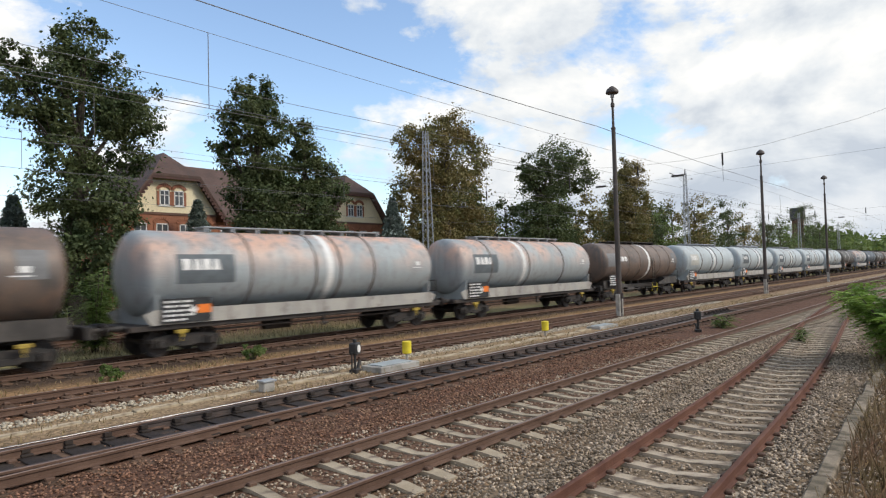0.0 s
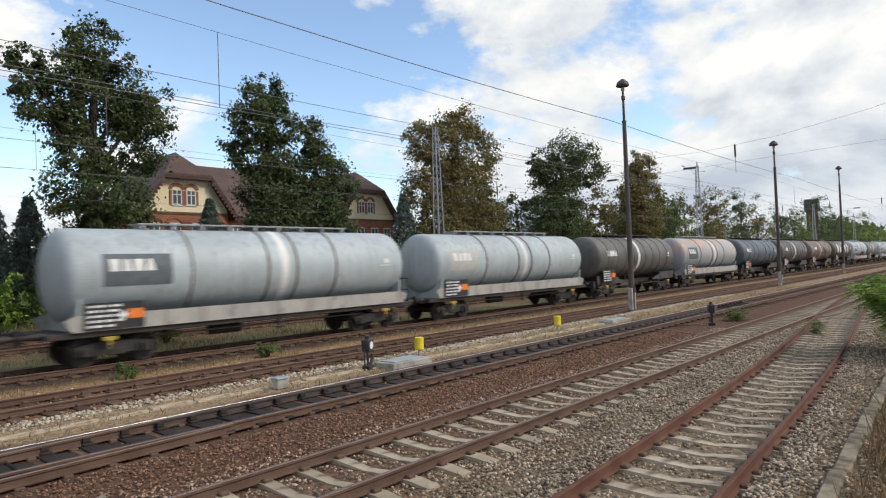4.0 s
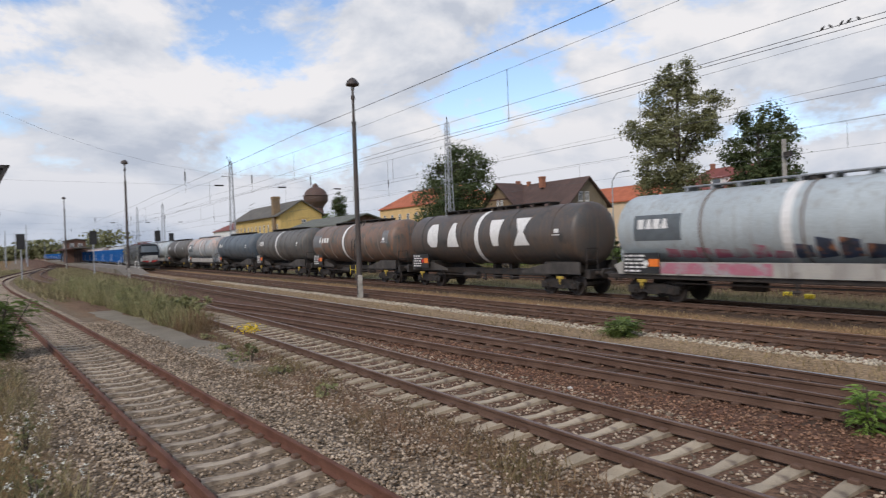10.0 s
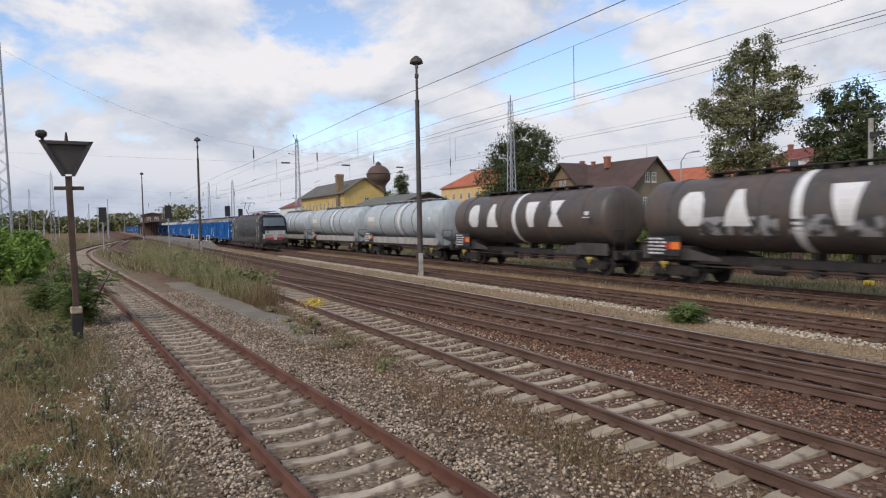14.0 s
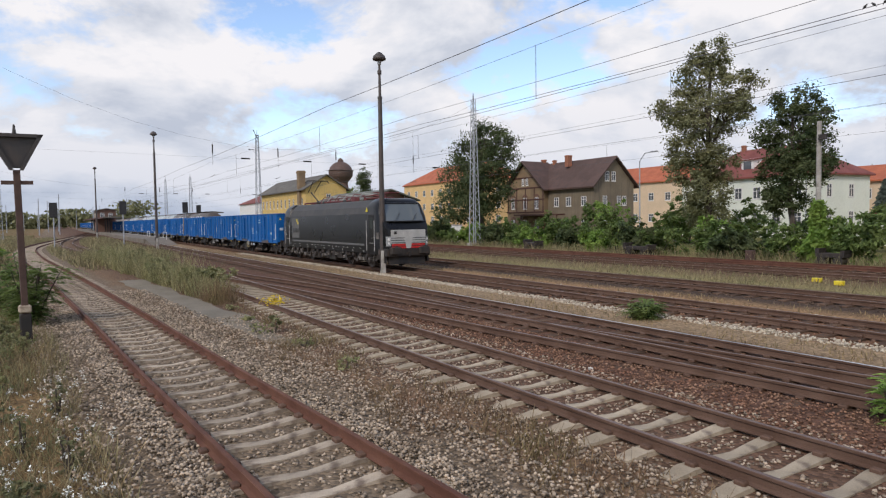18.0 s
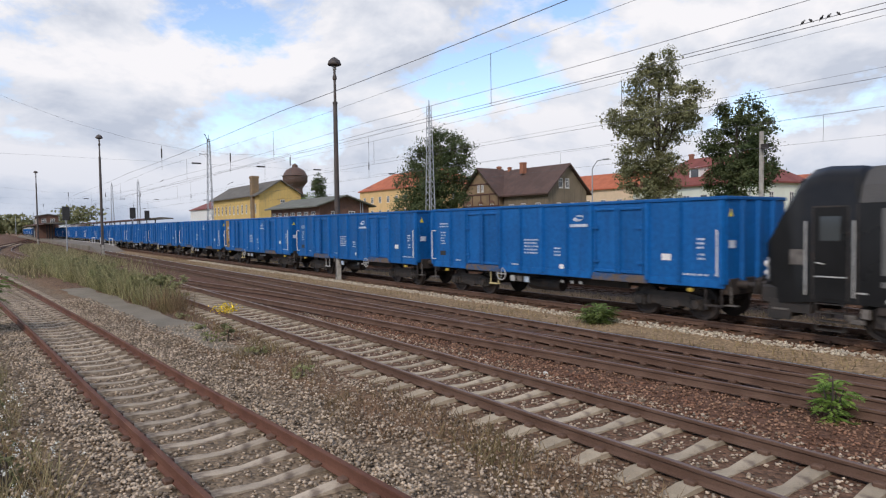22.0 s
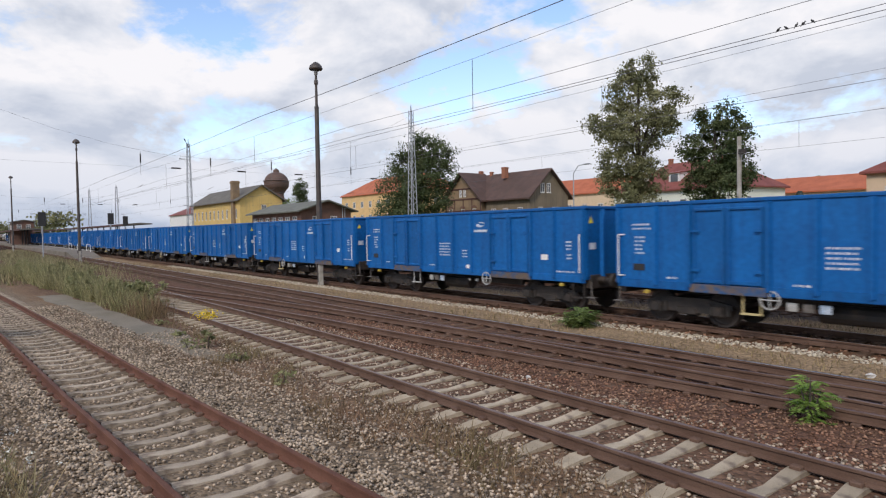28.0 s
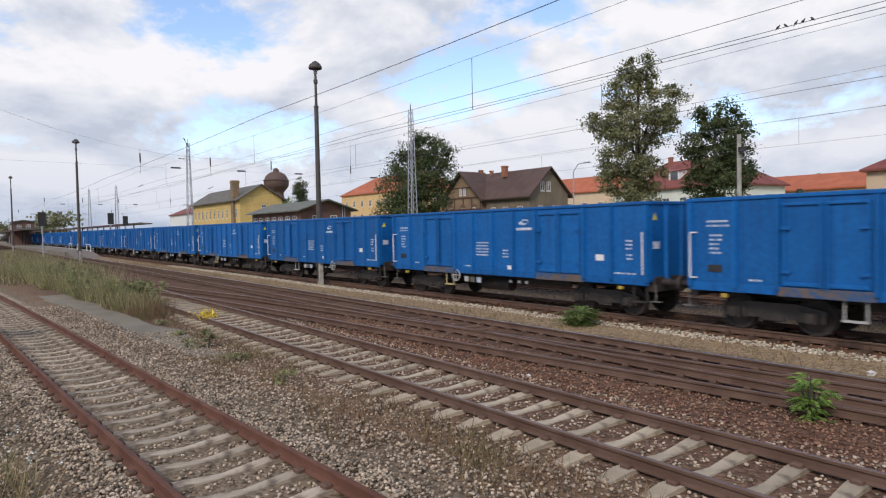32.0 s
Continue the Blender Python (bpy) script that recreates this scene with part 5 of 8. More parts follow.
def open_wagon(label, wheel, step_paint, rusty=False):
    """A bogie open wagon; wheel: where its brake wheel stands; rusty: its leading panel has lost its paint."""
    w = thing("open_wagon", label, "open wagon", "ore train of blue wagons")
    half, L, W, z0, z1 = 6.69, 6.12, 1.45, 1.28, 3.42
    body = part("body", Mesh().box(-L, L, -W, W, z0, z0 + 0.08), BLUE, w, "blue load body")
    for s in (-1, 1):
        part("side_wall", Mesh().box(-L, L, s * W - 0.03, s * W + 0.03, z0 + 0.08, z1), BLUE, body)
        part("end_wall", Mesh().box(s * L - 0.03, s * L + 0.03, -W + 0.03, W - 0.03, z0 + 0.08, z1), BLUE, body)
    part("load_floor", Mesh().box(-L + 0.05, L - 0.05, -W + 0.05, W - 0.05, z0 + 0.09, z0 + 0.5), BLUE_IN, w, "rusty inside")
    rim = Mesh()
    for s in (-1, 1):
        rim.box(-L - 0.06, L + 0.06, s * W - 0.07, s * W + 0.07, z1, z1 + 0.1, c=0.02)
        rim.box(s * L - 0.07, s * L + 0.07, -W, W, z1, z1 + 0.1, c=0.02)
    part("top_rim", rim, BLUE, body)
    sill = Mesh()
    for s in (-1, 1):
        sill.box(-L, L, s * W - 0.02 + s * 0.03, s * W + 0.02 + s * 0.05, z0 - 0.1, z0 + 0.12, c=0.015)
    part("side_sill", sill, BLUE, body)
    rib = Mesh().prism([(-0.07, -0.03), (0.07, -0.03), (0.045, -0.125), (-0.045, -0.125)], z0, z1, "z").data("rib", BLUE)
    for x in (-6.05, -4.92, -3.95, -2.03, -1.03, 0.0, 1.03, 2.03, 3.95, 4.92, 6.05):
        for s in (-1, 1):
            part("rib", rib, None, body, at=Matrix.Translation((x, s * W, 0)) @ Matrix.Rotation(0 if s < 0 else math.pi, 4, "Z"))
    for s in (-1, 1):
        for y in (-0.75, 0.0, 0.75):
            part("end_rib", rib, None, body, at=Matrix.Translation((s * L, y, 0)) @ Matrix.Rotation(math.pi / 2 if s > 0 else -math.pi / 2, 4, "Z"))
    for x in (-2.99, 2.99):
        for e in (-0.43, 0.43):
            d = part("door_leaf", Mesh().box(x + e - 0.41, x + e + 0.41, -W - 0.05, -W - 0.028, z0 + 0.14, z1 - 0.12), BLUE, body, "hinged side door")
            part("door_frame", Mesh().box(x + e - 0.42, x + e - 0.36, -W - 0.1, -W - 0.05, z0 + 0.13, z1 - 0.11, c=0.012).box(x + e + 0.36, x + e + 0.42, -W - 0.1, -W - 0.05, z0 + 0.13, z1 - 0.11, c=0.012).box(x + e - 0.37, x + e + 0.37, -W - 0.1, -W - 0.05, z1 - 0.18, z1 - 0.11, c=0.012).box(x + e - 0.37, x + e + 0.37, -W - 0.1, -W - 0.05, z0 + 0.13, z0 + 0.22, c=0.012), BLUE, d)
            part("door_bar", Mesh().rod((x + e * 0.15, -W - 0.13, z0 + 0.1), (x + e * 0.15, -W - 0.13, z1 - 0.05), 0.025, n=6), BLUE, d)
            for z in (1.7, 2.7):
                part("hinge", Mesh().box(x + e * 1.8 - 0.1, x + e * 1.8 + 0.1, -W - 0.125, -W - 0.095, z, z + 0.07), BLUE, d)
    rnd = random.Random(3)

    def block(x, z, rows, width):
        c = []
        for r in range(rows):
            xx = x
            while xx < x + width - 0.05:
                d = rnd.uniform(0.03, 0.12)
                c.append((xx, min(xx + d, x + width), z - r * 0.11 - 0.05, z - r * 0.11))
                xx += d + 0.035
        return c

    cells = block(-5.62, 2.95, 2, 0.55) + block(-5.55, 2.6, 5, 0.3) + block(-0.85, 2.36, 5, 0.66) + block(0.5, 2.1, 3, 0.26) + block(5.4, 2.45, 3, 0.2) + block(5.42, 2.05, 2, 0.22) + block(-4.6, 1.52, 1, 0.35) + block(5.0, 1.52, 1, 0.7) + block(-1.5, 1.5, 1, 0.4)
    bars_on("lettering", cells, -W - 0.034, WHITE_WORN, body, "white stencilled data")
    bars_on("plate", [(4.38, 4.66, 1.84, 2.02), (0.72, 1.0, 1.42, 1.56)], -W - 0.04, WHITE, body, "white plate")
    swirl = Mesh().prism([(1.28, 2.98), (1.42, 2.93), (1.6, 2.95), (1.72, 3.02), (1.6, 3.0), (1.46, 3.01), (1.4, 3.06), (1.33, 3.05)], -W - 0.045, -W - 0.034).prism([(1.4, 3.1), (1.5, 3.13), (1.66, 3.12), (1.72, 3.05), (1.64, 3.08), (1.52, 3.08)], -W - 0.045, -W - 0.034)
    part("owner_mark", swirl.box(1.16, 1.86, -W - 0.045, -W - 0.034, 2.76, 2.85), WHITE_WORN, body, "plain white owner's mark")
    for x in (-2.99, 2.99):
        part("worn_sill", Mesh().box(x - 0.95, x + 0.95, -W - 0.09, -W - 0.05, z0 - 0.12, z0 + 0.1, c=0.01), BLUE_WORN, body, "rust-worn sill under the doors")
    part("warning_mark", Mesh().prism([(-W + 0.1, 3.0), (-W + 0.28, 3.0), (-W + 0.19, 3.2)], L + 0.035, L + 0.045, "x"), YELLOW, body)
    part("notice", Mesh().box(L + 0.035, L + 0.045, -W + 0.12, -W + 0.4, 2.2, 2.4), WHITE_WORN, body)
    if rusty:
        part("rusty_panel", Mesh().box(-5.98, -4.98, -W - 0.036, -W - 0.031, z0 + 0.1, z1), OCHRE_RUST, body, "bare ochre-rusted side panel")
    part("brake_panel", Mesh().box(-5.6, -5.25, -W - 0.048, -W - 0.037, 1.66, 1.84), BLACK, body)
    for x in (0.6, 1.0, 1.35):
        part("label_plate", Mesh().box(x, x + 0.12, -1.3, -1.28, 0.95, 1.04), LIGHT_GREY, w)
    fr = Mesh().box(-half + 0.58, half - 0.58, -0.3, 0.3, 0.95, 1.28, c=0.02)
    for s in (-1, 1):
        fr.box(s * (half - 0.62) - 0.1, s * (half - 0.62) + 0.1, -1.3, 1.3, 1.0, 1.42, c=0.02)
        fr.box(-2.6, 2.6, s * 0.45 - 0.06, s * 0.45 + 0.06, 0.85, 1.2)
    part("underframe", fr, IRON, w)
    for x in (-4.3, 4.3):
        add_bogie(w, x)
    add_buffers(w, half)
    part("brake_cylinder", Mesh().rod((-1.2, -0.75, 0.8), (0.2, -0.75, 0.8), 0.22, n=12), IRON, w)
    part("hand_wheel", Mesh().lathe([(-0.015, 0.2), (0.015, 0.2), (0.015, 0.235), (-0.015, 0.235), (-0.015, 0.2)], 16, m=Matrix.Translation((wheel, -1.5, 1.1)) @ Matrix.Rotation(math.pi / 2, 4, "Z"), closed=True).rod((wheel - 0.2, -1.5, 1.1), (wheel + 0.2, -1.5, 1.1), 0.016, n=5).rod((wheel, -1.5, 0.9), (wheel, -1.5, 1.3), 0.016, n=5), LIGHT_GREY, w, "pale brake wheel")
    for x in (-2.65, 5.6):
        st = Mesh().rod((x, -1.42, 1.2), (x, -1.42, 0.72), 0.022, n=6).rod((x + 0.42, -1.42, 1.2), (x + 0.42, -1.42, 0.72), 0.022, n=6).box(x - 0.02, x + 0.44, -1.5, -1.36, 0.7, 0.74)
        part("step", st, step_paint if x < 0 else IRON2, w, "pale side step" if x < 0 else "")
    for k in range(3):
        part("brake_plate", Mesh().box(-1.7 + k * 0.34, -1.48 + k * 0.34, -1.36, -1.3, 0.86, 1.06, c=0.01), (LIGHT_GREY, UNDER_GREY, WHITE_WORN)[k], w)
    for s in (-1, 1):   # shunter's hooks at the corners
        part("corner_step", Mesh().rod((s * 6.2, -1.3, 1.2), (s * 6.2, -1.3, 0.75), 0.02, n=6).box(s * 6.2 - 0.15, s * 6.2 + 0.15, -1.4, -1.2, 0.73, 0.75), UNDER_GREY, w)
    for s in (-1, 1):
        part("grab_rail", Mesh().rod((s * 6.0, -W - 0.16, 1.5), (s * 6.0, -W - 0.16, 2.65), 0.02, n=6).rod((s * 6.0, -W - 0.16, 2.65), (s * 5.9, -W - 0.03, 2.65), 0.02, n=6).rod((s * 6.0, -W - 0.16, 1.5), (s * 5.9, -W - 0.03, 1.5), 0.02, n=6), WHITE, w)
        part("jacking_point", Mesh().box(s * 5.2 - 0.07, s * 5.2 + 0.07, -W - 0.08, -W + 0.05, 1.03, 1.13, c=0.02), GRIME_YELLOW, w)
    for c in w.children:   # length over buffers 14.04 m
        if c.name.startswith("bogie"):
            c.location.x *= 1.05
        else:
            c.matrix_basis = Matrix.Diagonal((1.05, 1, 1, 1)) @ c.matrix_basis
    return w


ORE_TRAIN = [(loco(), 9.05)]
CREAM_STEP = mat("cream_paint", (0.55, 0.45, 0.22), (0.48, 0.4, 0.2))
WAGON_KINDS = [open_wagon("bright blue steel open wagon with ribbed sides", -2.0, CREAM_STEP), open_wagon("bright blue open wagon with a brake wheel amidships", 1.8, LIGHT_GREY),
               open_wagon("blue open wagon with one rust-bare side panel", -2.0, CREAM_STEP, True)]
used = set()
for k in range(26):
    kind = 2 if k == 2 else (0 if k in (0, 3, 6) else k % 2)
    wagon = copy_thing(WAGON_KINDS[kind], Matrix()) if kind in used else WAGON_KINDS[kind]
    used.add(kind)
    ORE_TRAIN.append((wagon, -14.04 * (k + 0.5)))
# seconds and where the coupling behind the locomotive stands
ORE_ROWS = [(0, -194), (4, -169), (8, -137.5), (10, -120.8), (12, -103.6), (13, -95), (14, -86.1), (14.5, -81.5), (16.5, -62.9), (17.5, -53.2), (18, -48.2), (19, -38.8),
            (20, -29.0), (21, -18.8), (22, -8.3), (23, 2.6), (24, 13.6), (25, 24.7), (25.5, 30.25), (27.5, 52.5), (28, 58.05), (29, 69.15), (30, 80.25), (31, 91.3), (32, 102.4)]

# ---- buildings ----
BRICK = mat("red_brick", (0.36, 0.15, 0.085), (0.29, 0.12, 0.07), rough=0.85, scale=0.8, fine=14, bump=0.01, spots=(0.14, 0.07, 0.05), amount=0.3)
BRICK_DARK = mat("dark_clinker_brick", (0.17, 0.09, 0.065), (0.12, 0.07, 0.052), rough=0.85, scale=0.8, fine=14, bump=0.01)
BRICK_BUFF = mat("buff_timbered_brick", (0.26, 0.18, 0.10), (0.20, 0.14, 0.085), rough=0.85, scale=0.8, fine=14, bump=0.01)
CREAM = mat("cream_render", (0.84, 0.73, 0.50), (0.79, 0.68, 0.46), rough=0.85, scale=0.6, fine=20)
OCHRE = mat("yellow_render", (0.66, 0.47, 0.16), (0.60, 0.42, 0.15), rough=0.85, scale=0.5, fine=20, streak=(0.5, 0.36, 0.15))
APRICOT = mat("apricot_render", (0.70, 0.47, 0.22), (0.64, 0.43, 0.2), rough=0.85, scale=0.5)
PALE_GREEN = mat("pale_green_render", (0.74, 0.77, 0.67), (0.69, 0.72, 0.62), rough=0.85, scale=0.5)
PEACH = mat("pale_peach_render", (0.66, 0.50, 0.34), (0.6, 0.46, 0.31), rough=0.85, scale=0.5)
TAUPE = mat("taupe_render", (0.22, 0.175, 0.12), (0.18, 0.145, 0.10), rough=0.9, scale=0.6, streak=(0.13, 0.11, 0.085))
TILE_BROWN = mat("brown_roof_tile", (0.105, 0.06, 0.046), (0.08, 0.048, 0.038), rough=0.75, scale=0.6, fine=9, bump=0.02, spots=(0.06, 0.045, 0.04), amount=0.36)
TILE_RED = mat("red_roof_tile", (0.225, 0.066, 0.05), (0.18, 0.052, 0.04), rough=0.75, scale=0.6, fine=9, bump=0.02)
TILE_ORANGE = mat("orange_roof_tile", (0.46, 0.13, 0.055), (0.38, 0.105, 0.045), rough=0.75, scale=0.6, fine=9, bump=0.02)
FELT = mat("grey_green_roof_felt", (0.15, 0.155, 0.125), (0.12, 0.122, 0.10), rough=0.85, scale=0.8)
SLATE = mat("mossy_grey_roof", (0.14, 0.13, 0.105), (0.11, 0.10, 0.085), rough=0.85, scale=0.7)
DARK_WOOD = mat("dark_fascia_wood", (0.09, 0.035, 0.025), (0.07, 0.03, 0.022), rough=0.7)
PANE = glass_mat("window_glass", (0.10, 0.11, 0.12), 0.08)


def window(parent, m, w, h, arch=None, bars=True):
    """A casement window in the wall's plane (local x along the wall, y into it), with frame, panes and, where given, a brick arch."""
    win = part("window", Mesh().box(-w / 2 - 0.07, w / 2 + 0.07, -0.05, 0.03, -0.08, 0.0, c=0.01), WHITE, parent, at=m)
    f = Mesh()
    for x0, x1, z0, z1 in ((-w / 2, -w / 2 + 0.08, 0, h), (w / 2 - 0.08, w / 2, 0, h), (-w / 2, w / 2, 0, 0.08), (-w / 2, w / 2, h - 0.08, h), (-0.035, 0.035, 0.08, h - 0.08), (-w / 2, w / 2, h * 0.64, h * 0.64 + 0.06)):
        f.box(x0, x1, -0.035, 0.02, z0, z1)
    part("frame", f, WHITE, win)
    part("pane", Mesh().box(-w / 2 + 0.02, w / 2 - 0.02, -0.012, 0.01, 0.02, h - 0.02), PANE, win)
    if arch:
        n, a = 9, Mesh()
        for k in range(n):
            t0, t1 = [math.pi * (0.14 + 0.72 * (k + e) / n) for e in (0, 0.9)]
            r0, r1, cz = w * 0.62, w * 0.62 + 0.24, h - w * 0.28
            a.prism([(-r0 * math.cos(t0), cz + r0 * math.sin(t0)), (-r1 * math.cos(t0), cz + r1 * math.sin(t0)), (-r1 * math.cos(t1), cz + r1 * math.sin(t1)), (-r0 * math.cos(t1), cz + r0 * math.sin(t1))], -0.06, 0.0)
        a.box(-w / 2 - 0.2, -w / 2 - 0.02, -0.05, 0.0, 0, h - 0.1).box(w / 2 + 0.02, w / 2 + 0.2, -0.05, 0.0, 0, h - 0.1)
        part("arch", a, arch, win, "brick surround")
    return win


def slab(m, pts, t=0.2):
    """One roof plane with thickness."""
    n = len(pts)
    m.add([tuple(p) for p in pts] + [(x, y, z - t) for x, y, z in pts], [tuple(range(n)), tuple(range(n, 2 * n))[::-1]] + [(k, (k + 1) % n, n + (k + 1) % n, n + k) for k in range(n)])
    return m


def block(name, label, x, y, w, d, eave, ridge, rot, wall_mat, roof_mat, form, over=0.45, ridge_inset=None, category="house"):
    """A house: front wall at local y=0 facing the tracks, w wide and d deep. form: 'along' ridge along the front, 'across' gable to the front, 'hip'."""
    t = thing(name, label, category, at=pose(x, y, 0, 0, 0, rot))
    a, b = -w / 2, w / 2
    walls = None
    for x0, x1, y0, y1 in ((a, b, 0, 0.36), (a, b, d - 0.36, d), (a, a + 0.36, 0.36, d - 0.36), (b - 0.36, b, 0.36, d - 0.36)):
        one = part("wall", Mesh().box(x0, x1, y0, y1, 0, eave), wall_mat, t)
        walls = walls or one
    if form == "along":
        for xx in (a, b - 0.3):
            part("gable", Mesh().prism([(0, eave), (d, eave), (d / 2, ridge)], xx, xx + 0.3, "x"), wall_mat, t)
    if form == "across":
        for yy in (0, d - 0.3):
            part("gable", Mesh().prism([(a, eave), (b, eave), (0, ridge)], yy, yy + 0.3), wall_mat, t)
    r = Mesh()
    o = over
    if form == "along":
        k = (ridge - eave) / (d / 2)
        zo = eave - o * k + 0.2
        slab(r, [(a - o, -o, zo), (b + o, -o, zo), (b + o, d / 2, ridge + 0.2), (a - o, d / 2, ridge + 0.2)])
        slab(r, [(a - o, d + o, zo), (a - o, d / 2, ridge + 0.2), (b + o, d / 2, ridge + 0.2), (b + o, d + o, zo)])
    elif form == "across":
        k = (ridge - eave) / (w / 2)
        zo = eave - o * k + 0.2
        slab(r, [(a - o, -o, zo), (0, -o, ridge + 0.2), (0, d + o, ridge + 0.2), (a - o, d + o, zo)])
        slab(r, [(b + o, -o, zo), (b + o, d + o, zo), (0, d + o, ridge + 0.2), (0, -o, ridge + 0.2)])
    else:
        i = ridge_inset if ridge_inset is not None else d / 2
        z = eave + 0.05
        slab(r, [(a - o, -o, z), (b + o, -o, z), (b - i, d / 2, ridge), (a + i, d / 2, ridge)])
        slab(r, [(a - o, d + o, z), (a + i, d / 2, ridge), (b - i, d / 2, ridge), (b + o, d + o, z)])
        slab(r, [(a - o, -o, z), (a + i, d / 2, ridge), (a - o, d + o, z)])
        slab(r, [(b + o, -o, z), (b + o, d + o, z), (b - i, d / 2, ridge)])
    roof = part("roof", r, roof_mat, t)
    return t, walls, roof


FRONT = lambda u, z: pose(u, -0.0, z)


def side_r(w, v, z):
    return pose(w / 2, v, z, 0, 0, 90)


def chimney(roof, x, y, z0, z1, s=0.5):
    c = part("chimney", Mesh().box(x - s / 2, x + s / 2, y - s / 2, y + s / 2, z0, z1).box(x - s / 2 - 0.06, x + s / 2 + 0.06, y - s / 2 - 0.06, y + s / 2 + 0.06, z1 - 0.2, z1 - 0.05), BRICK, roof)
    return c


def villa():
    """Two gabled brick and render wings with half-hipped roofs, joined by a lower range."""
    t, walls, roof = block("villa", "brick and cream villa with half-hipped brown tile roofs", 34.2, 51, 13.0, 9.5, 8.0, 12.75, 0, BRICK, TILE_BROWN, "along", category="villa")
    for cx, wd in ((24.05, 7.0), (42.9, 7.2)):
        ox = cx - 34.2
        yf = -3.0
        w = part("wing_wall", Mesh().box(ox - wd / 2, ox + wd / 2, yf, yf + 9, 0, 7.75), BRICK, t)
        part("string_course", Mesh().box(ox - wd / 2 - 0.05, ox + wd / 2 + 0.05, yf - 0.06, yf, 7.62, 7.8).box(ox - wd / 2 - 0.04, ox + wd / 2 + 0.04, yf - 0.05, yf, 4.4, 4.55), BRICK_DARK, w)
        part("gable_wall", Mesh().prism([(ox - wd / 2, 7.75), (ox + wd / 2, 7.75), (ox + wd / 2, 8.0), (ox + 1.75, 10.6), (ox - 1.75, 10.6), (ox - wd / 2, 8.0)], yf + 0.02, yf + 0.3), CREAM, w, "cream rendered gable")
        r = Mesh()
        e, top = 0.75, 12.75
        L, R = (ox - wd / 2 - e, 7.5), (ox + wd / 2 + e, 7.5)
        l2, r2 = (ox - 1.9, 10.75), (ox + 1.9, 10.75)
        fy, ry = yf - 0.6, yf + 1.6
        slab(r, [(L[0], fy, L[1]), (l2[0], fy, l2[1]), (ox, ry, top), (ox, yf + 10, top), (L[0], yf + 10, L[1])])
        slab(r, [(R[0], fy, R[1]), (R[0], yf + 10, R[1]), (ox, yf + 10, top), (ox, ry, top), (r2[0], fy, r2[1])])
        slab(r, [(l2[0], fy, l2[1]), (r2[0], fy, r2[1]), (ox, ry, top)])
        rr = part("wing_roof", r, TILE_BROWN, t)
        b = Mesh()
        for (x0, z0), (x1, z1) in ((L, l2), (R, r2)):
            b.prism([(x0, z0 - 0.2), (x1, z1 - 0.2), (x1, z1 - 0.5), (x0, z0 - 0.5)], fy + 0.02, fy + 0.1)
            for k in range(12):
                q = (k + 0.5) / 12
                xx, zz = x0 + (x1 - x0) * q, z0 + (z1 - z0) * q - 0.5
                b.box(xx - 0.1, xx + 0.1, fy + 0.02, fy + 0.1, zz - 0.2, zz)
        b.prism([(l2[0], 10.6), (r2[0], 10.6), (r2[0], 10.35), (l2[0], 10.35)], fy + 0.02, fy + 0.1)
        part("bargeboard", b, DARK_WOOD, rr, "toothed dark bargeboard")
        for u in (-0.55, 0.6):
            window(w, pose(ox - 0.2 + u, yf, 8.35), 0.78, 1.2, BRICK)
        for u in (-2.6, -0.95, 0.9, 2.6):
            window(w, pose(ox + u, yf, 5.2), 0.95, 1.75, BRICK)
            window(w, pose(ox + u, yf, 1.2), 0.95, 1.9, BRICK)
        for v in (2.0, 4.5, 7.0):
            window(w, pose(ox - wd / 2, yf + v, 5.2, 0, 0, -90), 0.95, 1.75, BRICK)
    part("roof_window", Mesh().prism([(-0.5, 0), (0.5, 0), (0.5, 1.3), (-0.5, 1.3)], 0, 0.08, "z", m=pose(-4.9, 1.1, 9.3, 40, 0, 0)), mat("skylight", (0.5, 0.52, 0.55), (0.45, 0.47, 0.5), rough=0.2), roof)
    for u in (-4.0, -1.4, 1.4, 4.0):
        window(walls, pose(u, 0, 5.2), 0.95, 1.75, BRICK)
    chimney(roof, 2.0, 4.7, 11, 13.2)


def red_hip_house():
    t, walls, roof = block("hipped_house", "peach house with a red hipped tile roof", -6.0, 66, 34, 12, 7.4, 11.4, 0, PEACH, TILE_RED, "hip", ridge_inset=6.5)
    for k in range(9):
        for z in (1.2, 4.6):
            window(walls, FRONT(-15 + k * 3.7, z), 1.1, 1.5)
    chimney(roof, 0.5, 5.6, 10.4, 12.1, 1.0)
    chimney(roof, 9.5, 5.6, 10.4, 12.0, 0.7)
    chimney(roof, -9.5, 5.6, 10.4, 12.0, 0.7)


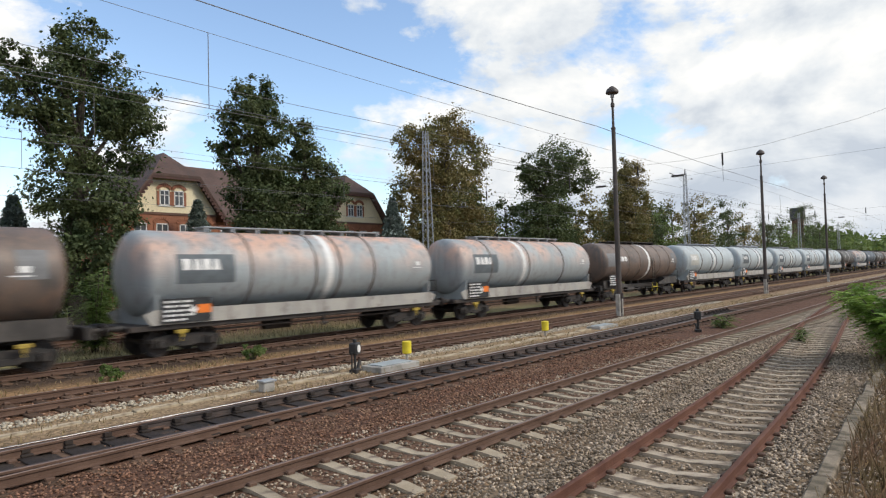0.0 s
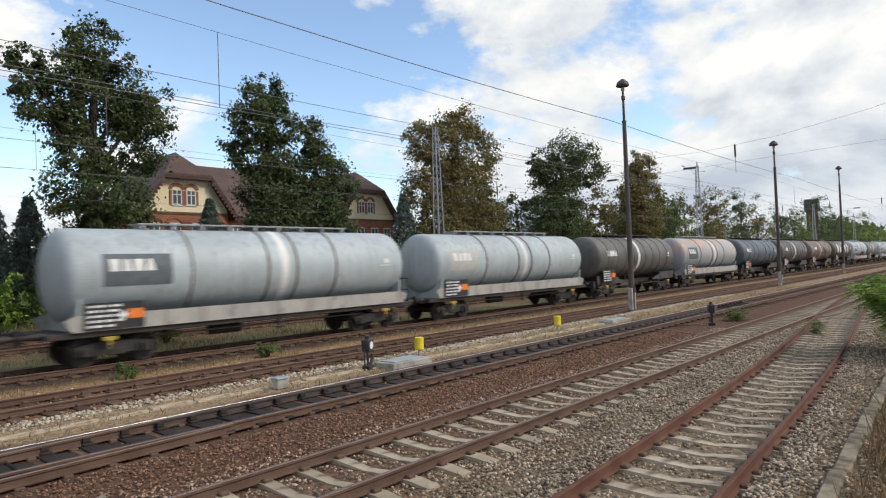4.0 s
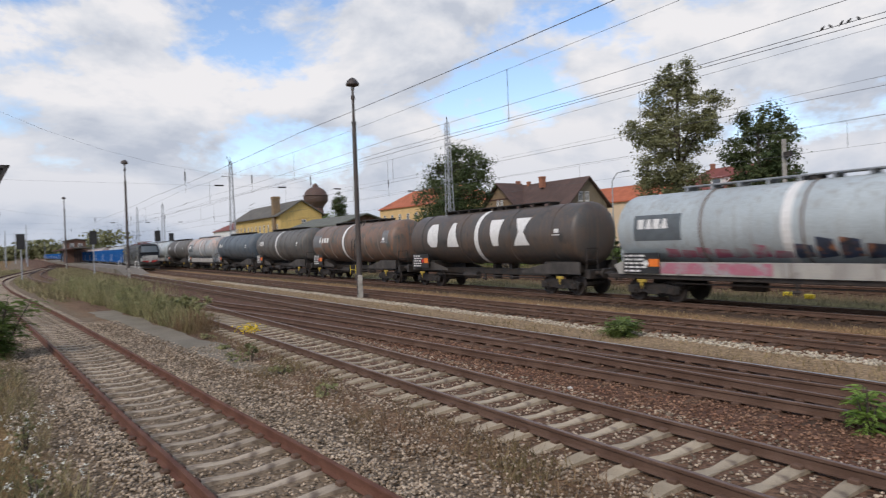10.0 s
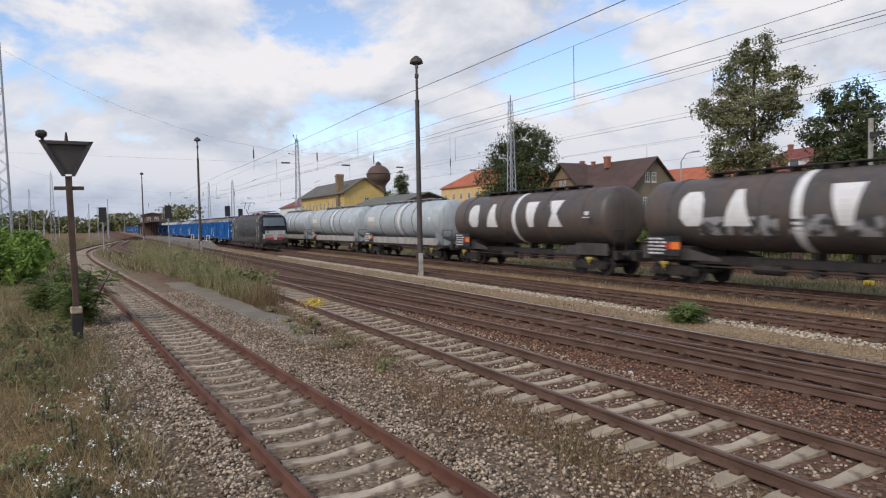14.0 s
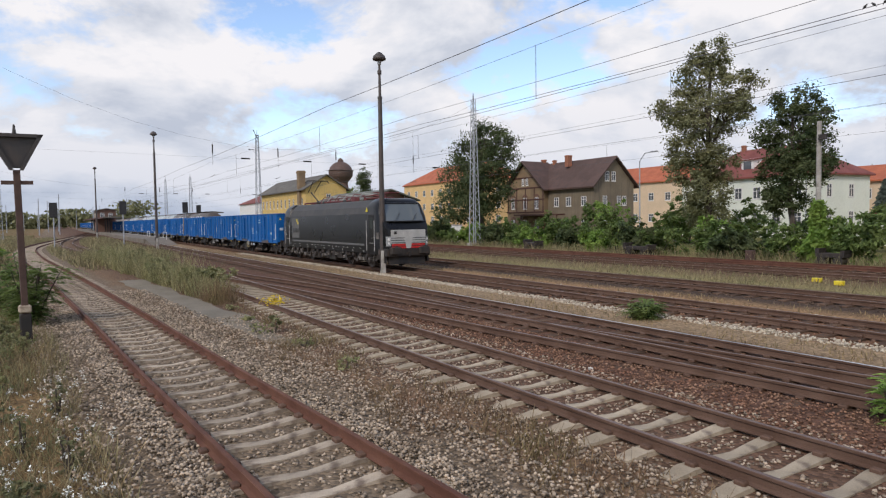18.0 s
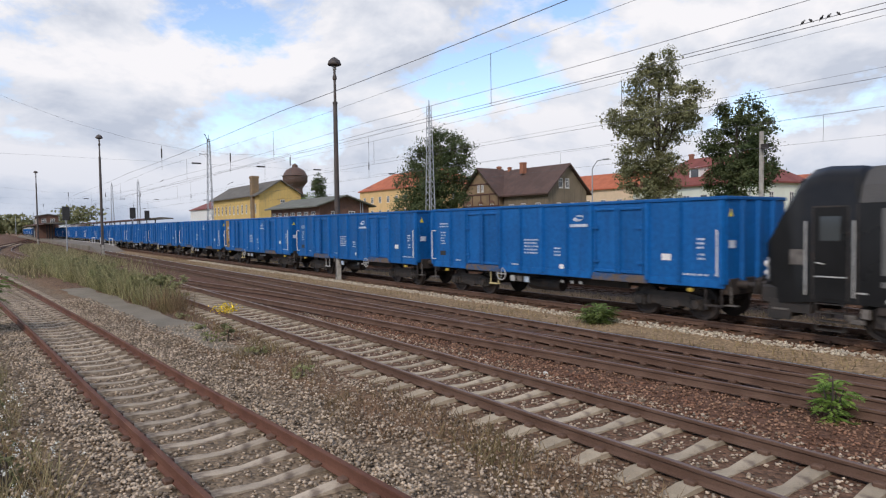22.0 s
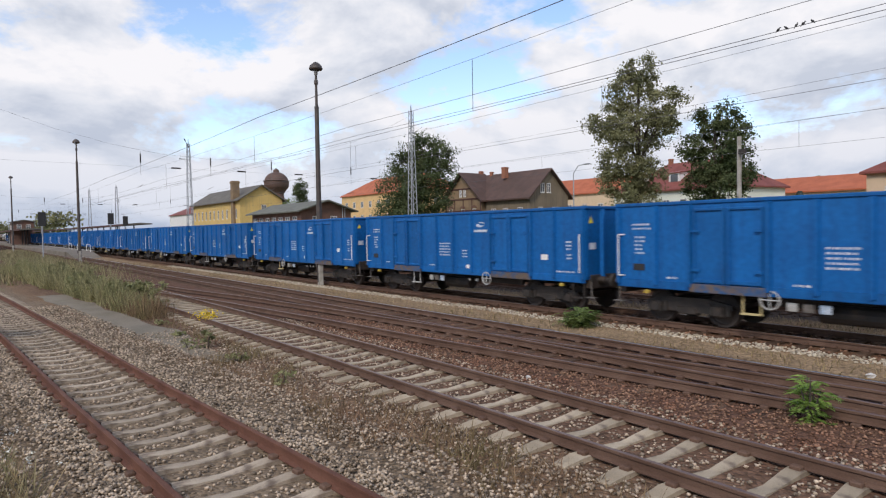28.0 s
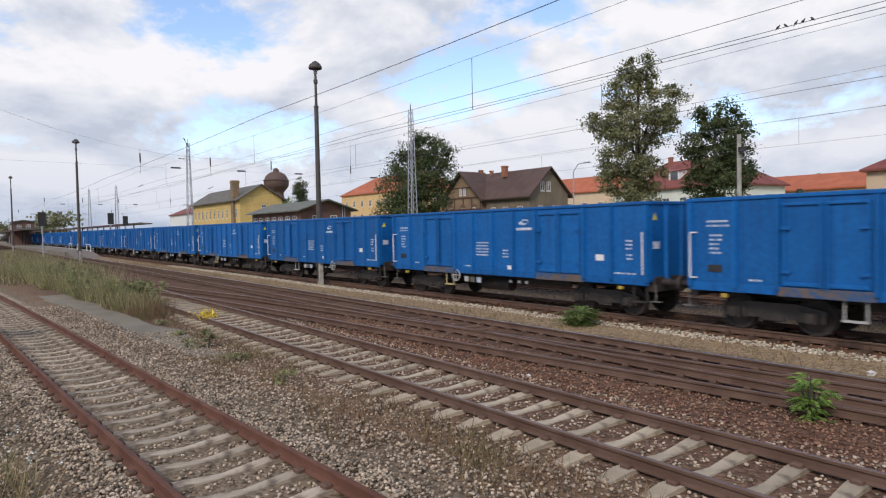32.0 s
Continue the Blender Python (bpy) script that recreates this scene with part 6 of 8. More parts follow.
def white_house():
    t, walls, roof = block("apartment_house", "pale green apartment house with dark red hipped roof", -51.2, 77.5, 20, 11, 7.7, 11.9, -8, PALE_GREEN, TILE_RED, "hip", ridge_inset=5.5)
    for k in range(7):
        for z in (1.6, 4.9):
            window(walls, FRONT(-8.6 + k * 2.85, z), 1.15, 1.5)
    for v in (3.5, 7.5):
        window(walls, side_r(20, v, 4.9), 0.9, 1.6)
        window(walls, side_r(20, v, 1.6), 0.9, 1.6)
    for u in (-6.0, 0.3, 5.6):
        d = part("dormer", Mesh().box(u - 0.95, u + 0.95, 1.2, 4.2, 8.4, 10.2), WHITE, roof, "white dormer")
        slab_m = Mesh()
        slab(slab_m, [(u - 1.15, 1.0, 10.15), (u + 1.15, 1.0, 10.15), (u + 1.15, 4.6, 10.75), (u - 1.15, 4.6, 10.75)], 0.12)
        part("dormer_roof", slab_m, TILE_RED, d)
        part("dormer_window", Mesh().box(u - 0.6, u + 0.6, 1.16, 1.2, 8.8, 9.9), PANE, d)
    part("downpipe", Mesh().rod((9.7, -0.1, 0), (9.7, -0.1, 7.6), 0.06, n=8), STEEL_GREY, t)
    chimney(roof, -4, 5.5, 11, 12.6)
    chimney(roof, 5, 5.5, 11, 12.6)


def brown_house():
    w = 17.4
    t, walls, roof = block("timbered_house", "drab brown house with dark tile roof and brick gable", -68.7, 60, w, 7.4, 7.2, 10.7, 0, TAUPE, TILE_BROWN, "along", over=0.55)
    ox = -4.4
    g = Mesh().box(ox - 4.2, ox + 4.2, -0.7, 0.4, 0, 7.2).prism([(ox - 4.2, 7.2), (ox + 4.2, 7.2), (ox, 10.9)], -0.7, -0.35)
    gw = part("gable_wall", g, BRICK_BUFF, t, "timbered buff brick gable")
    b = Mesh()
    for z in (3.6, 5.4, 7.1, 8.6):
        hw = 4.2 if z < 7.2 else 4.2 * (10.9 - z) / 3.7
        b.box(ox - hw, ox + hw, -0.76, -0.70, z, z + 0.2)
    for u in (-4.1, -2.0, 0.0, 2.0, 3.9):
        b.box(ox + u, ox + u + 0.18, -0.75, -0.70, 3.6, 7.1)
    part("timber", b, DARK_WOOD, gw)
    r = Mesh()
    slab(r, [(ox - 4.9, -1.4, 6.85), (ox, -1.4, 11.15), (ox, 3.7, 11.15), (ox - 4.9, 3.7, 6.85)])
    slab(r, [(ox + 4.9, -1.4, 6.85), (ox + 4.9, 3.7, 6.85), (ox, 3.7, 11.15), (ox, -1.4, 11.15)])
    part("gable_roof", r, TILE_BROWN, t)
    for u in (-2.8, 0.0, 2.6):
        window(gw, pose(ox + u, -0.7, 4.2), 0.75, 1.6, BRICK_DARK)
        window(gw, pose(ox + u, -0.7, 1.0), 0.75, 1.6, BRICK_DARK)
    for u in (-0.45, 0.45):
        window(gw, pose(ox + u, -0.7, 7.6), 0.55, 1.0)
    for u in (1.6, 4.0, 6.9):
        window(walls, FRONT(u, 4.4), 0.95, 1.25)
        window(walls, FRONT(u, 1.2), 0.95, 1.4)
    for v, z in ((2.4, 7.6), (3.6, 7.6), (2.0, 4.4), (4.6, 4.4), (5.6, 4.4), (2.0, 1.2), (5.0, 1.2)):
        window(walls, side_r(w, v, z), 0.75, 1.25)
    part("porch", Mesh().box(ox - 0.8, ox + 8.5, -2.2, -0.71, 3.2, 3.4).box(ox + 0.6, ox + 0.75, -2.1, -1.95, 0, 3.2).box(ox + 8.2, ox + 8.35, -2.1, -1.95, 0, 3.2), DARK_WOOD, t, "lean-to porch roof")
    chimney(roof, -4.5, 3.0, 10.3, 11.5, 0.5)
    chimney(roof, -2.8, 3.6, 10.3, 11.3, 0.4)
    chimney(roof, 1.2, 2.6, 10.0, 11.6, 0.7)


def station():
    w = 32
    t, walls, roof = block("station_building", "yellow rendered station building with mossy grey roof", -142.3, 45, w, 9, 9.6, 12.4, 0, OCHRE, SLATE, "along", over=0.7, category="station")
    for k in range(11):
        window(walls, FRONT(-14 + k * 2.8, 5.8), 0.9, 1.9, OCHRE)
        window(walls, FRONT(-14 + k * 2.8, 1.5), 1.0, 2.2, OCHRE)
    window(walls, side_r(w, 5.0, 6.6), 1.0, 1.9, OCHRE)
    window(walls, side_r(w, 3.0, 2.0), 1.0, 1.9, OCHRE)
    part("chimney", Mesh().box(12.2, 13.6, -0.5, 0.9, 0, 13.4).box(12.1, 13.7, -0.6, 1.0, 12.9, 13.2), BRICK_BUFF, roof, "tall buff brick chimney")


def signal_box():
    w = 20
    t, walls, roof = block("signal_box", "low brick signal box with felt roof", -99, 41, w, 8.4, 6.1, 7.5, 0, BRICK_DARK, FELT, "along", over=0.9, category="signal box")
    for k in range(7):
        window(walls, FRONT(-8.5 + k * 2.7, 3.7), 1.5, 1.5)
    for v in (2.4, 5.4):
        window(walls, side_r(w, v, 3.6), 1.1, 1.6)
    window(walls, side_r(w, 3.4, 0.6), 0.9, 1.7)
    part("sign", Mesh().box(10.0, 10.05, 1.0, 4.2, 2.75, 3.25), WHITE, walls, "white name board")
    part("sign_lettering", Mesh().box(10.05, 10.06, 1.3, 3.9, 2.92, 3.1), BLACK, walls)
    part("cable_duct", Mesh().rod((10.1, 6.9, 0), (10.1, 6.9, 6.6), 0.06, n=6).rod((10.1, 7.3, 0), (10.1, 7.3, 6.6), 0.06, n=6), STEEL_GREY, t)


def small_blocks():
    t, walls, roof = block("tenement", "apricot tenement with orange hipped roof", -150, 92, 42, 14, 13.0, 18.0, 0, APRICOT, TILE_ORANGE, "hip", ridge_inset=8)
    for k in range(9):
        for z in (2.0, 5.6, 9.4):
            window(walls, FRONT(-18 + k * 4.5, z), 1.4, 1.7)
    for v in (4, 10):
        for z in (2.0, 5.6, 9.4):
            window(walls, side_r(42, v, z), 1.4, 1.7)
        part("balcony", Mesh().box(21.0, 22.2, v - 1.3, v + 1.3, 8.2, 9.2), WHITE, walls)
    t, walls, roof = block("long_tenement", "pale tenement row with orange tile roof", -90, 104, 42, 12, 9.8, 13.4, 0, PEACH, TILE_ORANGE, "hip", ridge_inset=6)
    for k in range(10):
        for z in (1.8, 6.0):
            window(walls, FRONT(-18.5 + k * 4.1, z), 1.3, 1.6)
    t, walls, roof = block("low_row_house", "row house with orange tile roof", -34, 96, 30, 11, 7.4, 9.6, 0, PEACH, TILE_ORANGE, "along")
    for k in range(9):
        window(walls, FRONT(-13.5 + k * 3.3, 4.9), 1.2, 1.4)
    t, walls, roof = block("garden_house", "small house with a red gable roof behind shrubs", -24.9, 62, 5.8, 9, 2.7, 4.75, 0, PALE_GREEN, TILE_RED, "across")
    window(walls, FRONT(0.1, 2.7), 0.8, 0.9)
    window(walls, FRONT(-1.6, 1.0), 0.9, 1.1)
    t, walls, roof = block("red_roofed_station_wing", "white house with a red hipped roof beyond the station", -232, 62, 30, 16, 9.4, 13.6, 0, WHITE, TILE_RED, "hip", ridge_inset=9)
    for v in (3, 8, 13):
        window(walls, side_r(30, v, 6), 1.2, 1.6)
    chimney(roof, 6, 8, 12.5, 14.6, 1.0)
    t, walls, roof = block("platform_house", "brick platform house with flat roof", -205, 11.4, 14, 4.5, 6.6, 7.0, 0, BRICK_DARK, SLATE, "along", category="station")
    for k in range(4):
        window(walls, FRONT(-5 + k * 3.2, 4.6), 1.2, 1.3)
    for v in (1.2, 3.2):
        window(walls, side_r(14, v, 4.6), 1.0, 1.3)


def water_tower():
    t = thing("water_tower", "old brick water tower with a rusty domed tank", "water tower", at=pose(-263, 110, 0))
    up = Matrix.Rotation(-math.pi / 2, 4, "Y")
    part("shaft", Mesh().lathe([(0, 4.2), (17, 3.3), (19.3, 3.0)], 28, m=up), BRICK_DARK, t, "", True)
    part("tank", Mesh().lathe([(19.3, 3.0), (20.4, 3.7), (21.6, 4.7), (22.4, 5.25), (24.6, 5.3), (24.8, 5.7), (25.0, 5.2)], 28, m=up), mat("rusty_tank_sheet", (0.13, 0.075, 0.055), (0.09, 0.06, 0.05), rough=0.7), t, "", True)
    part("dome", Mesh().lathe([(25.0, 5.1), (26.3, 4.6), (27.4, 3.7), (28.2, 2.4), (28.6, 1.3), (29.5, 1.2), (29.9, 0.7), (30.4, 0.1)], 28, m=up), MATS["rusty_tank_sheet"], t, "", True)
    for k in range(8):
        a = 2 * math.pi * k / 8
        part("window", Mesh().box(-0.5, 0.5, -0.1, 0.1, 0, 1.6), PANE, t, at=pose(4.05 * math.cos(a), 4.05 * math.sin(a), 14, 0, 0, math.degrees(a) + 90))


def far_tower():
    t = thing("brick_tower", "dark brick tower beyond the trees", "tower", at=pose(268, 54, 0))
    part("shaft", Mesh().box(-1.7, 1.7, -1.7, 1.7, 0, 18.0, c=0.1), BRICK_DARK, t)
    part("roof", Mesh().prism([(-2.2, 18.0), (2.2, 18.0), (2.1, 19.0), (1.5, 22.2), (-1.5, 22.2), (-2.1, 19.0)], -2.2, 2.2), mat("dark_slate", (0.05, 0.052, 0.058), (0.07, 0.07, 0.075), rough=0.7), t)



villa()
red_hip_house()
white_house()
brown_house()
station()
signal_box()
small_blocks()
water_tower()
far_tower()

# ---- trees and plants ----
def leaf_quads(c, size, r, droop=0.3, long=1.5, out=None):
    """Small four-cornered leaves round the points c; out: the way that each one's face leans to."""
    n = len(c)
    face = r.normal(size=(n, 3))
    if out is not None:
        face = 0.55 * face + out
    face /= np.linalg.norm(face, axis=1)[:, None]
    d = np.cross(face, r.normal(size=(n, 3)))
    d /= np.linalg.norm(d, axis=1)[:, None]
    d[:, 2] -= droop * 0.4
    u = np.cross(face, d)
    u /= np.linalg.norm(u, axis=1)[:, None]
    s = size * r.uniform(0.6, 1.4, (n, 1))
    a, b = d * s * long * 0.5, u * s * 0.5
    return np.stack([c - a, c + b * 0.9, c + a, c - b * 0.9], 1)


def crown_points(lobes, n, r, shell=0.55, per=46, lean=False):
    """Points in flattened sprays near the outside of ellipsoid lobes (x, y, z, rx, ry, rz); lean: also the way outward and up."""
    vol = np.array([l[3] * l[4] + l[4] * l[5] + l[3] * l[5] for l in lobes])
    out, way = [], []
    for l, k in zip(lobes, (vol / vol.sum() * n).astype(int)):
        m = max(3, k // per)
        d = r.normal(size=(m, 3))
        d /= np.linalg.norm(d, axis=1)[:, None]
        rad = shell + (1.0 - shell) * r.uniform(0, 1, (m, 1)) ** 0.6
        rad *= np.where(r.uniform(0, 1, (m, 1)) < 0.1, 1.1, 1.0)
        centre = np.array(l[:3]) + d * rad * np.array(l[3:6])
        spread = 0.15 * np.mean(l[3:6]) * r.uniform(0.5, 1.5, (m, 1))
        pick = r.randint(0, m, k)
        o = r.normal(size=(k, 3)) * spread[pick] * np.array((1, 1, 0.75))
        o[:, 2] -= 0.1 * np.hypot(o[:, 0], o[:, 1])
        out.append(centre[pick] + o)
        way.append(d[pick] * 0.6 + np.array((0, 0, 0.55)))
    return (np.concatenate(out), np.concatenate(way)) if lean else np.concatenate(out)


def limb_mesh(base, top, r0, lobes, rnd):
    m = Mesh()
    base, top = Vector(base), Vector(top)
    prev, pr, n = base, r0, 5
    for k in range(1, n + 1):
        q = base.lerp(top, k / n) + Vector((rnd.uniform(-1, 1), rnd.uniform(-1, 1), 0)) * 0.05 * (top - base).length * 0.4
        rad = r0 * (1 - 0.75 * k / n)
        m.rod(prev, q, pr, rad, 9)
        prev, pr = q, rad
    for l in lobes:
        c = Vector(l[:3])
        f = min(0.85, max(0.15, (c.z - base.z) / max(0.1, (top.z - base.z)) * 0.7))
        s = base.lerp(top, f)
        mid = s.lerp(c, 0.55) + Vector((0, 0, 0.3))
        m.rod(s, mid, r0 * 0.4, r0 * 0.25, 7)
        m.rod(mid, c, r0 * 0.25, r0 * 0.08, 6)
        for _ in range(3):
            e = c + Vector((rnd.uniform(-1, 1) * l[3], rnd.uniform(-1, 1) * l[4], rnd.uniform(-0.6, 1) * l[5])) * 0.75
            m.rod(mid, e, r0 * 0.14, r0 * 0.04, 5)
    return m


def tree(name, label, x, y, lobes, n, leaf, material, seed, trunk=0.3, category="tree", group="trees behind the tracks", dense=3.0):
    """lobes are given relative to the foot: (x, z, rx, rz); their depth follows the width."""
    r, rnd = np.random.RandomState(seed), random.Random(seed)
    L = [(a + rnd.uniform(-0.3, 0.3), rnd.uniform(-1, 1) * w * 0.35, z, w * 1.1, w, h * 1.1) for a, z, w, h in lobes]
    t = thing(name, label, category, group, at=pose(x, y, 0))
    top = max(L, key=lambda l: l[2])
    part("trunk", limb_mesh((0, 0, -0.1), (top[0] * 0.6, 0, top[2]), trunk, L, rnd), BARK, t, "", True)
    p, way = crown_points(L, int(n * dense), r, 0.38, 90, True)
    part("crown", quads_mesh("crown", leaf_quads(p, leaf * 0.43, r, out=way), material), None, t)
    return t


tree("lime_tree", "tall dark green lime tree with a ragged crown", 14.2, 40, [(0.7, 16.2, 1.7, 1.8), (-1.1, 14.9, 1.9, 1.6), (-3.2, 14.3, 1.2, 1.4), (-2.1, 12.0, 1.3, 1.6), (2.3, 14.3, 2.0, 2.0), (3.3, 12.8, 1.8, 1.8), (0.5, 12.8, 2.5, 1.9), (-0.6, 10.2, 1.5, 1.4), (1.9, 10.3, 1.9, 1.6), (0.5, 7.8, 2.7, 1.8), (1.4, 5.8, 2.2, 1.4), (-0.7, 5.9, 1.7, 1.3), (0.6, 3.6, 2.4, 1.6)], 15500, 0.34, LEAF_DARK, 11, 0.4)
tree("lime_tree", "dark green lime tree leaning over the villa", 23.9, 36.7, [(0.3, 14.7, 1.36, 1.36), (-0.9, 12.9, 1.54, 1.45), (1.0, 12.8, 1.45, 1.54), (-1.9, 11.1, 1.09, 0.91), (0.1, 10.2, 1.81, 1.63), (0.7, 8.1, 2.08, 1.9), (0.5, 6.0, 1.9, 1.36), (0.5, 3.9, 1.9, 1.45)], 11500, 0.32, LEAF_DARK, 12, 0.34)
tree("lime_tree", "dark green lime tree with an upright crown", 28.3, 36.4, [(-0.5, 12.3, 1.18, 1.36), (-0.4, 10.1, 1.81, 1.72), (1.2, 8.8, 1.54, 1.72), (-1.1, 7.3, 2.17, 1.72), (0.4, 6.0, 1.72, 1.27), (-0.4, 3.9, 1.99, 1.45)], 10000, 0.32, LEAF_DARK, 13, 0.3)
tree("chestnut_tree", "broad chestnut with browning autumn leaves", 48.6, 41, [(1.2, 16.9, 2.6, 2.0), (-4.2, 14.8, 2.0, 2.0), (-1.8, 13.5, 2.9, 2.3), (4.4, 14.2, 1.9, 2.5), (-4.9, 10.2, 1.8, 2.5), (0.9, 10.4, 3.6, 3.2), (3.8, 7.3, 2.5, 2.2), (-3.8, 6.9, 2.5, 2.0), (0.4, 5.0, 3.6, 2.4)], 14500, 0.4, LEAF_OLIVE, 14, 0.45)
tree("oak_tree", "round dark oak in a wooded strip", 70, 43, [(1.7, 16.6, 3.5, 2.0), (-2.2, 14.1, 2.1, 1.7), (6.4, 15.0, 2.7, 2.1), (0.6, 13.3, 3.1, 1.8), (-3.6, 15.0, 1.1, 1.0), (2.6, 10.9, 2.8, 2.3), (-2.2, 9.4, 2.4, 2.1), (0.4, 7.0, 3.8, 2.4)], 10000, 0.45, LEAF_DARK, 15, 0.45)
tree("ash_tree", "upright ash with browning top", 95, 43, [(1.2, 16.4, 2.6, 3.0), (-1.6, 13.2, 2.5, 3.0), (2.6, 11.6, 3.2, 3.2), (0.0, 8.6, 3.9, 2.8)], 8000, 0.5, LEAF_OLIVE, 16, 0.4)
tree("maple_tree", "green and brown maple by the red-roofed house", -8.4, 40, [(-0.4, 14.5, 2.0, 1.4), (2.5, 13.8, 1.8, 1.5), (-2.3, 12.5, 1.7, 2.0), (1.0, 11.7, 3.2, 1.9), (3.7, 11.5, 1.5, 1.6), (-1.6, 10.0, 1.9, 1.6), (2.4, 9.5, 2.5, 1.7), (0.2, 7.4, 2.9, 1.7), (-1.3, 5.6, 1.9, 1.5), (2.3, 5.5, 2.2, 1.4), (0.4, 4.0, 2.4, 1.6)], 13500, 0.34, LEAF_MAPLE, 17, 0.36)
tree("robinia_tree", "loose dark robinia with drooping boughs", 1.6, 41, [(0.0, 13.5, 1.7, 1.4), (-1.5, 12.3, 1.8, 1.5), (1.1, 11.5, 1.9, 1.8), (-3.0, 11.3, 1.0, 1.0), (3.1, 10.3, 1.6, 1.5), (-0.1, 9.4, 2.6, 1.9), (4.5, 9.1, 1.0, 1.0), (2.3, 7.5, 2.2, 1.6), (-1.2, 6.9, 2.2, 1.6), (0.5, 5.0, 2.3, 1.6), (0.6, 3.4, 2.2, 1.4)], 10500, 0.32, LEAF_DARK, 18, 0.34)
tree("hornbeam_tree", "tall grey-green tree with a gapped crown", -36, 50, [(-0.1, 17.0, 1.6, 1.4), (-1.0, 15.4, 2.0, 1.8), (1.8, 13.7, 2.2, 1.6), (-2.8, 12.9, 2.0, 1.6), (0.2, 11.3, 2.7, 1.8), (3.0, 12.2, 1.4, 1.2), (-1.1, 9.0, 2.4, 1.7), (0.8, 7.5, 1.8, 1.5), (-1.4, 6.9, 2.0, 1.6), (0.2, 5.0, 2.2, 1.6), (-0.2, 3.4, 2.2, 1.3)], 13000, 0.34, LEAF_GREY, 19, 0.36)
tree("hornbeam_tree", "small grey-green tree by the apartment house", -28.6, 50, [(-0.1, 11.6, 1.6, 1.3), (1.1, 10.1, 1.5, 1.4), (-1.4, 9.5, 1.5, 1.4), (0.2, 7.9, 2.2, 1.7), (1.5, 6.5, 1.8, 1.5), (-1.3, 6.0, 1.6, 1.5), (-0.1, 4.2, 1.6, 1.5)], 9000, 0.32, LEAF_DARK, 20, 0.27)
tree("beech_tree", "dense dark tree beside the brown house", -66.8, 47, [(0.7, 13.2, 2.6, 1.7), (4.2, 11.9, 1.9, 1.6), (-3.2, 11.4, 2.6, 2.1), (2.8, 9.7, 2.9, 2.1), (-2.8, 8.4, 3.3, 2.4), (1.4, 6.8, 3.5, 2.2), (-1.6, 4.6, 4.2, 2.4)], 12500, 0.4, LEAF_DARK, 21, 0.45)
tree("poplar_tree", "slim dark poplar by the water tower", -227, 105, [(0, 18, 2.4, 5), (0, 11, 2.6, 5)], 2500, 0.8, LEAF_DARK, 22, 0.4)
tree("roadside_tree", "low green tree by the water tower", -243, 104, [(0, 12, 6, 4), (5, 9, 5, 4)], 2500, 0.9, LEAF_MID, 23, 0.4)
for k, (x, y, h, w) in enumerate(((60, 47, 11, 4.5), (77, 48, 10, 5), (84, 46, 11.5, 4.5), (100, 47, 10.5, 5.5), (55.5, 48, 12.5, 3.6), (64, 51, 12, 4.5), (73, 51, 11.5, 5), (88, 52, 11.5, 5), (105, 52, 11.5, 5), (115, 53, 11.5, 5.5), (127, 53, 12.5, 5.5), (140, 53, 13, 6), (110, 46, 12, 5), (121, 48, 11, 6), (134, 46, 13.5, 5), (147, 48, 11, 6), (160, 47, 14, 6), (176, 48, 12, 7), (194, 47, 13, 7), (214, 48, 12, 8), (236, 46, 17, 7), (262, 46, 13, 9), (290, 45, 14, 9))):
    h *= 1.22 if x < 130 else 1.32
    tree("woodland_tree", "dark green tree in a wooded strip", x, y, [(0, h * 0.8, w * 0.6, h * 0.2), (-w * 0.4, h * 0.55, w * 0.6, h * 0.25), (w * 0.45, h * 0.5, w * 0.65, h * 0.25), (0, h * 0.28, w, h * 0.25)], 3600, 0.62, (LEAF_DARK, LEAF_MID, LEAF_OLIVE)[k % 3 if k % 4 else 0], 40 + k, 0.3, group="trees in the wooded strip", dense=1.6)


def fir(x, y, h, w, seed):
    r = np.random.RandomState(seed)
    t = thing("fir_tree", "blue-green conical fir with drooping boughs", "tree", "firs by the villa", at=pose(x, y, 0))
    part("trunk", Mesh().rod((0, 0, 0), (0, 0, h * 0.97), 0.16, 0.02, 8), BARK, t)
    n = 9000
    z = r.uniform(0, 1, n) ** 1.3
    tier = np.floor(z * 14) / 14
    rad = w * (1 - tier) ** 0.75 * np.sqrt(r.uniform(0.15, 1, n)) * (1 - 0.5 * (z * 14 % 1))
    a = np.round(r.uniform(0, 2 * math.pi, n) * 2.2) / 2.2 + r.normal(0, 0.12, n)
    c = np.stack([rad * np.cos(a), rad * np.sin(a), 0.3 + z * (h - 0.3) - rad * 0.2], 1)
    part("crown", quads_mesh("crown", leaf_quads(c, 0.13, r, 0.4, 2.4), LEAF_FIR), None, t)


fir(24.9, 46, 8.7, 3.0, 31)
fir(10.5, 46, 8.8, 3.0, 32)
fir(13.0, 47, 8.3, 3.0, 33)
fir(8.2, 49, 8.2, 2.9, 34)
fir(-28.8, 66, 6.0, 2.2, 35)
fir(41.0, 41, 9.5, 3.0, 36)


